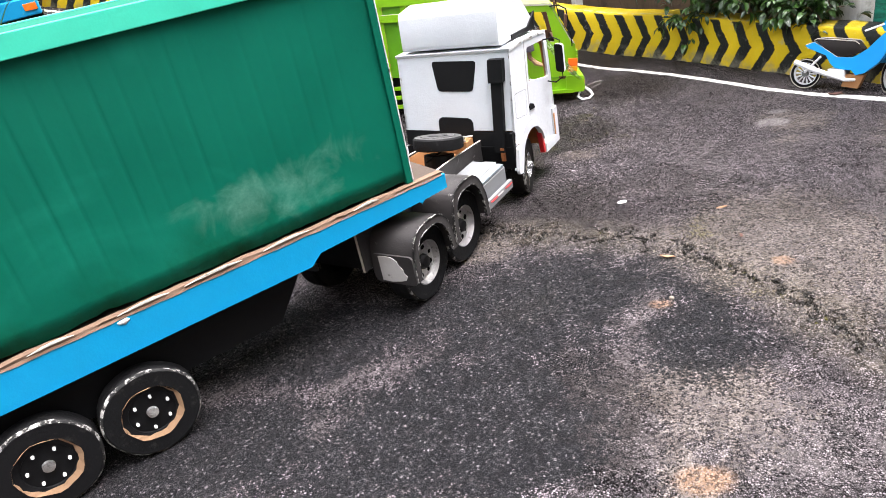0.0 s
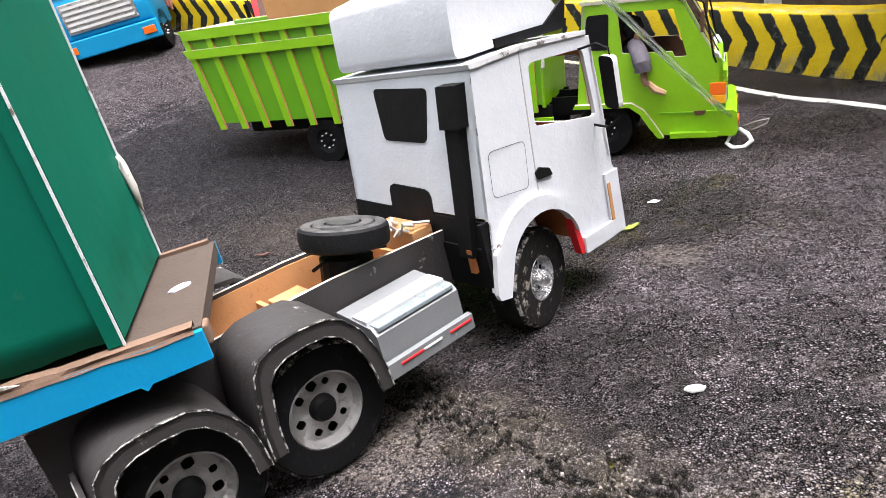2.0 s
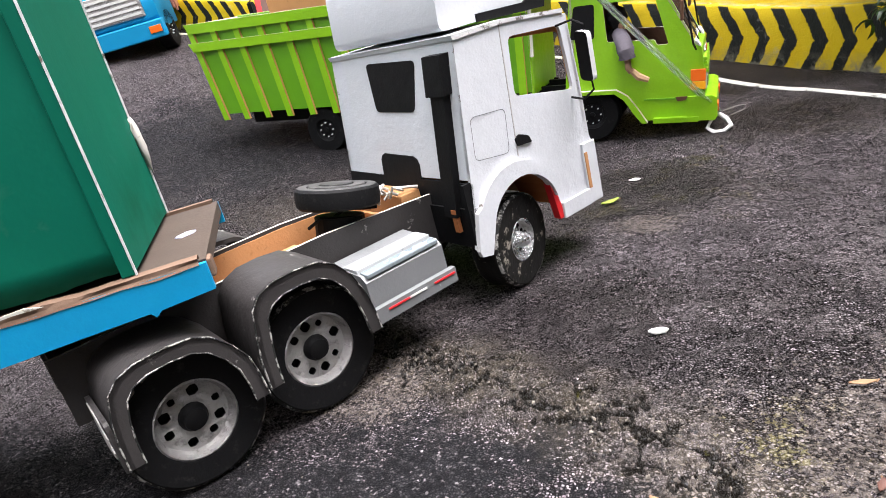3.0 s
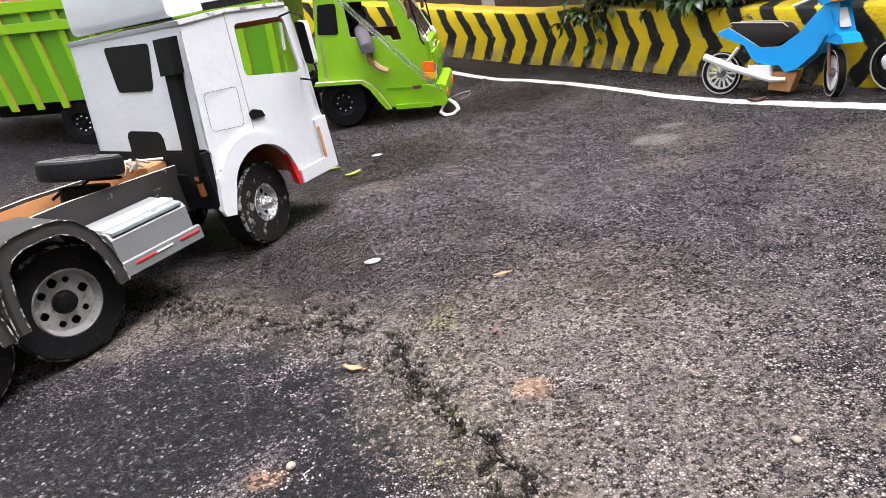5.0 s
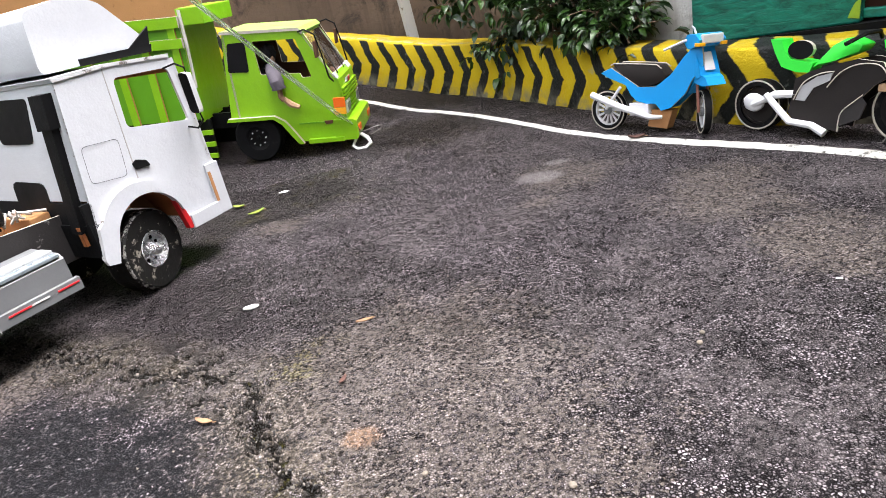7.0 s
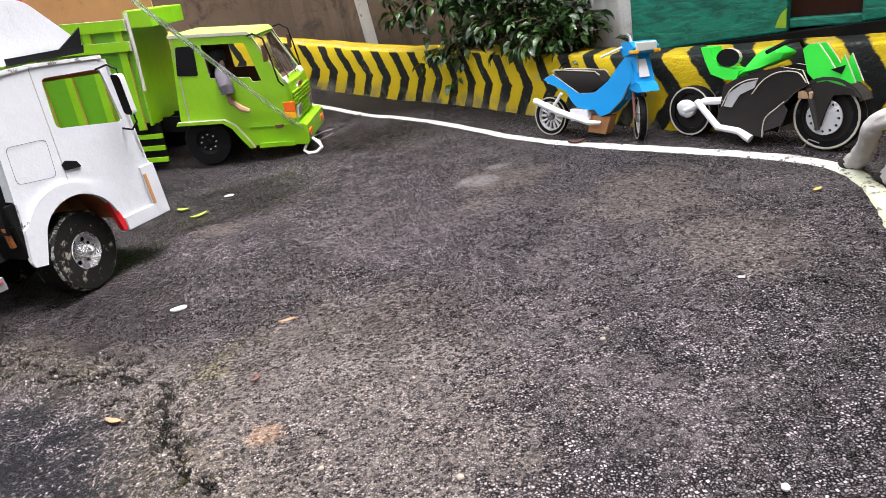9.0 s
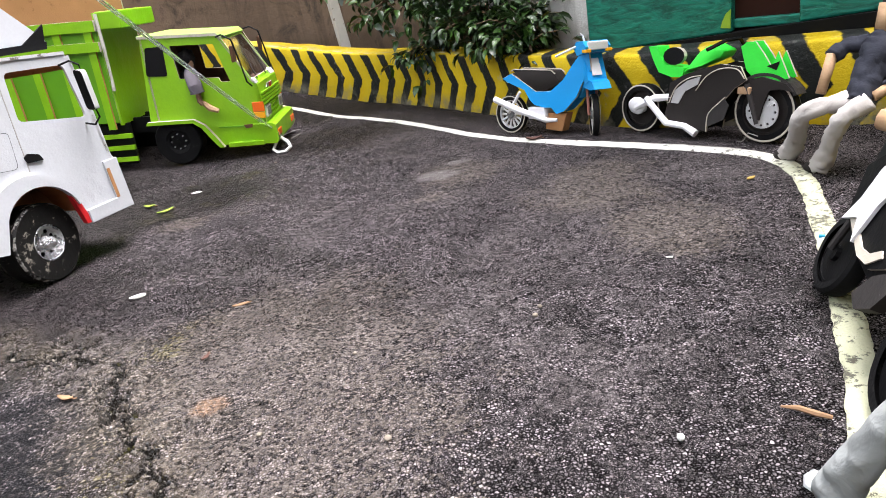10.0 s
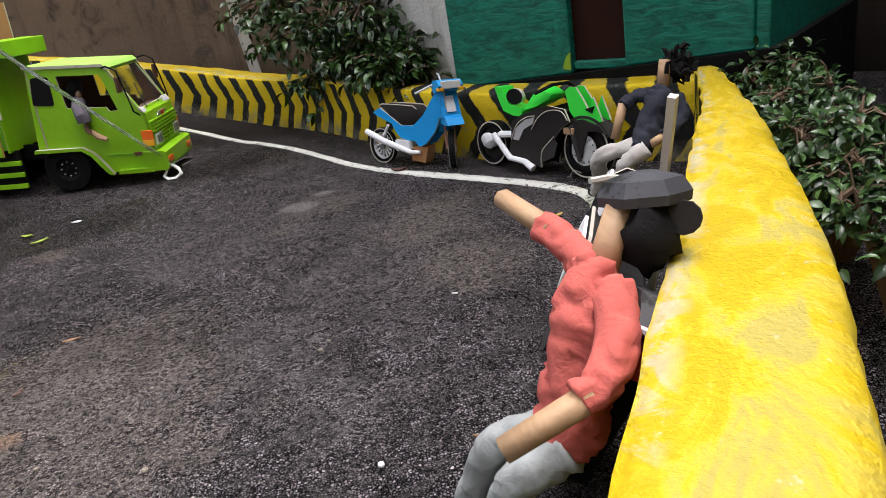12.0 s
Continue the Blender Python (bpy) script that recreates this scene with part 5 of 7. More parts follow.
                part(nm, bm, WORN_EDGE, fd, "chipped pale edge")
            if xc < -0.2:
                bm = bmesh.new()
                prism(bm, rounded([(y0 + 0.001, 0.034), (y1 - 0.003, 0.034), (y1 - 0.003, 0.062), (y0 + 0.001, 0.062)], 0.004), YZ, xc - 0.0362, xc - 0.034, 0, 1)
                part("mud_flap", bm, [GREY_CARD, GREY_CARD], fd)
                bm = bmesh.new()
                pts = [(y0 + a, b) for a, b in ((0.036, 0.0365), (0.026, 0.036), (0.016, 0.0375), (0.011, 0.039), (0.009, 0.043), (0.012, 0.046), (0.012, 0.0495), (0.016, 0.053), (0.017, 0.057), (0.022, 0.0605), (0.028, 0.061), (0.036, 0.0605))]
                prism(bm, pts, YZ, xc - 0.0368, xc - 0.0362)
                part("foil_patch", bm, PATCH, fd, "peeling pale patch")


tractor()


# ---- the container trailer ----
def trailer():
    t = thing("semi_trailer", pose(0.054, 0.642, 0.0, 0, 0, 37.0), "flatbed card trailer with sky-blue side beams", "model trailer")
    W, BACK = 0.128, -0.62
    bm = bmesh.new()
    box(bm, BACK, 0.030, 0.0025, W - 0.0025, 0.1055, 0.1125, 0, 0)
    part("deck", bm, DECK, t, "sooty bare card deck")
    for y0, y1 in ((-0.0005, 0.0025), (W - 0.0025, W + 0.0005)):
        bm = bmesh.new()
        prism(bm, [(BACK, 0.083), (-0.108, 0.0845), (-0.098, 0.0925), (0.0, 0.0965), (0.002, 0.094), (0.005, 0.0965), (0.030, 0.0985), (0.030, 0.1115), (BACK, 0.1105)], XZ, y0, y1)
        part("side_beam", bm, SKY_BLUE, t, "sky-blue painted side beam")
        bm = bmesh.new()
        n = 150
        s = 1 if y0 < 0.05 else -1
        yo = y0 if s > 0 else y1
        rows = []
        for i in range(n + 1):
            x = BACK + (0.027 - BACK) * i / n
            lo = 0.1107 + 0.0008 * noise.noise(Vector((x * 60, 0, 9)))
            hi = 0.1142 + 0.0012 * noise.noise(Vector((x * 35, 2, 1))) + 0.0007 * noise.noise(Vector((x * 140, 2, 1)))
            inn = 0.0006 + 0.0012 * noise.noise(Vector((x * 50, 5, 1)))
            rows.append([bm.verts.new(q) for q in ((x, yo - s * 0.0004, lo), (x, yo + s * inn, (lo + hi) / 2), (x, yo + s * (0.001 - inn), hi), (x, yo + s * 0.006, hi + 0.0003), (x, yo + s * 0.006, lo))])
        for a, b in zip(rows, rows[1:]):
            for k in range(5):
                bm.faces.new((a[k], b[k], b[(k + 1) % 5], a[(k + 1) % 5]))
        part("deck_edge", bm, TORN_BROWN, t, "torn brown corrugated deck edge")
        for i in range(9):
            bm = bmesh.new()
            x = -0.05 - 0.062 * i + 0.01 * math.sin(i * 5)
            ln = 0.012 + 0.010 * abs(math.sin(i * 2.3))
            prism(bm, [(x - ln, 0.1142), (x - ln * 0.3, 0.1160), (x + ln * 0.4, 0.1165), (x + ln, 0.1146), (x, 0.1148)], XZ, yo - s * 0.0010, yo - s * 0.0003)
            part("torn_flap", bm, POST_GREY, t, "peeling pale paper edge")
        bm = bmesh.new()
        blob(bm, (-0.245, yo - s * 0.0002, 0.1085), (0.004, 0.0007, 0.0018), 0, None, 10, 0.6)
        part("paint_chip", bm, LAMP_WHITE, t, "white paint chip")
    bm = bmesh.new()
    box(bm, 0.018, 0.032, 0.003, 0.012, 0.1030, 0.1120, 0.001)
    part("torn_corner", bm, TORN_BROWN, t, "torn brown card corner")
    # made wider and deeper than known, to block light under the trailer
    bm = bmesh.new()
    prism(bm, [(BACK, 0.040), (-0.14, 0.040), (-0.10, 0.092), (0.02, 0.092), (0.02, 0.1055), (BACK, 0.1055)], XZ, 0.020, W - 0.020)
    part("frame", bm, BLACK_CARD, t, "black underframe, deepened to keep light off the road below")
    bm = bmesh.new()
    blob(bm, (0.016, 0.060, 0.1126), (0.006, 0.004, 0.0008), 0, pose(0, 0, 0, 0, 0, 30), 10, 0.3)
    part("paint_spot", bm, painted("lavender_smear", (0.42, 0.42, 0.55)), t, "lavender paint smear")
    for x in (-0.254, -0.324, -0.394):
        bm = bmesh.new()
        rod(bm, (x, 0.012, 0.0345), (x, W - 0.012, 0.0345), 0.02, seg=16)
        box(bm, x - 0.012, x + 0.012, 0.03, W - 0.03, 0.036, 0.06)
        part("axle", bm, BROWN_CARD, t, "brown card axle drum")
        wheel(t, x, -0.003, 0.0345, 0.0345, 0.018, "black", -1, x * 500)
        wheel(t, x, W + 0.003, 0.0345, 0.0345, 0.018, "black", 1, x * 900)
    # the container on it is a thing of its own
    c = thing("container", pose(0.054, 0.642, 0.1145, 0, 0, 37.0), "green painted ribbed card container on the trailer deck", "container")
    y0, y1, x0, x1, h = 0.0045, W - 0.0045, -0.61, 0.0, 0.178
    for y, s in ((y0, 1), (y1, -1)):
        bm = bmesh.new()
        n, cols = 430, []
        for i in range(n + 1):
            x = x0 + (x1 - x0) * i / n
            ph = (x - x0) / 0.0165
            deep = max(0.0, noise.noise(Vector((int(ph) * 3.7, 0, 4))) + 0.35)
            dent = 0.0016 * max(0.0, 1 - abs((ph % 1) - 0.5) * 9) * deep
            col = []
            for k in range(13):
                z = h * k / 12
                edge = 1.0 if 0.25 < k / 12 + 0.25 * noise.noise(Vector((int(ph) * 1.3, 3, 0))) < 0.86 and -0.59 < x < -0.02 else 0.0
                bulge = 0.0016 * noise.noise(Vector((x * 14, z * 14, y * 30)))
                ragged = 0.0028 * noise.noise(Vector((x * 26, 0, 1))) + 0.001 * noise.noise(Vector((x * 110, 0, 1))) if k == 0 else 0.0
                col.append(bm.verts.new((x, y + s * (dent * edge + bulge + 0.0012), z + ragged + (0.002 if k == 0 else 0))))
            cols.append(col)
        for a, b in zip(cols, cols[1:]):
            for k in range(12):
                bm.faces.new((a[k], b[k], b[k + 1], a[k + 1])).smooth = True
        ex = bmesh.ops.extrude_face_region(bm, geom=list(bm.faces))
        bmesh.ops.translate(bm, verts=[v for v in ex["geom"] if isinstance(v, bmesh.types.BMVert)], vec=(0, s * 0.002, 0))
        part("side_wall", bm, GREEN_BOX, c, "ribbed green side with pale scuffs")
    for x, s in ((x0, 1), (x1, -1)):
        bm = bmesh.new()
        box(bm, min(x, x + s * 0.0025), max(x, x + s * 0.0025), y0 + 0.004, y1 - 0.004, 0.001, h)
        part("end_wall", bm, GREEN_BOX, c)
    bm = bmesh.new()
    box(bm, x0 - 0.001, x1 + 0.001, y0 - 0.001, y1 + 0.001, h, h + 0.003)
    part("roof", bm, GREEN_BOX, c)
    for y in (y0 - 0.0032, y1 - 0.0003):
        bm = bmesh.new()
        box(bm, x0 - 0.002, x1 + 0.002, y, y + 0.0035, h - 0.010, h + 0.004, 0.0006)
        part("top_rail", bm, GREEN_LIP, c, "pale green top rail")
    for x in (x0, x1):
        for y in (y0, y1):
            bm = bmesh.new()
            sx, sy = (1 if x == x0 else -1), (1 if y == y0 else -1)
            box(bm, min(x, x + sx * 0.006), max(x, x + sx * 0.006), min(y - sy * 0.001, y + sy * 0.004), max(y - sy * 0.001, y + sy * 0.004), 0.0, h, 0.0006)
            part("corner_post", bm, [GREEN_BOX], c)
            bm = bmesh.new()
            box(bm, min(x - sx * 0.0009, x), max(x - sx * 0.0009, x), min(y - sy * 0.0013, y - sy * 0.0003), max(y - sy * 0.0013, y - sy * 0.0003), 0.0, h)
            part("torn_edge", bm, EDGE_WHITE, c, "torn card edge")
    bm = bmesh.new()
    blob(bm, (x1 + 0.0015, 0.1215, 0.044), (0.0022, 0.0034, 0.015), 0, pose(0, 0, 0, 8, 0, 0), 14, 0.6)
    part("peeling_paper", bm, POST_GREY, c, "peeling pale paper")


trailer()

# ---- the lime green dump truck ----
CHIP_PINK = painted("pink_brown_paint", (0.30, 0.12, 0.09), 0.5, 0.3)
SCREEN_DARK = painted("dark_brown_inside", (0.085, 0.034, 0.022), 0.6, 0.3)
FLESH = painted("doll_tan_paint", (0.20, 0.105, 0.062), 0.6, 0.2)
HAIR = painted("doll_black_yarn", (0.008, 0.0075, 0.008), 0.8, 0.3, None, 0.7, 0.8, spec=0.12)
GREY_CLOTH = cloth("grey_cloth", (0.085, 0.075, 0.090))


def dump_truck():
    t = thing("dump_truck", pose(0.157, 1.188, 0.006, 0.0, 6.0, -1.5), "lime green card dump truck with ribbed high-sided bed", "model truck")
    R, L, TH = -0.002, 0.106, 0.0025
    side = [(-0.018, 0.157), (0.075, 0.1555), (0.0795, 0.152), (0.1075, 0.099), (0.1125, 0.094), (0.1165, 0.066), (0.1165, 0.0225), (0.060, 0.0215), (0.050, 0.028), (0.042, 0.043), (0.030, 0.053), (-0.028, 0.055)]
    window = rounded([(0.0165, 0.1470), (0.0690, 0.1455), (0.0815, 0.100), (0.070, 0.100), (0.068, 0.1055), (0.020, 0.1075)], 0.0015)
    for y, s in ((R, 1), (L, -1)):
        bm = bmesh.new()
        plate(bm, side, [window], XZ, y, y + s * TH, 0, 1, 2)
        cs = part("cab_side", bm, [LIME, RAW_EDGE, DARK_CARD], t, "lime card cab side with cut-out window")
        bm = bmesh.new()
        prism(bm, rounded([(-0.0135, 0.147), (0.008, 0.147), (0.0065, 0.112), (-0.019, 0.1135)], 0.003), XZ, y - s * 0.0007, y + s * 0.0005)
        part("quarter_window", bm, BLACK_CARD, cs, "black quarter window")
        bm = bmesh.new()
        lip = [(-0.032, 0.0545), (0.026, 0.0535), (0.036, 0.046), (0.045, 0.032), (0.054, 0.020), (0.060, 0.020), (0.050, 0.036), (0.040, 0.050), (0.028, 0.0575), (-0.030, 0.0585)]
        prism(bm, lip, XZ, y - s * 0.0065, y, 0, 1)
        part("arch_lip", bm, [LIME, RAW_EDGE], cs)
        bm = bmesh.new()
        box(bm, 0.066, 0.111, min(y, y - s * 0.007), max(y, y - s * 0.007), 0.0195, 0.0245)
        part("side_step", bm, [LIME], cs)
        bm = bmesh.new()
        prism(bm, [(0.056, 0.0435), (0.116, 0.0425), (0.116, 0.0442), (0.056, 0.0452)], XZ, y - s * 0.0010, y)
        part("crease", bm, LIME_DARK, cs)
        bm = bmesh.new()
        prism(bm, [(0.088, 0.0455), (0.100, 0.0455), (0.098, 0.0415), (0.090, 0.041)], XZ, y - s * 0.0014, y)
        part("cut_hole", bm, DARK_CARD, cs)
        for z0, z1, mt, nm in ((0.0605, 0.0725, ORANGE, "indicator"), (0.052, 0.060, AMBER, "marker_lamp")):
            bm = bmesh.new()
            box(bm, 0.103, 0.1175, min(y, y - s * 0.002), max(y, y - s * 0.002), z0, z1, 0.0005)
            part(nm, bm, mt, cs, "orange corner lamp" if mt is ORANGE else "amber corner lamp")
        # mirror on a bent black arm
        bm = bmesh.new()
        yo = y - s * 0.016
        tube(bm, [(0.074, y, 0.153), (0.085, yo, 0.156), (0.096, yo, 0.150), (0.101, yo, 0.128), (0.106, yo, 0.100), (0.108, y - s * 0.004, 0.093)], 0.0011)
        ma = part("mirror_arm", bm, BLACK_CARD, cs)
        bm = bmesh.new()
        box(bm, 0.094, 0.097, yo - 0.007, yo + 0.007, 0.124, 0.143, 0.001)
        part("mirror", bm, DARK_CARD, cs)
    bm = bmesh.new()
    plate(bm, [(R, 0.055), (L, 0.055), (L, 0.157), (R, 0.157)], [], YZ, -0.018, -0.0155, 0, 1, 2)
    part("cab_back", bm, [LIME, RAW_EDGE, DARK_CARD], t)
    bm = bmesh.new()
    prism(bm, [(-0.020, 0.1575), (0.074, 0.1545), (0.0785, 0.1505), (0.080, 0.153), (0.075, 0.158), (-0.020, 0.161)], XZ, R - 0.0015, L + 0.0015, 0, 1)
    part("roof", bm, [RAW_EDGE, LIME_ROOF], t, "pale lime roof panel")
    bm = bmesh.new()
    box(bm, -0.016, 0.11, R + 0.003, L - 0.003, 0.054, 0.057)
    box(bm, -0.0155, -0.014, R + 0.003, L - 0.003, 0.057, 0.155)
    box(bm, -0.010, 0.03, 0.02, 0.06, 0.057, 0.085, 0.002)
    box(bm, -0.010, 0.03, 0.064, 0.100, 0.057, 0.085, 0.002)
    box(bm, 0.085, 0.105, R + 0.004, L - 0.004, 0.085, 0.096)
    part("cab_inside", bm, SCREEN_DARK, t, "dark brown card cab inside")
    # windscreen
    scr = lambda p, q, d: (0.1095 - (q - 0.097) * 0.585 + d, p, q)
    bm = bmesh.new()
    plate(bm, [(R, 0.0965), (L, 0.0965), (L, 0.152), (R, 0.152)], [[(R + 0.005, 0.1005), (L - 0.005, 0.1005), (L - 0.005, 0.149), (R + 0.005, 0.149)]], scr, 0.0, -0.002, 0, 1, 0)
    ws = part("windscreen_frame", bm, [LIME, RAW_EDGE], t)
    bm = bmesh.new()
    plate(bm, [(R + 0.004, 0.0995), (L - 0.004, 0.0995), (L - 0.004, 0.150), (R + 0.004, 0.150)], [], scr, -0.0008, -0.0012, 0, 0, 0)
    gl = part("windscreen", bm, WINDOW_FILM, ws, "clear plastic windscreen")
    gl.visible_shadow = False
    for y0, y1, high in ((R - 0.001, R + 0.012, 0.0050), (L - 0.022, L + 0.001, 0.0065)):
        bm = bmesh.new()
        edge = [(y0 + (y1 - y0) * i / 9, 0.0985 + high * (0.55 + 0.45 * noise.noise(Vector((i * 1.7, y0 * 40, 3))))) for i in range(10)]
        prism(bm, [(y0, 0.0955)] + edge + [(y1, 0.0955)], lambda p, q, d: scr(p, q, d), 0.0004, 0.0022)
        part("torn_edge", bm, EDGE_WHITE, ws, "torn white paper edge under the windscreen")
    for y0 in (0.02, 0.068):
        bm = bmesh.new()
        rod(bm, scr(y0, 0.099, 0.0015), scr(y0 + 0.02, 0.128, 0.0015), 0.0007, seg=5)
        part("wiper", bm, BLACK_CARD, ws)
    # front panel, grille and lamps
    bm = bmesh.new()
    prism(bm, [(0.1095, 0.097), (0.1135, 0.094), (0.1165, 0.066), (0.1165, 0.045), (0.112, 0.045), (0.1105, 0.093)], XZ, R, L, 0)
    fp = part("front_panel", bm, LIME, t)
    bm = bmesh.new()
    for z in (0.0685, 0.0725, 0.0765, 0.0805):
        box(bm, 0.1155 - (z - 0.066) * 0.1, 0.1195 - (z - 0.066) * 0.1, R + 0.004, L - 0.004, z, z + 0.0025)
    part("grille_slats", bm, LIME, fp)
    bm = bmesh.new()
    box(bm, 0.1155, 0.1172, 0.030, 0.076, 0.050, 0.0665)
    part("grille_gap", bm, BLACK_CARD, fp)
    for z in (0.0505, 0.0555, 0.0605, 0.0648):
        bm = bmesh.new()
        box(bm, 0.1172, 0.1185, 0.029, 0.077, z, z + 0.0016)
        part("grille_bar", bm, LIME, fp)
    for y in (0.029, 0.0385, 0.048, 0.0575, 0.067, 0.0755):
        bm = bmesh.new()
        box(bm, 0.1174, 0.1190, y, y + 0.0016, 0.050, 0.0665)
        part("grille_bar", bm, LIME, fp)
    for y0 in (0.004, 0.078):
        bm = bmesh.new()
        box(bm, 0.1165, 0.1188, y0, y0 + 0.024, 0.051, 0.066, 0.0006)
        hl = part("headlight", bm, LAMP_WHITE, fp, "white framed twin headlight")
        for k in (0, 1):
            bm = bmesh.new()
            box(bm, 0.1188, 0.1194, y0 + 0.003 + k * 0.0105, y0 + 0.0105 + k * 0.0105, 0.0535, 0.0635)
            part("lens", bm, SILVER_CARD, hl)
    bm = bmesh.new()
    prism(bm, [(0.036, 0.0848), (0.040, 0.0892), (0.066, 0.0892), (0.070, 0.0848), (0.060, 0.0825), (0.046, 0.0825)], YZ, 0.1145, 0.1162)
    em = part("emblem", bm, FOIL, fp, "winged silver emblem")
    bm = bmesh.new()
    prism(bm, [(0.048, 0.0888), (0.058, 0.0888), (0.056, 0.0815), (0.050, 0.0815)], YZ, 0.1158, 0.1168)
    part("emblem_centre", bm, RED, em)
    bm = bmesh.new()
    prism(bm, [(0.100, 0.0205), (0.127, 0.0195), (0.1295, 0.024), (0.1285, 0.043), (0.124, 0.0455), (0.100, 0.0455)], XZ, R - 0.004, L + 0.004, 0, 1)
    bp = part("bumper", bm, [LIME, LIME], t, "lime bumper")
    for y0 in (R + 0.002, L - 0.020):
        bm = bmesh.new()
        box(bm, 0.128, 0.1305, y0, y0 + 0.018, 0.028, 0.036, 0.0006)
        part("bumper_lamp", bm, ORANGE, bp, "orange bumper lamp")
    # bed
    B0, B1, Z0, Z1 = -0.505, -0.065, 0.061, 0.182
    for y, s in ((-0.003, 1), (0.109, -1)):
        bm = bmesh.new()
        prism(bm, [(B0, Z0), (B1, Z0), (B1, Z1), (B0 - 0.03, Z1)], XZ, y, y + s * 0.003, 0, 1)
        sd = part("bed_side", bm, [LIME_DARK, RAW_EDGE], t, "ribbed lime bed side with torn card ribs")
        n = 12
        for i in range(n + 1):
            x = B1 - 0.010 - i * (B1 - 0.012 - B0) / n
            bm = bmesh.new()
            lean = (i / n) * 0.024
            prism(bm, [(x - 0.0045, Z0 - 0.008), (x + 0.0045, Z0 - 0.008), (x + 0.0045 - lean, Z1 - 0.006), (x - 0.0045 - lean, Z1 - 0.006)], XZ, y - s * 0.0035, y, 0, 1)
            part("rib", bm, [LIME, BROWN_CARD], sd)
        for z0, z1, d in ((0.1475, 0.1585, 0.0055), (0.1705, 0.183, 0.005)):
            bm = bmesh.new()
            prism(bm, [(B0 - 0.022, z0), (B1 + 0.001, z0), (B1 + 0.001, z1), (B0 - 0.028, z1)], XZ, y - s * d, y, 0, 1)
            part("rail", bm, [LIME, RAW_EDGE], sd)
    bm = bmesh.new()
    box(bm, B1 - 0.001, B1 + 0.002, -0.002, 0.108, Z0 - 0.004, 0.191)
    hb = part("headboard", bm, LIME, t, "lime headboard")
    bm = bmesh.new()
    box(bm, B1 + 0.002, B1 + 0.030, -0.001, 0.107, 0.172, 0.192, 0.001)
    part("visor", bm, LIME, hb, "lime visor beam over the cab")
    bm = bmesh.new()
    tube(bm, [(B1 + 0.003, -0.002, 0.19), (B1 + 0.004, -0.003, 0.15), (B1 + 0.003, -0.003, 0.10)], 0.0022, 6)
    part("taped_corner", bm, POST_GREY, hb, "pale glue and tape on the corner")
    bm = bmesh.new()
    prism(bm, [(B0, Z0), (B0 - 0.03, Z1), (B0 - 0.027, Z1), (B0 + 0.003, Z0)], XZ, 0.0, 0.106, 0, 1)
    part("tailgate", bm, [LIME, RAW_EDGE], t)
    bm = bmesh.new()
    box(bm, B0 + 0.002, B1, 0.0, 0.106, Z0, Z0 + 0.003)
    part("bed_floor", bm, DARK_CARD, t)
    bm = bmesh.new()
    prism(bm, [(B0 + 0.05, Z0 + 0.004), (B1 - 0.004, Z0 + 0.004), (B1 - 0.004, 0.236), (B0 + 0.035, 0.222)], XZ, 0.096, 0.099, 0, 1)
    bd = part("load_board", bm, [BROWN_CARD, RAW_EDGE], t, "bare brown card board standing in the bed")
    bm = bmesh.new()
    prism(bm, arc(-0.25, 0.197, 0.022, 0, 180, 10), XZ, 0.0954, 0.096)
    part("painted_disc", bm, RED, bd, "red painted half disc")
    # side bars, chassis, wheels
    for z in (0.0405, 0.0255, 0.0105):
        bm = bmesh.new()
        box(bm, -0.290, -0.055, -0.003, 0.001, z, z + 0.0055)
        part("side_bar", bm, LIME, t, "lime side guard bar")
    bm = bmesh.new()
    box(bm, -0.285, -0.058, 0.004, 0.010, 0.006, 0.058)
    box(bm, -0.285, -0.058, 0.096, 0.102, 0.006, 0.058)
    part("guard_backing", bm, BLACK_CARD, t)
    for y0 in (0.030, 0.070):
        bm = bmesh.new()
        box(bm, B0 + 0.02, 0.10, y0, y0 + 0.005, 0.040, 0.060)
        part("chassis_rail", bm, BLACK_CARD, t)
    for x in (0.0, -0.35):
        bm = bmesh.new()
        rod(bm, (x, 0.012, 0.030), (x, 0.094, 0.030), 0.006)
        box(bm, x - 0.01, x + 0.01, 0.030, 0.075, 0.028, 0.045)
        part("axle", bm, DARK_CARD, t)
        wheel(t, x, 0.0, 0.030, 0.030, 0.022, "dark", -1, 10)
        wheel(t, x, 0.104, 0.030, 0.030, 0.022, "dark", 1, 40)
    # the driver doll leans out of the window
    bm = bmesh.new()
    blob(bm, (0.029, 0.013, 0.130), (0.011, 0.010, 0.011), 1, None, 12, 0.25)
    blob(bm, (0.034, 0.0085, 0.122), (0.0035, 0.004, 0.009), 0, None, 10, 0.2)
    blob(bm, (0.026, 0.020, 0.098), (0.014, 0.016, 0.022), 1, None, 10, 0.1)
    tube(bm, [(0.031, 0.010, 0.113), (0.036, -0.004, 0.108), (0.040, -0.010, 0.098), (0.041, -0.010, 0.090)], [0.008, 0.0085, 0.009, 0.009], 10, 2)
    tube(bm, [(0.041, -0.009, 0.092), (0.042, -0.010, 0.080), (0.045, -0.010, 0.076)], 0.0035, 7, 0)
    tube(bm, [(0.044, -0.008, 0.078), (0.052, -0.008, 0.070), (0.062, -0.008, 0.066)], [0.003, 0.0042, 0.0028], 7, 3)
    d = mesh_object("doll", bm, [FLESH, HAIR, GREY_CLOTH, WOOD], True)
    d.matrix_world = t.matrix_world @ pose(0, 0, 0.0)
    tagged(d, "small driver doll with dark hair and grey sleeve", "doll")
    # the plastic pull strip, hooked under the bumper
    hook = t.matrix_world @ Vector((0.130, 0.004, 0.026))
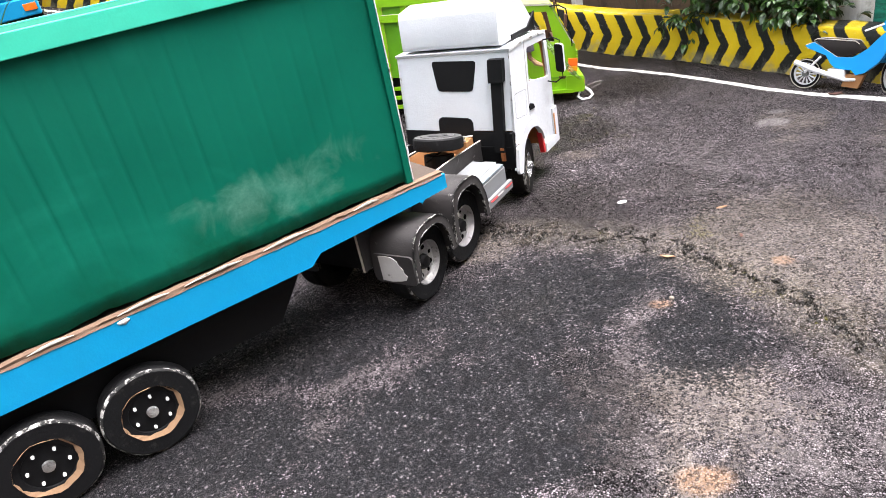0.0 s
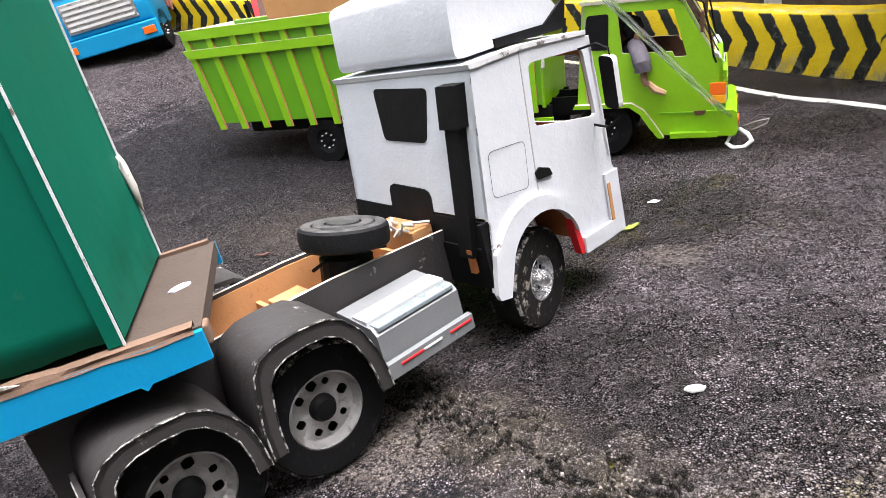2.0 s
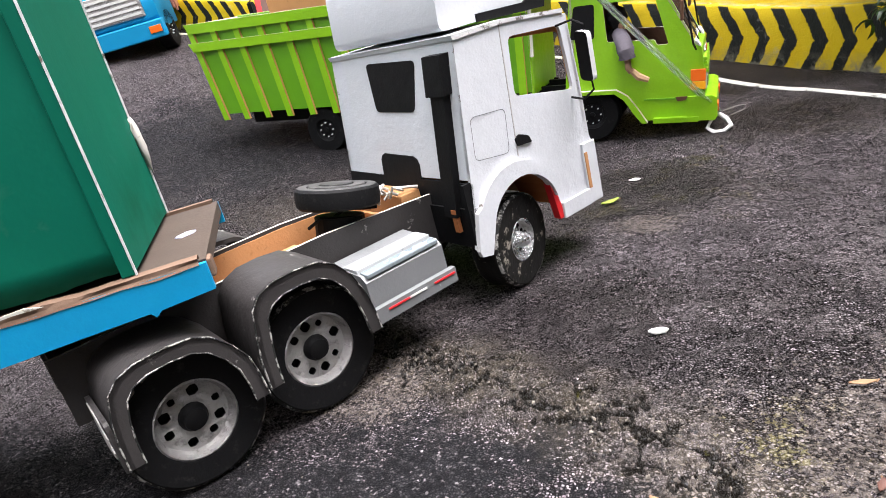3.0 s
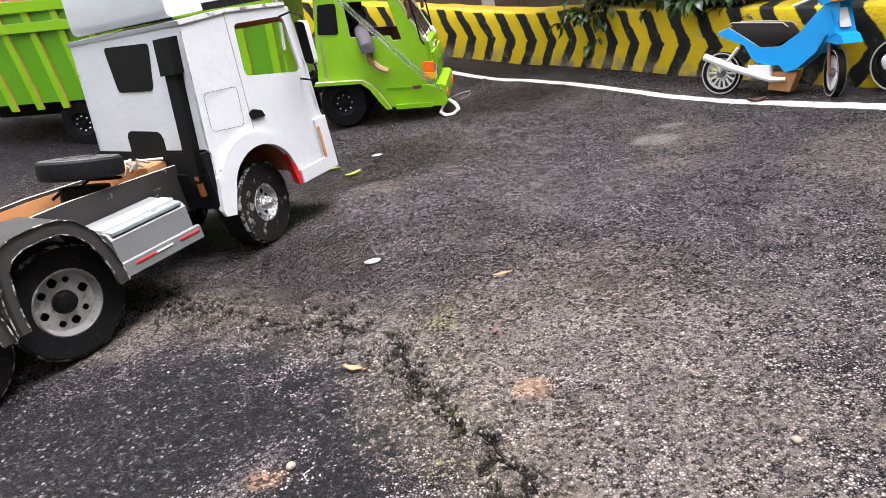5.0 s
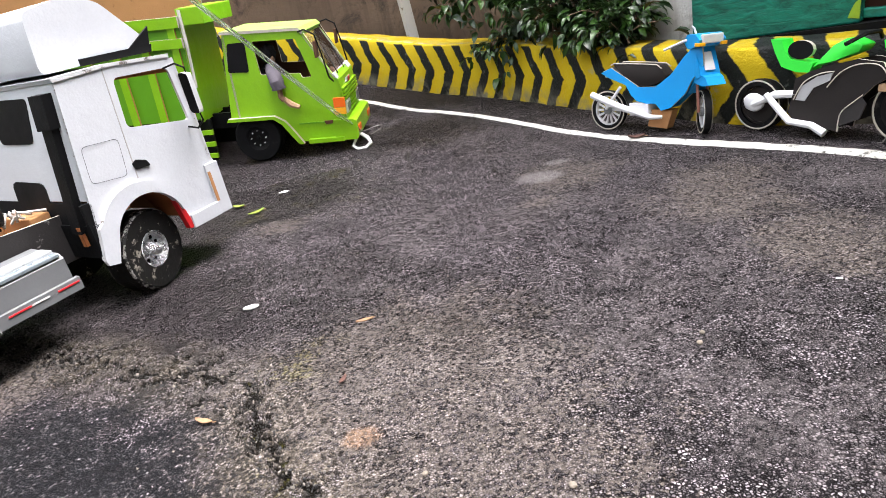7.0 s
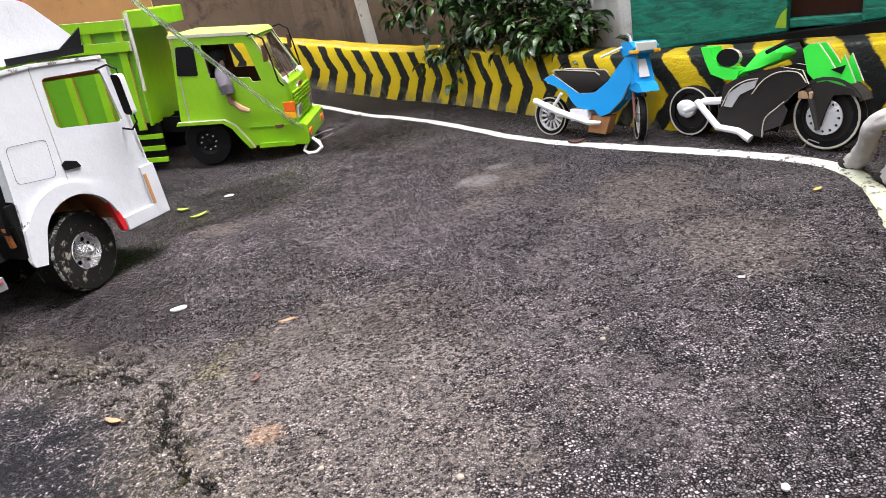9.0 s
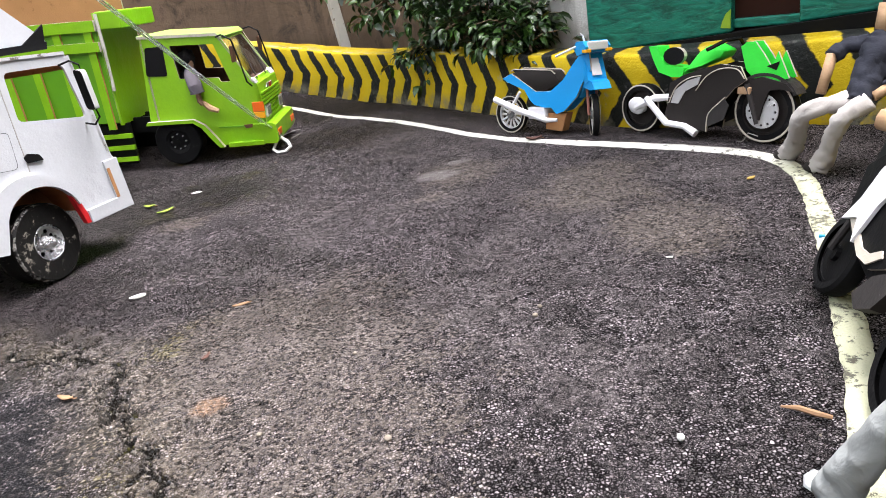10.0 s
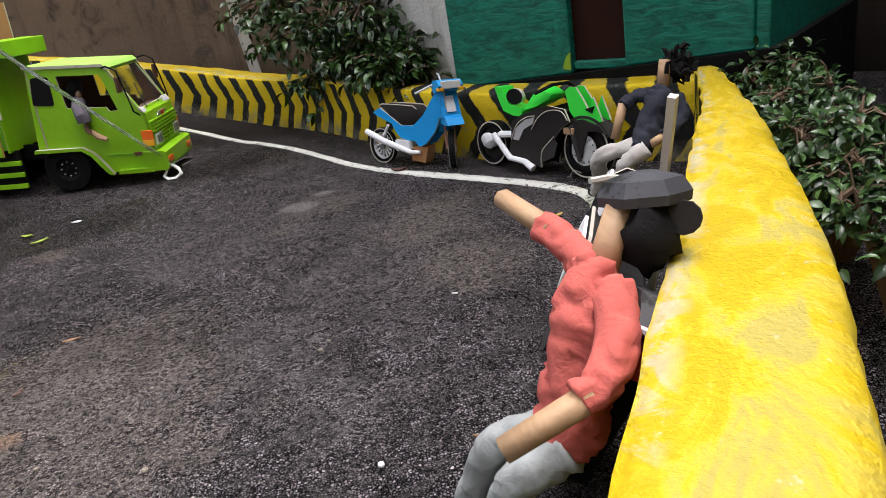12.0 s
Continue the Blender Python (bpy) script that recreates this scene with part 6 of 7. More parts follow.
    far = hook + Vector((-0.306, -0.214, 0.495))
    s = thing("pull_strip", Matrix.Translation(hook), "long milky plastic strip hooked on the truck bumper", "plastic strip")
    v = far - hook
    across = v.cross(Vector((0.45, 0.45, 0.75))).normalized()
    nrm = across.cross(v).normalized()
    bm = bmesh.new()
    rows = []
    for i in range(13):
        c = v * (i / 12) + Vector((0, 0, -0.012 * math.sin(math.pi * i / 12)))
        rows.append([bm.verts.new(c + across * a + nrm * b) for a, b in ((-0.0058, 0.0014), (-0.005, -0.0008), (0.0, -0.0016), (0.005, -0.0008), (0.0058, 0.0014), (0.004, 0.0004), (0.0, -0.0002), (-0.004, 0.0004))])
    for a, b in zip(rows, rows[1:]):
        for k in range(8):
            bm.faces.new((a[k], a[(k + 1) % 8], b[(k + 1) % 8], b[k]))
    bm.faces.new(rows[0])
    bm.faces.new(rows[-1])
    part("strip", bm, STRIP_PLASTIC, s)
    bm = bmesh.new()
    tube(bm, [(0.0, 0.0, -0.002), (0.008, -0.004, -0.008), (0.011, -0.009, -0.014), (0.004, -0.013, -0.018), (-0.006, -0.012, -0.018), (-0.012, -0.007, -0.014), (-0.008, -0.002, -0.008), (0.0, 0.001, 0.0)], [0.002, 0.0024, 0.0024, 0.0022, 0.0022, 0.002, 0.0018, 0.0016], 6)
    part("loop", bm, LAMP_WHITE, s, "curled white plastic loop")
    bm = bmesh.new()
    tube(bm, [(0.004, 0.0, 0.0), (0.018, -0.004, 0.004), (0.028, -0.002, 0.004), (0.026, 0.004, -0.002), (0.012, 0.002, -0.006)], 0.0005, 5)
    part("wire_loop", bm, WIRE, s)


dump_truck()


# ---- trucks waiting further up the road ----
def far_truck(at, heading, k, colour, bed, label, grille):
    z = ground_z(*at)
    t = thing("truck", pose(at[0], at[1], z - 0.002, 2, 5, heading) @ Matrix.Scale(k, 4), label, "model truck")
    bm = bmesh.new()
    prism(bm, [(-0.10, 0.035), (-0.02, 0.035), (0.0, 0.05), (0.0, 0.075), (-0.008, 0.105), (-0.03, 0.16), (-0.10, 0.163)], XZ, -0.07, 0.07)
    bmesh.ops.bevel(bm, geom=list(bm.edges), offset=0.003, segments=2, affect="EDGES", profile=0.5)
    cab = part("cab", bm, colour, t, "", True)
    bm = bmesh.new()
    prism(bm, [(-0.060, 0.108), (0.060, 0.108), (0.056, 0.152), (-0.056, 0.152)], lambda p, q, d: (-0.0075 - (q - 0.105) * 0.4 + d, p, q), -0.001, 0.0022)
    part("windscreen", bm, SCREEN_DARK, cab, "dark windscreen")
    for y in (-0.0715, 0.0695):
        bm = bmesh.new()
        prism(bm, [(-0.085, 0.112), (-0.03, 0.112), (-0.045, 0.150), (-0.085, 0.152)], XZ, y, y + 0.002)
        part("side_window", bm, SCREEN_DARK, cab)
    bm = bmesh.new()
    box(bm, -0.006, 0.003, -0.052, 0.052, 0.056, 0.098, 0.001)
    gr = part("grille", bm, BLACK_CARD if grille else FOIL, cab)
    for i in range(5):
        for y0 in ((-0.048, -0.024, 0.0, 0.024) if grille else (-0.048,)):
            bm = bmesh.new()
            z0 = 0.060 + i * 0.0075
            box(bm, 0.003, 0.0045, y0, y0 + (0.020 if grille else 0.096), z0, z0 + 0.0035)
            part("grille_bar", bm, CHIP_PINK if grille else LAMP_WHITE, gr)
    bm = bmesh.new()
    box(bm, -0.012, 0.007, -0.071, 0.071, 0.022, 0.048, 0.002)
    bp = part("bumper", bm, BLACK_CARD if grille else colour, t)
    for y0 in (-0.068, 0.050):
        bm = bmesh.new()
        box(bm, 0.0065, 0.009, y0, y0 + 0.018, 0.030, 0.040, 0.0005)
        part("bumper_lamp", bm, SILVER_CARD if grille else ORANGE, bp)
    for y0 in (-0.085, 0.077):
        bm = bmesh.new()
        box(bm, -0.022, -0.017, y0, y0 + 0.008, 0.11, 0.14, 0.001)
        rod(bm, (-0.02, y0 + 0.004, 0.14), (-0.025, 0.068 if y0 > 0 else -0.068, 0.15), 0.001, seg=5)
        part("mirror", bm, BLACK_CARD, cab)
    bm = bmesh.new()
    box(bm, -0.50, -0.105, -0.072, 0.072, 0.055, 0.165, 0.002)
    bd = part("bed", bm, bed, t)
    for i in range(10):
        for y in (-0.0745, 0.072):
            bm = bmesh.new()
            box(bm, -0.115 - i * 0.04, -0.108 - i * 0.04, y, y + 0.0025, 0.05, 0.165)
            part("rib", bm, bed, bd)
    for x in (-0.045, -0.40):
        for y, s in ((-0.070, -1), (0.070, 1)):
            wheel(t, x, y, 0.030, 0.030, 0.02, "dark", s)
    bm = bmesh.new()
    box(bm, -0.49, -0.02, -0.03, 0.03, 0.03, 0.055)
    part("chassis", bm, BLACK_CARD, t)


far_truck((-0.435, 1.60), -66, 0.98, RED, RED, "red card truck with a black slatted grille", True)
far_truck((-0.90, 1.615), -62, 1.45, SKY_BLUE, CHIP_PINK, "blue card truck with a brownish red bed", False)

# ---- motorbikes of card ----
BIKE_BLUE = painted("bike_blue_card", (0.002, 0.28, 0.68), 0.4, 0.1, (0.4, 0.55, 0.66), 0.76)
BIKE_GREEN = painted("bike_green_card", (0.035, 0.70, 0.05), 0.4, 0.1)
BIKE_BROWN = painted("bike_charcoal_card", (0.020, 0.0168, 0.016), 0.65, 0.2, (0.2, 0.19, 0.18), 0.74, spec=0.15)
CAP_GREY = painted("faded_cap_card", (0.050, 0.050, 0.057), 0.6, 0.35, (0.012, 0.012, 0.012), 0.54, spec=0.25)
DISC_GREY = painted("scuffed_disc_card", (0.40, 0.40, 0.41), 0.5, 0.2, (0.62, 0.62, 0.62), 0.58)
WHITE_CARD = painted("bike_white_card", (0.66, 0.66, 0.68), 0.5, 0.08)


def bike_wheel(parent, x, z, r, width, rim, spokes, m=None, disc=False, edges=True):
    m = (m or Matrix()) @ Matrix.Translation((x, -width / 2, z))
    bm = bmesh.new()
    lathe(bm, [(r * 0.74, 0.0003), (r * 0.9, 0.0), (r * 0.98, width * 0.15), (r, width * 0.5), (r * 0.98, width * 0.85), (r * 0.9, width), (r * 0.74, width)], 28, m, 0, False, 0.006)
    w = part("wheel", bm, RUBBER, parent, "", True)
    for y in (-0.0004, width + 0.0004) if edges else ():
        bm = bmesh.new()
        lathe(bm, [(r * 0.965, y), (r * 0.93, y - 0.0003 if y < 0 else y + 0.0003), (r * 0.90, y)], 28, m, 0, False)
        part("tyre_edge", bm, RAW_EDGE, w)
    bm = bmesh.new()
    lathe(bm, [(r * 0.76, width * 0.2), (r * 0.68, width * 0.15), (r * 0.68, width * 0.85), (r * 0.76, width * 0.8)], 28, m, 0, False)
    rm = part("rim", bm, rim, w)
    for i in range(spokes):
        a = 2 * math.pi * i / spokes
        bm = bmesh.new()
        rod(bm, m @ Vector((0, width / 2, 0)), m @ Vector((r * 0.72 * math.cos(a), width / 2, r * 0.72 * math.sin(a))), 0.0008, 0.0013, 5)
        part("spoke", bm, WHITE_CARD, rm)
    bm = bmesh.new()
    lathe(bm, [(r * 0.2, -0.001), (r * 0.2, width + 0.001)], 12, m)
    part("hub", bm, SILVER_CARD if spokes else WHITE_CARD if edges else BLACK_CARD, w)
    if disc:
        for y in (-0.003, width + 0.0015):
            bm = bmesh.new()
            holes = [[(r * 0.42 * math.cos(2 * math.pi * i / 12) + 0.0012 * math.cos(j * 1.05), r * 0.42 * math.sin(2 * math.pi * i / 12) + 0.0012 * math.sin(j * 1.05)) for j in range(6)][::-1] for i in range(12)]
            outer = [(r * 0.52 * math.cos(2 * math.pi * i / 24), r * 0.52 * math.sin(2 * math.pi * i / 24)) for i in range(24)]
            plate(bm, outer, holes, lambda p, q, d: tuple(m @ Vector((p, d, q))), y, y + 0.0012, 0, 0, 0)
            part("brake_disc", bm, DISC_GREY, w, "pale drilled brake disc")
    return w


def blue_bike():
    t = thing("motorbike", pose(0.569, 1.047, 0.0, -8, 0, -46.5), "small blue card moped with black seat and white exhaust", "model motorbike", "motorbikes by the wall")
    c = lambda pts: [((x - 130) * 0.000288 + (350 - y) * 0.00002, 0.020 + (350 - y) * 0.000268) for x, y in pts]
    bike_wheel(t, 0.0, 0.0195, 0.0205, 0.006, WHITE_CARD, 14)
    bike_wheel(t, 0.102, 0.0195, 0.0205, 0.006, WHITE_CARD, 14, Matrix.Translation((0.102, 0, 0)) @ pose(0, 0, 0, 0, 0, -52) @ Matrix.Translation((-0.102, 0, 0)))

    def steer(bm):
        """Turn a front part with the handlebar."""
        bmesh.ops.rotate(bm, cent=(0.100, 0, 0), matrix=pose(0, 0, 0, 0, 0, -30).to_3x3(), verts=bm.verts)
        return bm

    body = c([(112, 210), (150, 192), (205, 225), (262, 262), (325, 262), (375, 222), (415, 165), (440, 135), (470, 112), (483, 190), (450, 240), (432, 285), (385, 335), (352, 346), (330, 322), (298, 322), (258, 312), (236, 292), (212, 255), (140, 226)])
    for y, s in ((-0.010, 1), (0.010, -1)):
        bm = bmesh.new()
        prism(bm, body, XZ, y, y + s * 0.0025, 0, 1)
        part("side_panel", bm, [BIKE_BLUE, RAW_EDGE], t, "blue card side panel")
    bm = bmesh.new()
    prism(bm, c([(135, 212), (262, 268), (330, 270), (380, 230), (440, 145), (420, 230), (345, 320), (260, 300), (220, 250)]), XZ, -0.0075, 0.0075)
    part("body_core", bm, BIKE_BROWN, t)
    bm = bmesh.new()
    prism(bm, c([(150, 178), (325, 188), (358, 225), (352, 240), (300, 262), (255, 258), (200, 222)]), XZ, -0.009, 0.009)
    bmesh.ops.bevel(bm, geom=list(bm.edges), offset=0.0012, segments=2, affect="EDGES", profile=0.5)
    st = part("seat", bm, BIKE_BROWN, t, "dark brown seat with torn pale edge", True)
    for y in (-0.0088, 0.0088):
        bm = bmesh.new()
        tube(bm, [(x, y, z + 0.0002) for x, z in c([(148, 184), (160, 177), (240, 181), (322, 187), (340, 200)])], 0.0006, 5)
        part("seat_edge", bm, RAW_EDGE, st, "torn pale card edge")
    bm = bmesh.new()
    a, b = c([(330, 190), (360, 236)])
    prism(bm, [(a[0] - 0.001, -0.008), (a[0] + 0.008, -0.008), (a[0] + 0.008, 0.008), (a[0] - 0.001, 0.008)], lambda p, q, d: (p, q, d), b[1] - 0.002, b[1] + 0.001)
    part("seat_lip", bm, BIKE_BROWN, st)
    bm = bmesh.new()
    prism(bm, c([(112, 205), (150, 190), (150, 215), (125, 228)]), XZ, -0.007, 0.007)
    part("tail_lamp", bm, LAMP_WHITE, t)
    bm = bmesh.new()
    a, b = c([(86, 288), (315, 368)])
    tube(bm, [(a[0], -0.014, a[1]), ((a[0] + b[0]) * 0.42, -0.014, (a[1] + b[1]) * 0.5), (b[0], -0.012, b[1]), (b[0] + 0.012, -0.010, b[1])], [0.0034, 0.0035, 0.0027, 0.0018], 9)
    part("exhaust", bm, WHITE_CARD, t, "white exhaust pipe")
    bm = bmesh.new()
    a, b = c([(130, 345), (190, 262)])
    rod(bm, (a[0], -0.006, a[1]), (b[0], -0.009, b[1]), 0.0016)
    part("shock", bm, WHITE_CARD, t)
    bm = bmesh.new()
    p = c([(235, 320), (305, 322), (310, 358), (240, 365)])
    prism(bm, p, XZ, -0.012, 0.010)
    part("engine", bm, WHITE_CARD, t)
    bm = bmesh.new()
    prism(bm, c([(305, 345), (385, 345), (370, 412), (300, 405)]), XZ, -0.006, 0.006)
    part("stand_block", bm, BROWN_CARD, t, "bare brown card block under the engine")
    bm = bmesh.new()
    q = [(0.097, 0.052), (0.103, 0.056), (0.116, 0.052), (0.121, 0.045), (0.113, 0.044), (0.100, 0.046), (0.090, 0.036)]
    prism(bm, q, XZ, -0.009, 0.009, 0, 1)
    part("front_mudguard", steer(bm), [BIKE_BLUE, BIKE_BLUE], t)
    bm = bmesh.new()
    prism(bm, [(0.094, 0.075), (0.101, 0.077), (0.111, 0.053), (0.105, 0.050), (0.096, 0.057)], XZ, -0.010, 0.010, 0, 1)
    ls = part("leg_shield", steer(bm), [BIKE_BLUE, BIKE_BLUE], t)
    bm = bmesh.new()
    prism(bm, [(-0.0042, 0.073), (0.0042, 0.073), (0.0050, 0.0575), (-0.0050, 0.0575)], lambda p, q, d: (0.1025 + (0.075 - q) * 0.42 + d, p, q), 0.0, 0.0012)
    part("front_sticker", steer(bm), WHITE_CARD, ls, "white front panel")
    bm = bmesh.new()
    for y in (-0.005, 0.005):
        rod(bm, (0.102, y, 0.0195), (0.097, y, 0.058), 0.0014)
    part("fork", steer(bm), CHIP_PINK, t)
    bm = bmesh.new()
    prism(bm, [(0.088, 0.083), (0.094, 0.089), (0.106, 0.089), (0.113, 0.084), (0.111, 0.079), (0.095, 0.076)], XZ, -0.013, 0.013, 0, 1)
    cw = part("headlamp_cowl", steer(bm), [BIKE_BLUE, BIKE_BLUE], t)
    bm = bmesh.new()
    box(bm, 0.1095, 0.1135, -0.0105, 0.0105, 0.0805, 0.0885, 0.001)
    part("headlamp", steer(bm), LAMP_WHITE, cw)
    for y in (-0.0138, 0.0078):
        bm = bmesh.new()
        box(bm, 0.106, 0.1142, y, y + 0.006, 0.0785, 0.0815, 0.0006)
        part("indicator", steer(bm), AMBER, cw)
    bm = bmesh.new()
    tube(bm, [(0.080, -0.028, 0.077), (0.092, -0.014, 0.084), (0.096, 0.0, 0.086), (0.092, 0.014, 0.084), (0.080, 0.028, 0.077)], 0.0013)
    part("handlebar", steer(bm), WHITE_CARD, t)
    bm = bmesh.new()
    tube(bm, [(0.095, -0.004, 0.086), (0.092, -0.005, 0.094), (0.091, -0.007, 0.096)], [0.0012, 0.0009, 0.0007], 6)
    part("mirror_stub", steer(bm), WHITE_CARD, t)
    return t


def smooth_curve(a, n=6):
    """Points along a rounded line through the given ones."""
    q = [a[0]] + list(a) + [a[-1]]
    out = []
    for i in range(1, len(q) - 2):
        for k in range(n):
            u = k / n
            out.append(tuple(0.5 * (2 * q[i][j] + (q[i + 1][j] - q[i - 1][j]) * u + (2 * q[i - 1][j] - 5 * q[i][j] + 4 * q[i + 1][j] - q[i + 2][j]) * u * u + (3 * q[i][j] - q[i - 1][j] - 3 * q[i + 1][j] + q[i + 2][j]) * u ** 3) for j in (0, 1)))
    return out + [tuple(a[-1])]


def green_bike():
    t = thing("motorbike", pose(0.682, 0.954, 0.0, -7, 0, -57.6), "green and charcoal card sports motorbike leaning by the wall", "model motorbike", "motorbikes by the wall")
    c = lambda pts: [((x - 705) * 0.000226, 0.023 + (330 - y) * 0.000228) for x, y in pts]
    bike_wheel(t, 0.0, 0.022, 0.0225, 0.012, BIKE_BROWN, 0)
    bike_wheel(t, 0.120, 0.0255, 0.026, 0.009, BIKE_BROWN, 0, None, True)
    for x, z, r in ((0.0, 0.022, 0.0225), (0.120, 0.0255, 0.026)):
        bm = bmesh.new()
        lathe(bm, [(0.0003, -0.0022), (r * 0.78, -0.0022), (r * 0.78, 0.0022), (0.0003, 0.0022)], 24, Matrix.Translation((x, 0, z)), 0, False)
        part("wheel_disc", bm, BIKE_BROWN, t, "dark brown card disc")
    for y, s in ((-0.013, 1), (0.013, -1)):
        bm = bmesh.new()
        prism(bm, c([(870, 225), (930, 195), (1010, 172), (1080, 155), (1160, 165), (1185, 210), (1140, 240), (1105, 280), (1045, 335), (1035, 402), (990, 392), (870, 372), (850, 345), (862, 300)]), XZ, y, y + s * 0.002, 0, 1)
        part("fairing", bm, [BIKE_BROWN, RAW_EDGE], t, "charcoal card fairing")
        bm = bmesh.new()
        prism(bm, c([(878, 300), (895, 252), (950, 215), (1005, 200), (995, 228), (940, 255), (912, 302)]), XZ, y - s * 0.0008, y)
        part("fairing_trim", bm, DISC_GREY, t, "pale grey fairing trim")
        bm = bmesh.new()
        prism(bm, c([(1035, 385), (1042, 330), (1105, 275), (1125, 300), (1110, 350)]), XZ, y - s * 0.0012, y)
        part("air_scoop", bm, GREY_CARD, t)
        bm = bmesh.new()
        prism(bm, c([(1140, 100), (1160, 84), (1192, 84), (1228, 128), (1258, 172), (1276, 118), (1320, 205), (1292, 212), (1278, 226), (1240, 220), (1192, 205), (1164, 178)]), XZ, y * 0.5, y * 0.5 + s * 0.002, 0, 1)
        cw = part("front_cowl", bm, [BIKE_GREEN, RAW_EDGE], t, "angular green front cowl")
        bm = bmesh.new()
        prism(bm, c([(1240, 165), (1285, 150), (1275, 178)]), XZ, y * 0.5 - s * 0.0008, y * 0.5)
        part("headlamp", bm, BLACK_CARD, cw)
        bm = bmesh.new()
        a, b = c([(1180, 225), (1225, 362)])
        rod(bm, (a[0], y * 0.75, a[1]), (b[0], y * 0.75, b[1]), 0.0026, 0.0016)
        part("fork", bm, GREY_CARD, t)
    bm = bmesh.new()
    prism(bm, c([(880, 230), (1010, 180), (1160, 175), (1100, 270), (1030, 390), (880, 365)]), XZ, -0.011, 0.011)
    part("body_core", bm, BLACK_CARD, t)
    bm = bmesh.new()
    hole = [c([(864 + 48 * math.cos(a), 128 + 33 * math.sin(a))])[0] for a in [2 * math.pi * i / 14 for i in range(14)]]
    plate(bm, c([(748, 90), (790, 92), (806, 130), (830, 160), (880, 166), (916, 172), (906, 206), (858, 206), (798, 188), (770, 140)]), [], XZ, -0.008, 0.008, 0, 0, 0)
    tl = part("tail", bm, [BIKE_GREEN, RAW_EDGE], t, "green tail unit")
    bm = bmesh.new()
    prism(bm, hole, XZ, -0.0072, -0.0030, 0, 1)
    part("tail_pad", bm, [BLACK_CARD, RAW_EDGE], tl, "black oval pad with pale rim")
    bm = bmesh.new()
    prism(bm, c([(915, 190), (985, 112), (1030, 88), (1085, 112), (1072, 135), (1000, 162)]), XZ, -0.010, 0.010, 0, 1)
    bmesh.ops.bevel(bm, geom=list(bm.edges), offset=0.0015, segments=2, affect="EDGES", profile=0.5)
    part("tank", bm, [BIKE_GREEN, BIKE_GREEN], t, "green tank", True)
    bm = bmesh.new()
    a = c([(700, 330), (790, 288), (880, 280), (910, 262)])
    tube(bm, [(p, -0.010, q) for p, q in a], [0.003, 0.0035, 0.003, 0.0025], 8)
    part("swing_arm", bm, WHITE_CARD, t, "white swing arm")
    bm = bmesh.new()
    a = c([(765, 285), (865, 378), (950, 385), (1000, 410)])
    tube(bm, [(p, -0.0155, q) for p, q in a], [0.0028, 0.003, 0.003, 0.0036], 8)
    part("lower_pipe", bm, WHITE_CARD, t, "white lower pipe")
    bm = bmesh.new()
    blob(bm, (c([(700, 322)])[0][0], -0.009, c([(700, 322)])[0][1]), (0.0105, 0.003, 0.008), 0, None, 12, 0.1)
    part("hub_cover", bm, WHITE_CARD, t)
    bm = bmesh.new()
    tube(bm, [(c([(1090, 95)])[0][0] - 0.006, -0.026, 0.075), (c([(1090, 90)])[0][0], -0.010, 0.081), (c([(1090, 90)])[0][0], 0.010, 0.081), (c([(1090, 95)])[0][0] - 0.006, 0.026, 0.075)], 0.0016)
    part("handlebar", bm, BLACK_CARD, t)
    bm = bmesh.new()
    outer = arc(0.120, 0.0255, 0.0300, 28, 128, 10)
    inner = arc(0.120, 0.0255, 0.0275, 28, 128, 10)
    prism(bm, outer + inner[::-1], XZ, -0.007, 0.007, 0, 1)
    part("front_mudguard", bm, [GREY_CARD, GREY_CARD], t)
    bm = bmesh.new()
    a = c([(1150, 235), (1190, 260)])
    box(bm, a[0][0], a[1][0] + 0.002, -0.012, 0.012, a[1][1], a[0][1], 0.0008)
    part("fork_clamp", bm, WOOD, t)
    # pale cut edges curve across the fairing
    for run in ([(872, 300), (905, 238), (960, 205), (1010, 196)], [(990, 250), (1030, 200), (1085, 172), (1150, 172), (1182, 205)], [(1040, 400), (1046, 335), (1090, 290), (1112, 270)]):
        bm = bmesh.new()
        a = c(run)
        tube(bm, [(p, -0.0145, q) for p, q in smooth_curve(a)], 0.0005, 5)
        part("cut_edge", bm, RAW_EDGE, t, "pale cut card edge")
    # the charcoal fork cover reaches down to the axle and back over the tyre
    for y in (-0.0098, 0.0078):
        bm = bmesh.new()
        prism(bm, c([(1165, 215), (1235, 200), (1320, 222), (1345, 248), (1300, 240), (1262, 246), (1242, 300), (1232, 348), (1222, 348), (1212, 290), (1190, 262)]), XZ, y, y + 0.002, 0, 1)
        part("fork_cover", bm, [BIKE_BROWN, BIKE_BROWN], t, "charcoal card fork cover")
    bm = bmesh.new()
    a = c([(1240, 402), (1205, 392), (1192, 420), (1188, 470), (1178, 500)])
    tube(bm, [(p, -0.012 - 0.001 * i, max(0.002, q)) for i, (p, q) in enumerate(a)], 0.0004, 5)
    part("brake_wire", bm, WIRE, t, "loose thin wire")
    return t


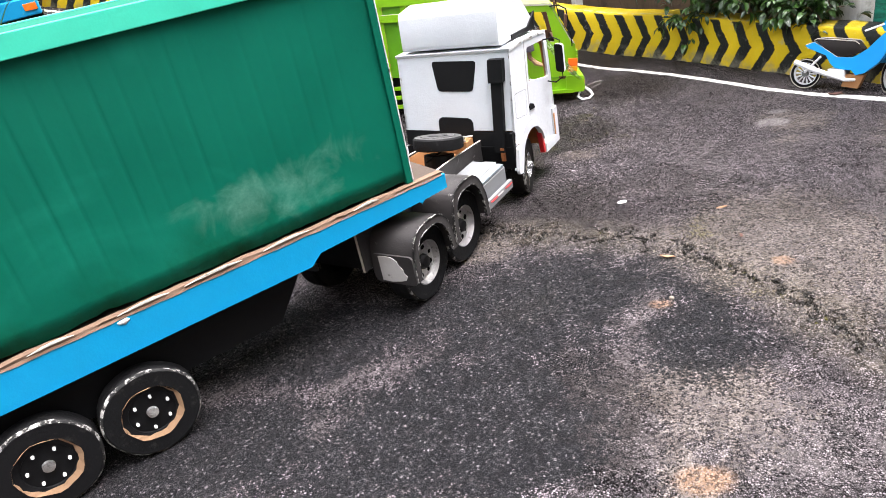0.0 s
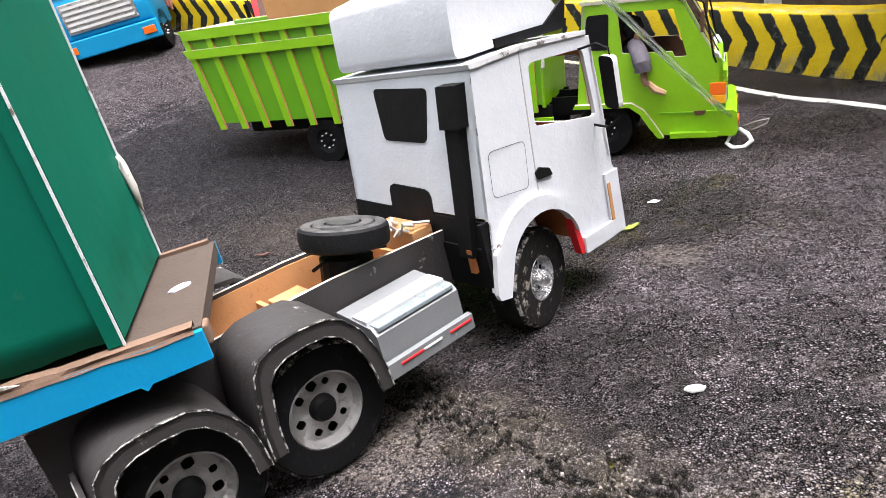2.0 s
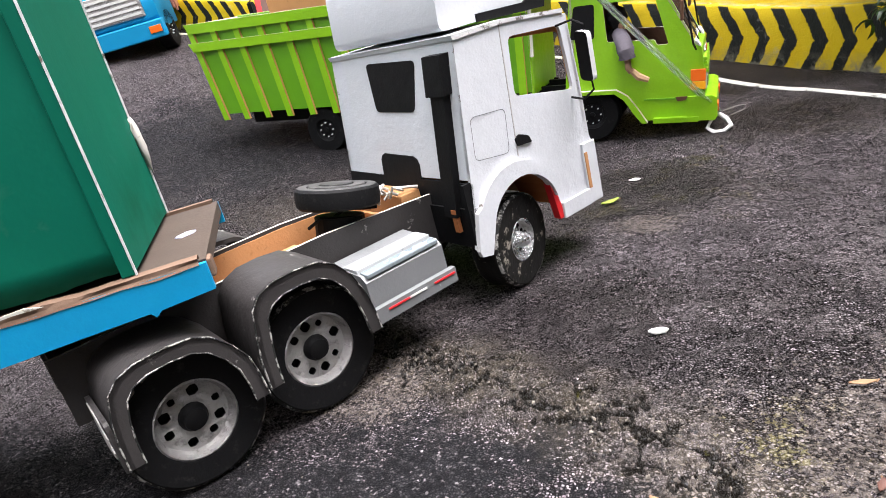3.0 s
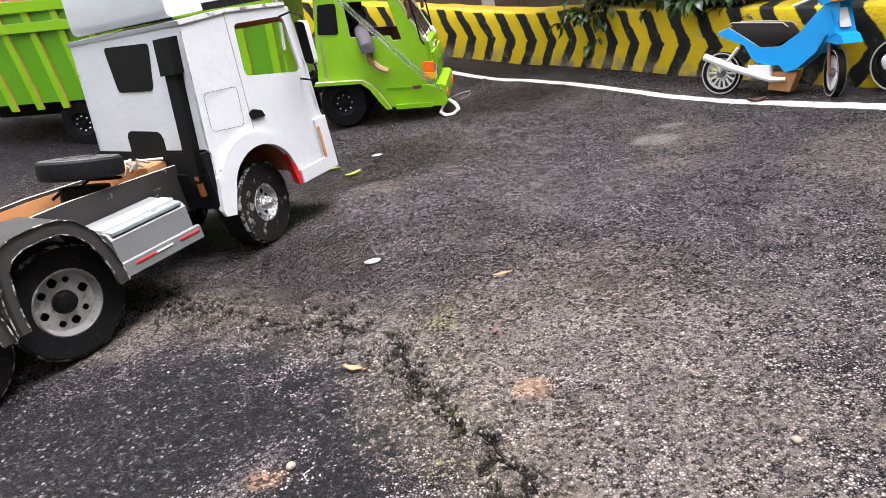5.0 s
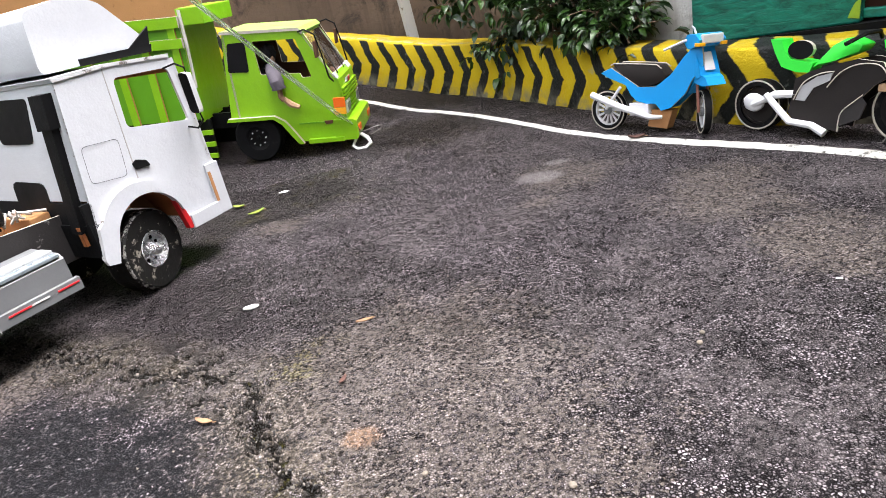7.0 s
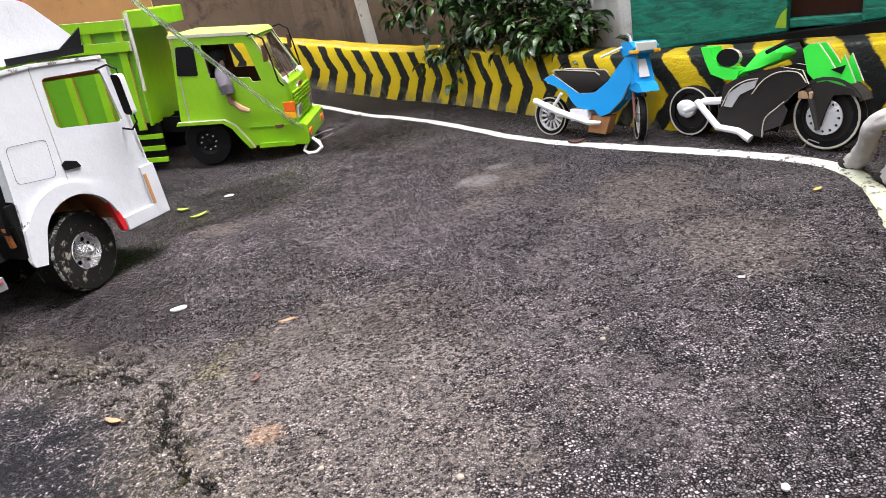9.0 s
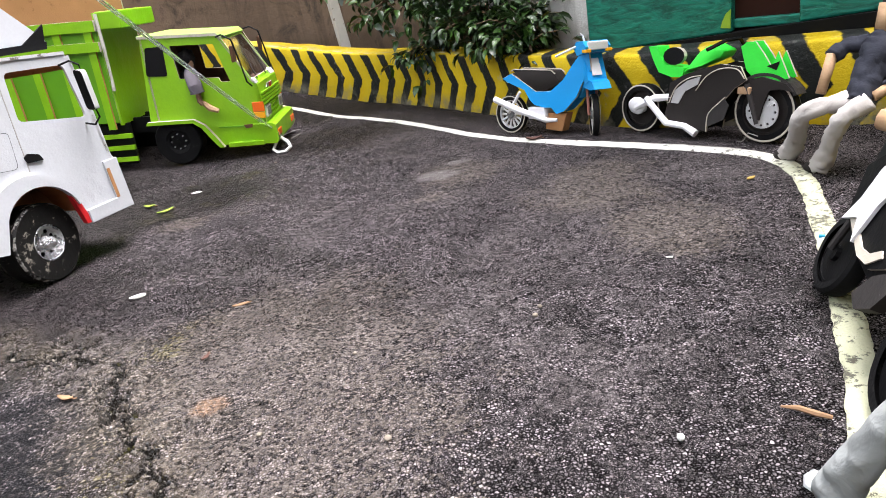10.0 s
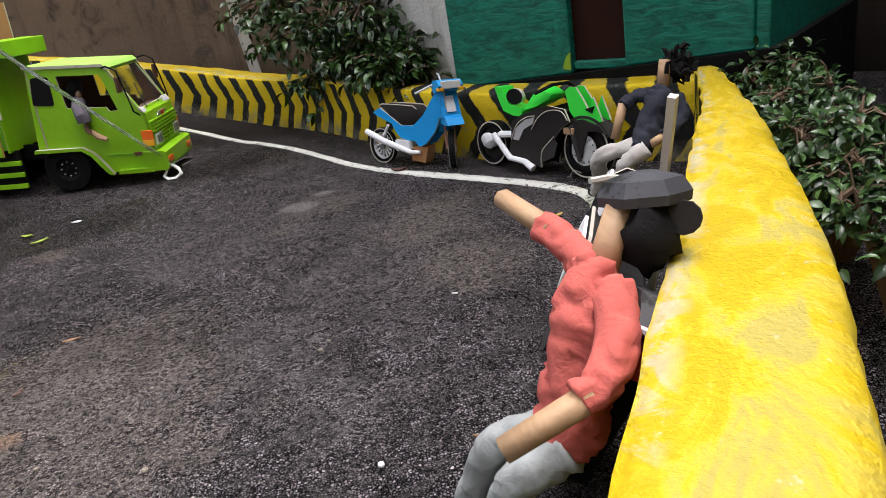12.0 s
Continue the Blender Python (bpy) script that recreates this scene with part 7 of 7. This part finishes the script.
def black_bike():
    """A black and white card sports bike leaning towards the striped wall, its tail towards the doll."""
    t = thing("motorbike", pose(0.6225, 0.524, 0.006, 26, 0, 71.0), "black and white card motorbike with torn pale edges", "model motorbike", "motorbikes by the wall")
    for x, wd, r in ((-0.004, 0.015, 0.0235), (0.096, 0.009, 0.020)):
        w = bike_wheel(t, x, r - 0.0055, r, wd, BLACK_CARD, 0, None, False, False)
        for s in (-1, 1):
            bm = bmesh.new()
            lathe(bm, [(r * 0.76, s * (wd / 2 - 0.002)), (0.0003, s * (wd / 2 - 0.001))], 24, Matrix.Translation((x, 0, r - 0.0055)), 0, False)
            part("wheel_disc", bm, BLACK_CARD, w)
    bm = bmesh.new()
    ring = [(0.0165 * (1 + 0.10 * math.sin(i * 2.1)), 0.0140 * (1 + 0.08 * math.sin(i * 3.3)), 2 * math.pi * i / 22) for i in range(22)]
    va = [bm.verts.new((-0.003 + ro * 0.8 * math.cos(a), 0.0090, 0.030 + ro * math.sin(a))) for ro, ri, a in ring]
    vb = [bm.verts.new((-0.003 + ri * 0.8 * math.cos(a), 0.0094, 0.030 + ri * math.sin(a))) for ro, ri, a in ring]
    vc = [bm.verts.new((-0.003 + ri * 0.8 * math.cos(a), 0.0080, 0.030 + ri * math.sin(a))) for ro, ri, a in ring]
    for i in range(22):
        j = (i + 1) % 22
        bm.faces.new((va[i], va[j], vb[j], vb[i]))
        bm.faces.new((vb[i], vb[j], vc[j], vc[i]))
    bm.faces.new(vc)
    for f in bm.faces:
        f.material_index = 1 if len(f.verts) > 4 else 0
    part("chain_guard", bm, [RAW_EDGE, BIKE_BROWN], t, "dark oval guard with torn pale rim")
    bm = bmesh.new()
    prism(bm, [(-0.045, 0.082), (-0.012, 0.070), (0.03, 0.072), (0.055, 0.082), (0.082, 0.084), (0.104, 0.070), (0.098, 0.040), (0.070, 0.026), (0.030, 0.022), (0.016, 0.036), (-0.010, 0.052)], XZ, -0.0095, 0.0095)
    bmesh.ops.bevel(bm, geom=list(bm.edges), offset=0.0015, segments=2, affect="EDGES", profile=0.5)
    part("body_core", bm, BLACK_CARD, t, "", True)
    for s in (1, -1):
        y = s * 0.0112
        bm = bmesh.new()
        prism(bm, [(0.034, 0.036), (0.048, 0.028), (0.070, 0.028), (0.092, 0.036), (0.100, 0.056), (0.084, 0.070), (0.056, 0.066), (0.040, 0.054)], XZ, y, y - s * 0.0018, 0, 1)
        part("fairing", bm, [BLACK_CARD, RAW_EDGE], t, "black fairing with pale edge")
        bm = bmesh.new()
        prism(bm, [(0.077, 0.067), (0.058, 0.064), (0.066, 0.049), (0.069, 0.030), (0.076, 0.039), (0.089, 0.033), (0.083, 0.046), (0.081, 0.060)], XZ, y + s * 0.0022, y + s * 0.0006, 0, 0)
        part("white_panel", bm, WHITE_CARD, t, "jagged white side panel")
        bm = bmesh.new()
        prism(bm, [(0.031, 0.040), (0.035, 0.052), (0.031, 0.063), (0.006, 0.070), (0.002, 0.058), (0.018, 0.055), (0.0215, 0.047), (0.026, 0.050)], XZ, y - s * 0.001, y - s * 0.0028, 0, 0)
        part("white_panel", bm, WHITE_CARD, t, "jagged white rear panel")
        bm = bmesh.new()
        prism(bm, [(0.086, 0.036), (0.060, 0.028), (0.050, 0.029), (0.042, 0.036), (0.045, 0.038), (0.052, 0.033), (0.060, 0.032), (0.085, 0.040)], XZ, y + s * 0.0010, y + s * 0.0002)
        part("fairing_lip", bm, RAW_EDGE, t, "torn pale fairing lip")
        bm = bmesh.new()
        prism(bm, [(0.042, 0.019), (0.036, 0.030), (0.028, 0.036), (0.018, 0.042), (0.012, 0.038), (0.020, 0.032), (0.024, 0.022), (0.034, 0.016)], XZ, y + s * 0.003, y - s * 0.002, 0, 1)
        part("foot_guard", bm, [GREY_CARD, BIKE_BROWN], t, "crumpled charcoal foot guard")
        bm = bmesh.new()
        prism(bm, [(0.052, 0.079), (0.084, 0.090), (0.093, 0.085), (0.078, 0.079), (0.070, 0.073), (0.060, 0.075)], XZ, s * 0.010, s * 0.0085, 0, 0)
        part("white_panel", bm, WHITE_CARD, t, "white card edge below the screen")
    bm = bmesh.new()
    prism(bm, [(-0.010, 0.090), (-0.006, 0.097), (0.006, 0.097), (0.010, 0.090), (0.006, 0.081), (-0.006, 0.081)], lambda p, q, d: (0.0745 - (q - 0.09) * 0.9 + d, p, q), 0.0, 0.0015, 0, 1)
    part("screen", bm, [GREY_CARD, RAW_EDGE], t, "grey card screen with pale edge")
    bm = bmesh.new()
    tube(bm, [(0.050, -0.024, 0.086), (0.064, -0.012, 0.092), (0.068, 0.0, 0.094), (0.064, 0.012, 0.092), (0.056, 0.020, 0.090)], 0.0014)
    part("handlebar", bm, POST_GREY, t)
    bm = bmesh.new()
    box(bm, 0.044, 0.058, -0.005, 0.005, 0.076, 0.0835, 0.001)
    part("tank", bm, RED, t, "dull red card below the screen")
    bm = bmesh.new()
    prism(bm, [(-0.058, 0.093), (-0.046, 0.097), (-0.032, 0.092), (-0.014, 0.074), (-0.030, 0.080), (-0.046, 0.090)], XZ, -0.005, 0.006, 0, 1)
    tl = part("tail", bm, [GREY_CARD, CAP_GREY], t, "raised grey tail with white edge")
    bm = bmesh.new()
    tube(bm, [(-0.058, -0.005, 0.092), (-0.059, 0.0005, 0.0915), (-0.058, 0.006, 0.092), (-0.046, 0.0064, 0.0895), (-0.032, 0.0064, 0.081)], 0.0011, 5)
    part("tail_rim", bm, WHITE_CARD, tl, "white torn rim")
    bm = bmesh.new()
    box(bm, -0.050, -0.030, -0.005, 0.005, 0.070, 0.082, 0.001)
    part("tail_lamp", bm, RED, tl, "dull red tail lamp")
    bm = bmesh.new()
    prism(bm, [(-0.034, 0.012), (-0.014, 0.012), (-0.004, 0.060), (-0.040, 0.072)], XZ, -0.010, -0.002, 0, 0)
    part("rear_guard", bm, BLACK_CARD, t, "black rear guard")
    for y in (-0.007, 0.007):
        bm = bmesh.new()
        rod(bm, (0.096, y, 0.016), (0.086, y, 0.078), 0.0018)
        part("fork", bm, GREY_CARD, t)


blue_bike()
green_bike()
black_bike()

# a flat grey stick standing up against the striped wall
stick = thing("stick", Matrix(), "flat grey stick leaning on the striped wall", "stick")
bm = bmesh.new()
a, b = Vector((0.697, 0.606, 0.0)), Vector((0.697, 0.566, 0.126))
rod(bm, a, b, 0.0022, 0.0026, 4)
part("shaft", bm, POST_GREY, stick)

# ---- dolls ----
SALMON = cloth("salmon_cloth", (0.43, 0.095, 0.078))
PALE_JEANS = cloth("pale_grey_cloth", (0.24, 0.252, 0.25))
CREAM_CLOTH = cloth("cream_cloth", (0.40, 0.375, 0.355))
NAVY_CLOTH = cloth("navy_cloth", (0.018, 0.020, 0.030))
LACE = cloth("white_lace", (0.66, 0.67, 0.68))


def limb(bm, pts, rs, mat, seg=22):
    """A loose cloth sleeve, shirt or trouser leg: bent smoothly, with creases gathered at the bends and a ragged hem."""
    P = [Vector(p) for p in pts]
    fine, rad = [], []
    for i in range(len(P) - 1):
        a, b = P[i], P[i + 1]
        ta = (b - P[i - 1]) * 0.5 if i else b - a
        tb = (P[i + 2] - a) * 0.5 if i + 2 < len(P) else b - a
        for k in range(10):
            u = k / 10
            fine.append(a * (2 * u ** 3 - 3 * u ** 2 + 1) + ta * (u ** 3 - 2 * u ** 2 + u) + b * (3 * u ** 2 - 2 * u ** 3) + tb * (u ** 3 - u ** 2))
            rad.append(rs[i] * (1 - u) + rs[i + 1] * u)
    fine.append(P[-1])
    rad.append(rs[-1])
    first, old = len(bm.faces), len(bm.verts)
    tube(bm, fine, rad, seg, mat)
    bm.verts.ensure_lookup_table()
    for q, v in enumerate(bm.verts[old:]):
        k = q // seg
        away = v.co - fine[k]
        bend = 1.0
        if 0 < k < len(fine) - 1:
            bend += 14.0 * (1.0 - (fine[k] - fine[k - 1]).normalized().dot((fine[k + 1] - fine[k]).normalized()))
        crease = noise.noise(Vector((v.co.x * 105, v.co.y * 105, v.co.z * 150)))
        fold = 0.14 * noise.noise(v.co * 70 + Vector((5, 2, 1))) - 0.24 * bend * max(0.0, 1.0 - abs(crease) * 4.5)
        v.co = fine[k] + away * (1.0 + max(-0.34, fold))
        if k == len(fine) - 1:
            v.co += Vector((0, 0, 0.0016 * noise.noise(v.co * 400)))
    bm.faces.ensure_lookup_table()
    for f in bm.faces[first:]:
        f.smooth = seg > 7


def stick_of_wood(bm, a, b, w, h, mat):
    """A split stick with uneven flat sides."""
    a, b = Vector(a), Vector(b)
    q = (b - a).to_track_quat("Y", "Z").to_matrix()
    sec = [(-1.0, -0.45), (-0.6, -0.9), (0.35, -1.0), (0.95, -0.45), (1.0, 0.3), (0.6, 0.9), (-0.5, 0.95), (-0.95, 0.4)]
    ends = [[bm.verts.new(c + q @ Vector((u * w * k, 0, v * h * k))) for u, v in sec] for c, k in ((a, 1.0), (b, 0.92))]
    fs = [bm.faces.new(ends[0][::-1]), bm.faces.new(ends[1])]
    fs += [bm.faces.new((ends[0][i], ends[0][(i + 1) % 8], ends[1][(i + 1) % 8], ends[1][i])) for i in range(8)]
    for f in fs:
        f.material_index = mat
        f.smooth = len(f.verts) == 4


def doll_in_red():
    bm = bmesh.new()
    # legs, shirt, arms of wood, head with cap
    limb(bm, [(0.614, 0.471, 0.052), (0.597, 0.480, 0.044), (0.587, 0.489, 0.022), (0.582, 0.494, 0.004)], [0.0080, 0.0072, 0.0062, 0.0070], 1)
    limb(bm, [(0.616, 0.462, 0.052), (0.600, 0.465, 0.042), (0.591, 0.472, 0.019), (0.587, 0.477, 0.003)], [0.0080, 0.0072, 0.0062, 0.0070], 1)
    limb(bm, [(0.616, 0.468, 0.050), (0.622, 0.470, 0.070), (0.629, 0.476, 0.090), (0.634, 0.482, 0.102)], [0.0118, 0.0116, 0.0112, 0.0066], 0, 30)
    limb(bm, [(0.633, 0.484, 0.096), (0.630, 0.496, 0.101), (0.625, 0.508, 0.105)], [0.0066, 0.0060, 0.0056], 0)
    limb(bm, [(0.635, 0.472, 0.097), (0.632, 0.459, 0.090), (0.624, 0.450, 0.083), (0.616, 0.448, 0.080)], [0.0066, 0.0062, 0.0060, 0.0058], 0)
    stick_of_wood(bm, (0.627, 0.503, 0.1045), (0.617, 0.534, 0.1085), 0.0038, 0.0036, 2)
    stick_of_wood(bm, (0.620, 0.447, 0.081), (0.594, 0.445, 0.071), 0.0038, 0.0036, 2)
    stick_of_wood(bm, (0.6355, 0.484, 0.095), (0.6455, 0.4905, 0.113), 0.0050, 0.0048, 2)
    blob(bm, (0.6535, 0.491, 0.107), (0.0105, 0.0105, 0.0140), 3, None, 14, 0.3)
    blob(bm, (0.6515, 0.483, 0.1040), (0.0090, 0.0065, 0.0105), 3, None, 12, 0.35)
    blob(bm, (0.6585, 0.498, 0.1050), (0.006, 0.008, 0.0115), 3, None, 12, 0.35)
    lathe(bm, [(0.0140, 0.0), (0.0145, 0.003), (0.0120, 0.0075), (0.005, 0.0095)], 7, Matrix.Translation((0.654, 0.493, 0.1125)) @ pose(0, 0, 0, 80, 8, 20), 4)
    lathe(bm, [(0.0050, 0.0), (0.0053, 0.001), (0.0050, 0.0025)], 12, Matrix.Translation((0.6605, 0.4800, 0.1105)) @ pose(0, 0, 0, -19, 0, -30), 6)
    blob(bm, (0.583, 0.497, 0.004), (0.006, 0.007, 0.003), 5, None, 10, 0.6)
    ob = mesh_object("doll", bm, [SALMON, PALE_JEANS, WOOD, HAIR, CAP_GREY, LACE, BIKE_BROWN])
    tagged(ob, "cloth doll in salmon shirt and pale trousers beside the wall", "doll", "dolls by the wall")


def doll_in_black():
    bm = bmesh.new()
    limb(bm, [(0.755, 0.757, 0.050), (0.731, 0.770, 0.042), (0.737, 0.790, 0.018), (0.738, 0.803, 0.004)], [0.0068, 0.0064, 0.0064, 0.0076], 1)
    limb(bm, [(0.757, 0.745, 0.050), (0.742, 0.748, 0.040), (0.741, 0.760, 0.016), (0.741, 0.767, 0.004)], [0.0068, 0.0064, 0.0064, 0.0076], 1)
    limb(bm, [(0.755, 0.752, 0.048), (0.766, 0.760, 0.062), (0.777, 0.768, 0.078), (0.782, 0.772, 0.084)], [0.0090, 0.0095, 0.0110, 0.006], 0, 26)
    limb(bm, [(0.776, 0.778, 0.079), (0.766, 0.784, 0.079), (0.755, 0.782, 0.074)], [0.0066, 0.0056, 0.0054], 0)
    limb(bm, [(0.786, 0.762, 0.078), (0.786, 0.752, 0.066), (0.770, 0.746, 0.056)], [0.0066, 0.0056, 0.0054], 0)
    stick_of_wood(bm, (0.755, 0.782, 0.076), (0.745, 0.777, 0.052), 0.0034, 0.0032, 2)
    stick_of_wood(bm, (0.772, 0.746, 0.057), (0.760, 0.746, 0.052), 0.0034, 0.0030, 2)
    stick_of_wood(bm, (0.7825, 0.774, 0.083), (0.786, 0.776, 0.1035), 0.0050, 0.0042, 2)
    rng = random.Random(17)
    for _ in range(46):
        c = Vector((0.794 + rng.gauss(0, 0.0045), 0.773 + rng.gauss(0, 0.005), 0.099 + rng.gauss(0, 0.0045)))
        d = Vector((rng.gauss(0.3, 1), rng.gauss(0, 1), rng.gauss(0.2, 1))).normalized()
        tube(bm, [c, c + d * 0.004 + Vector((0, 0, 0.002)), c + d * 0.008], [0.0019, 0.0016, 0.0005], 5, 3)
    blob(bm, (0.794, 0.773, 0.097), (0.0075, 0.008, 0.009), 3, None, 10, 0.4)
    blob(bm, (0.736, 0.806, 0.003), (0.006, 0.008, 0.004), 4)
    blob(bm, (0.738, 0.770, 0.003), (0.006, 0.008, 0.004), 4)
    ob = mesh_object("doll", bm, [NAVY_CLOTH, CREAM_CLOTH, WOOD, HAIR, BIKE_BROWN])
    tagged(ob, "cloth doll in dark shirt and cream trousers leaning on the wall", "doll", "dolls by the wall")


doll_in_red()
doll_in_black()


# ---- small things on the road ----
def road_z(x, y):
    return ground_z(x, y) + 0.0016 * noise.noise(Vector((x * 9, y * 9, 0)))


def fallen_leaf(x, y, turn, length, width, mat, label, curl=0.15, lift=0.0):
    length, width = length * 0.72, width * 0.7
    ob = thing("leaf", pose(x, y, road_z(x, y) + 0.0012 + lift, 0, 0, turn), label, "leaf")
    bm = bmesh.new()
    n, rows = 7, []
    for i in range(n + 1):
        t = i / n
        w = width * math.sin(math.pi * min(0.97, max(0.03, t))) ** 0.8 * (1 + 0.15 * math.sin(i * 2.1))
        z = curl * length * (t - 0.5) ** 2
        rows.append([bm.verts.new((length * (t - 0.5), k * w * 0.5, z + abs(k) * width * 0.22)) for k in (-1, 0, 1)])
    for a, b in zip(rows, rows[1:]):
        for k in (0, 1):
            bm.faces.new((a[k], a[k + 1], b[k + 1], b[k])).smooth = True
    ex = bmesh.ops.extrude_face_region(bm, geom=list(bm.faces))
    bmesh.ops.translate(bm, verts=[v for v in ex["geom"] if isinstance(v, bmesh.types.BMVert)], vec=(0, 0, 0.0005))
    part("blade", bm, mat, ob)
    bm = bmesh.new()
    tube(bm, [(length * 0.47, 0, curl * length * 0.2), (length * 0.62, 0.001, 0.001)], 0.0004, 4)
    part("stalk", bm, DRY_LEAF, ob)


RED_LEAF = painted("red_brown_leaf", (0.065, 0.022, 0.013), 0.7, 0.3)
YELLOW_LEAF = painted("yellow_leaf", (0.42, 0.28, 0.06), 0.7, 0.2)
GREEN_LEAF = painted("green_fallen_leaf", (0.22, 0.30, 0.03), 0.5, 0.25)
PAPER = painted("white_paper_scrap", (0.72, 0.72, 0.69), 0.7, 0.1)
PEBBLE = painted("pale_pebble", (0.17, 0.145, 0.115), 0.8, 0.25)
fallen_leaf(0.339, 0.727, 10, 0.015, 0.0045, DRY_LEAF, "dry tan leaf lying on the asphalt")
fallen_leaf(0.262, 0.647, -25, 0.017, 0.005, DRY_LEAF, "curled dry brown leaf on dark asphalt", 0.3)
fallen_leaf(0.334, 0.664, 70, 0.010, 0.004, RED_LEAF, "small brown leaf on the asphalt", 0.4)
fallen_leaf(0.582, 0.991, -15, 0.022, 0.012, RED_LEAF, "red-brown curled leaf on the white line", 0.5)
fallen_leaf(0.696, 0.774, 20, 0.010, 0.005, YELLOW_LEAF, "small yellow leaf on the asphalt", 0.2)
fallen_leaf(0.20, 0.988, 40, 0.024, 0.009, GREEN_LEAF, "fallen yellow-green leaf near the white cab", 0.3)
fallen_leaf(0.172, 1.02, -20, 0.020, 0.008, GREEN_LEAF, "fallen yellow-green leaf near the white cab", 0.3)
fallen_leaf(-0.148, 0.966, 10, 0.022, 0.007, RED_LEAF, "brown leaf on the road behind the truck", 0.3)


def scrap(x, y, pts, mat, name, label, category, high=0.0012):
    ob = thing(name, pose(x, y, road_z(x, y) + 0.0008), label, category)
    bm = bmesh.new()
    prism(bm, [(p * 0.65, q * 0.65) for p, q in pts], XY, 0.0, high)
    for v in bm.verts:
        v.co.z += 0.0012 * noise.noise(Vector((v.co.x * 200, v.co.y * 200, 1)))
    part("sheet", bm, mat, ob)


scrap(0.252, 0.775, [(-0.008, -0.003), (-0.002, -0.005), (0.006, -0.002), (0.008, 0.003), (0.002, 0.005), (-0.006, 0.003)], PAPER, "paper_scrap", "white paper scrap on the asphalt", "paper")
scrap(0.684, 0.670, [(-0.003, -0.001), (0.002, -0.002), (0.004, 0.001), (-0.001, 0.002)], SKY_BLUE, "paper_scrap", "tiny blue paper scrap by the line", "paper")
scrap(0.214, 1.047, [(-0.007, -0.004), (0.004, -0.006), (0.009, 0.001), (0.001, 0.006)], PAPER, "paper_scrap", "small pale paper scrap on the road", "paper", 0.0006)
scrap(0.601, 0.678, [(-0.003, -0.0008), (0.003, -0.001), (0.003, 0.001), (-0.002, 0.001)], PAPER, "paper_scrap", "tiny white paper scrap on the road", "paper", 0.0006)

twig = thing("twig", pose(0.597, 0.535, road_z(0.597, 0.535) + 0.0015, 0, 0, -38), "thin split wood twig on the asphalt", "twig")
bm = bmesh.new()
tube(bm, [(-0.008, 0.0, 0.0005), (-0.002, 0.0006, 0.0010), (0.004, -0.0004, 0.0008), (0.009, 0.0, 0.0003)], [0.0004, 0.0011, 0.0012, 0.0008], 6)
part("shaft", bm, DRY_LEAF, twig)

bead = thing("bead", pose(0.550, 0.533, road_z(0.55, 0.533) + 0.0022), "tiny white foam bead on the asphalt", "bead")
bm = bmesh.new()
blob(bm, (0, 0, 0), (0.0015, 0.0015, 0.0015), 0, None, 10, 0.08)
part("ball", bm, PAPER, bead)


def pebble(x, y, r, seed):
    ob = thing("pebble", pose(x, y, road_z(x, y) + r * 0.5, 0, 0, seed * 40), "small pale pebble lying on the asphalt", "pebble", "loose pebbles")
    bm = bmesh.new()
    bmesh.ops.create_icosphere(bm, subdivisions=2, radius=r)
    for v in bm.verts:
        v.co *= 1 + 0.3 * noise.noise(v.co * 400 + Vector((seed, 0, 0)))
        v.co.z *= 0.7
    part("stone", bm, PEBBLE, ob)


for i, (px, py, pr) in enumerate(((0.439, 0.566, 0.0028), (0.517, 0.646, 0.0026), (0.521, 0.654, 0.0022), (0.42, 0.64, 0.0018), (0.38, 0.585, 0.0022), (0.247, 0.583, 0.0035), (0.30, 0.555, 0.002), (0.29, 1.12, 0.0025))):
    pebble(px, py, pr * 0.62, i)


def crumbs():
    """Loose asphalt crumbs scattered along the crack and over the road."""
    rng = random.Random(21)
    bm = bmesh.new()
    for i in range(2600):
        if i < 1500:
            c = CRACK[rng.randrange(len(CRACK))]
            x, y = c.x + rng.gauss(0, 0.012), c.y + rng.gauss(0, 0.012)
        else:
            x, y = rng.uniform(-0.1, 0.72), rng.uniform(0.40, 1.35)
        r = rng.choice((0.0006, 0.0008, 0.0011, 0.0014) if i < 1500 else (0.0006, 0.0009, 0.0012)) * rng.uniform(0.7, 1.2)
        m = Matrix.Translation((x, y, road_z(x, y) + r * 0.3)) @ pose(0, 0, 0, rng.uniform(0, 360), rng.uniform(0, 360), rng.uniform(0, 360)) @ Matrix.Diagonal((1, rng.uniform(0.5, 1), rng.uniform(0.4, 0.8), 1))
        pts = [Vector((rng.gauss(0, 1), rng.gauss(0, 1), rng.gauss(0, 1))).normalized() * r for _ in range(2)]
        base = [(1, 0, 0), (-1, 0, 0), (0, 1, 0), (0, -1, 0), (0, 0, 1), (0, 0, -1)]
        vs = [bm.verts.new(m @ (Vector(b) * r * rng.uniform(0.6, 1.2))) for b in base]
        for q in ((0, 2, 4), (2, 1, 4), (1, 3, 4), (3, 0, 4), (2, 0, 5), (1, 2, 5), (3, 1, 5), (0, 3, 5)):
            bm.faces.new([vs[k] for k in q])
    n = Nodes("asphalt_crumb")
    rnd = n.node("ShaderNodeNewGeometry").outputs["Random Per Island"]
    m = n.done(n.ramp(rnd, (0.0, (0.010, 0.010, 0.011)), (0.45, (0.030, 0.027, 0.026)), (0.80, (0.10, 0.088, 0.075)), (1.0, (0.22, 0.195, 0.165))), 0.7)
    tagged(mesh_object("gravel", bm, m), "loose asphalt crumbs along the crack", "gravel", kind="stuff")


crumbs()
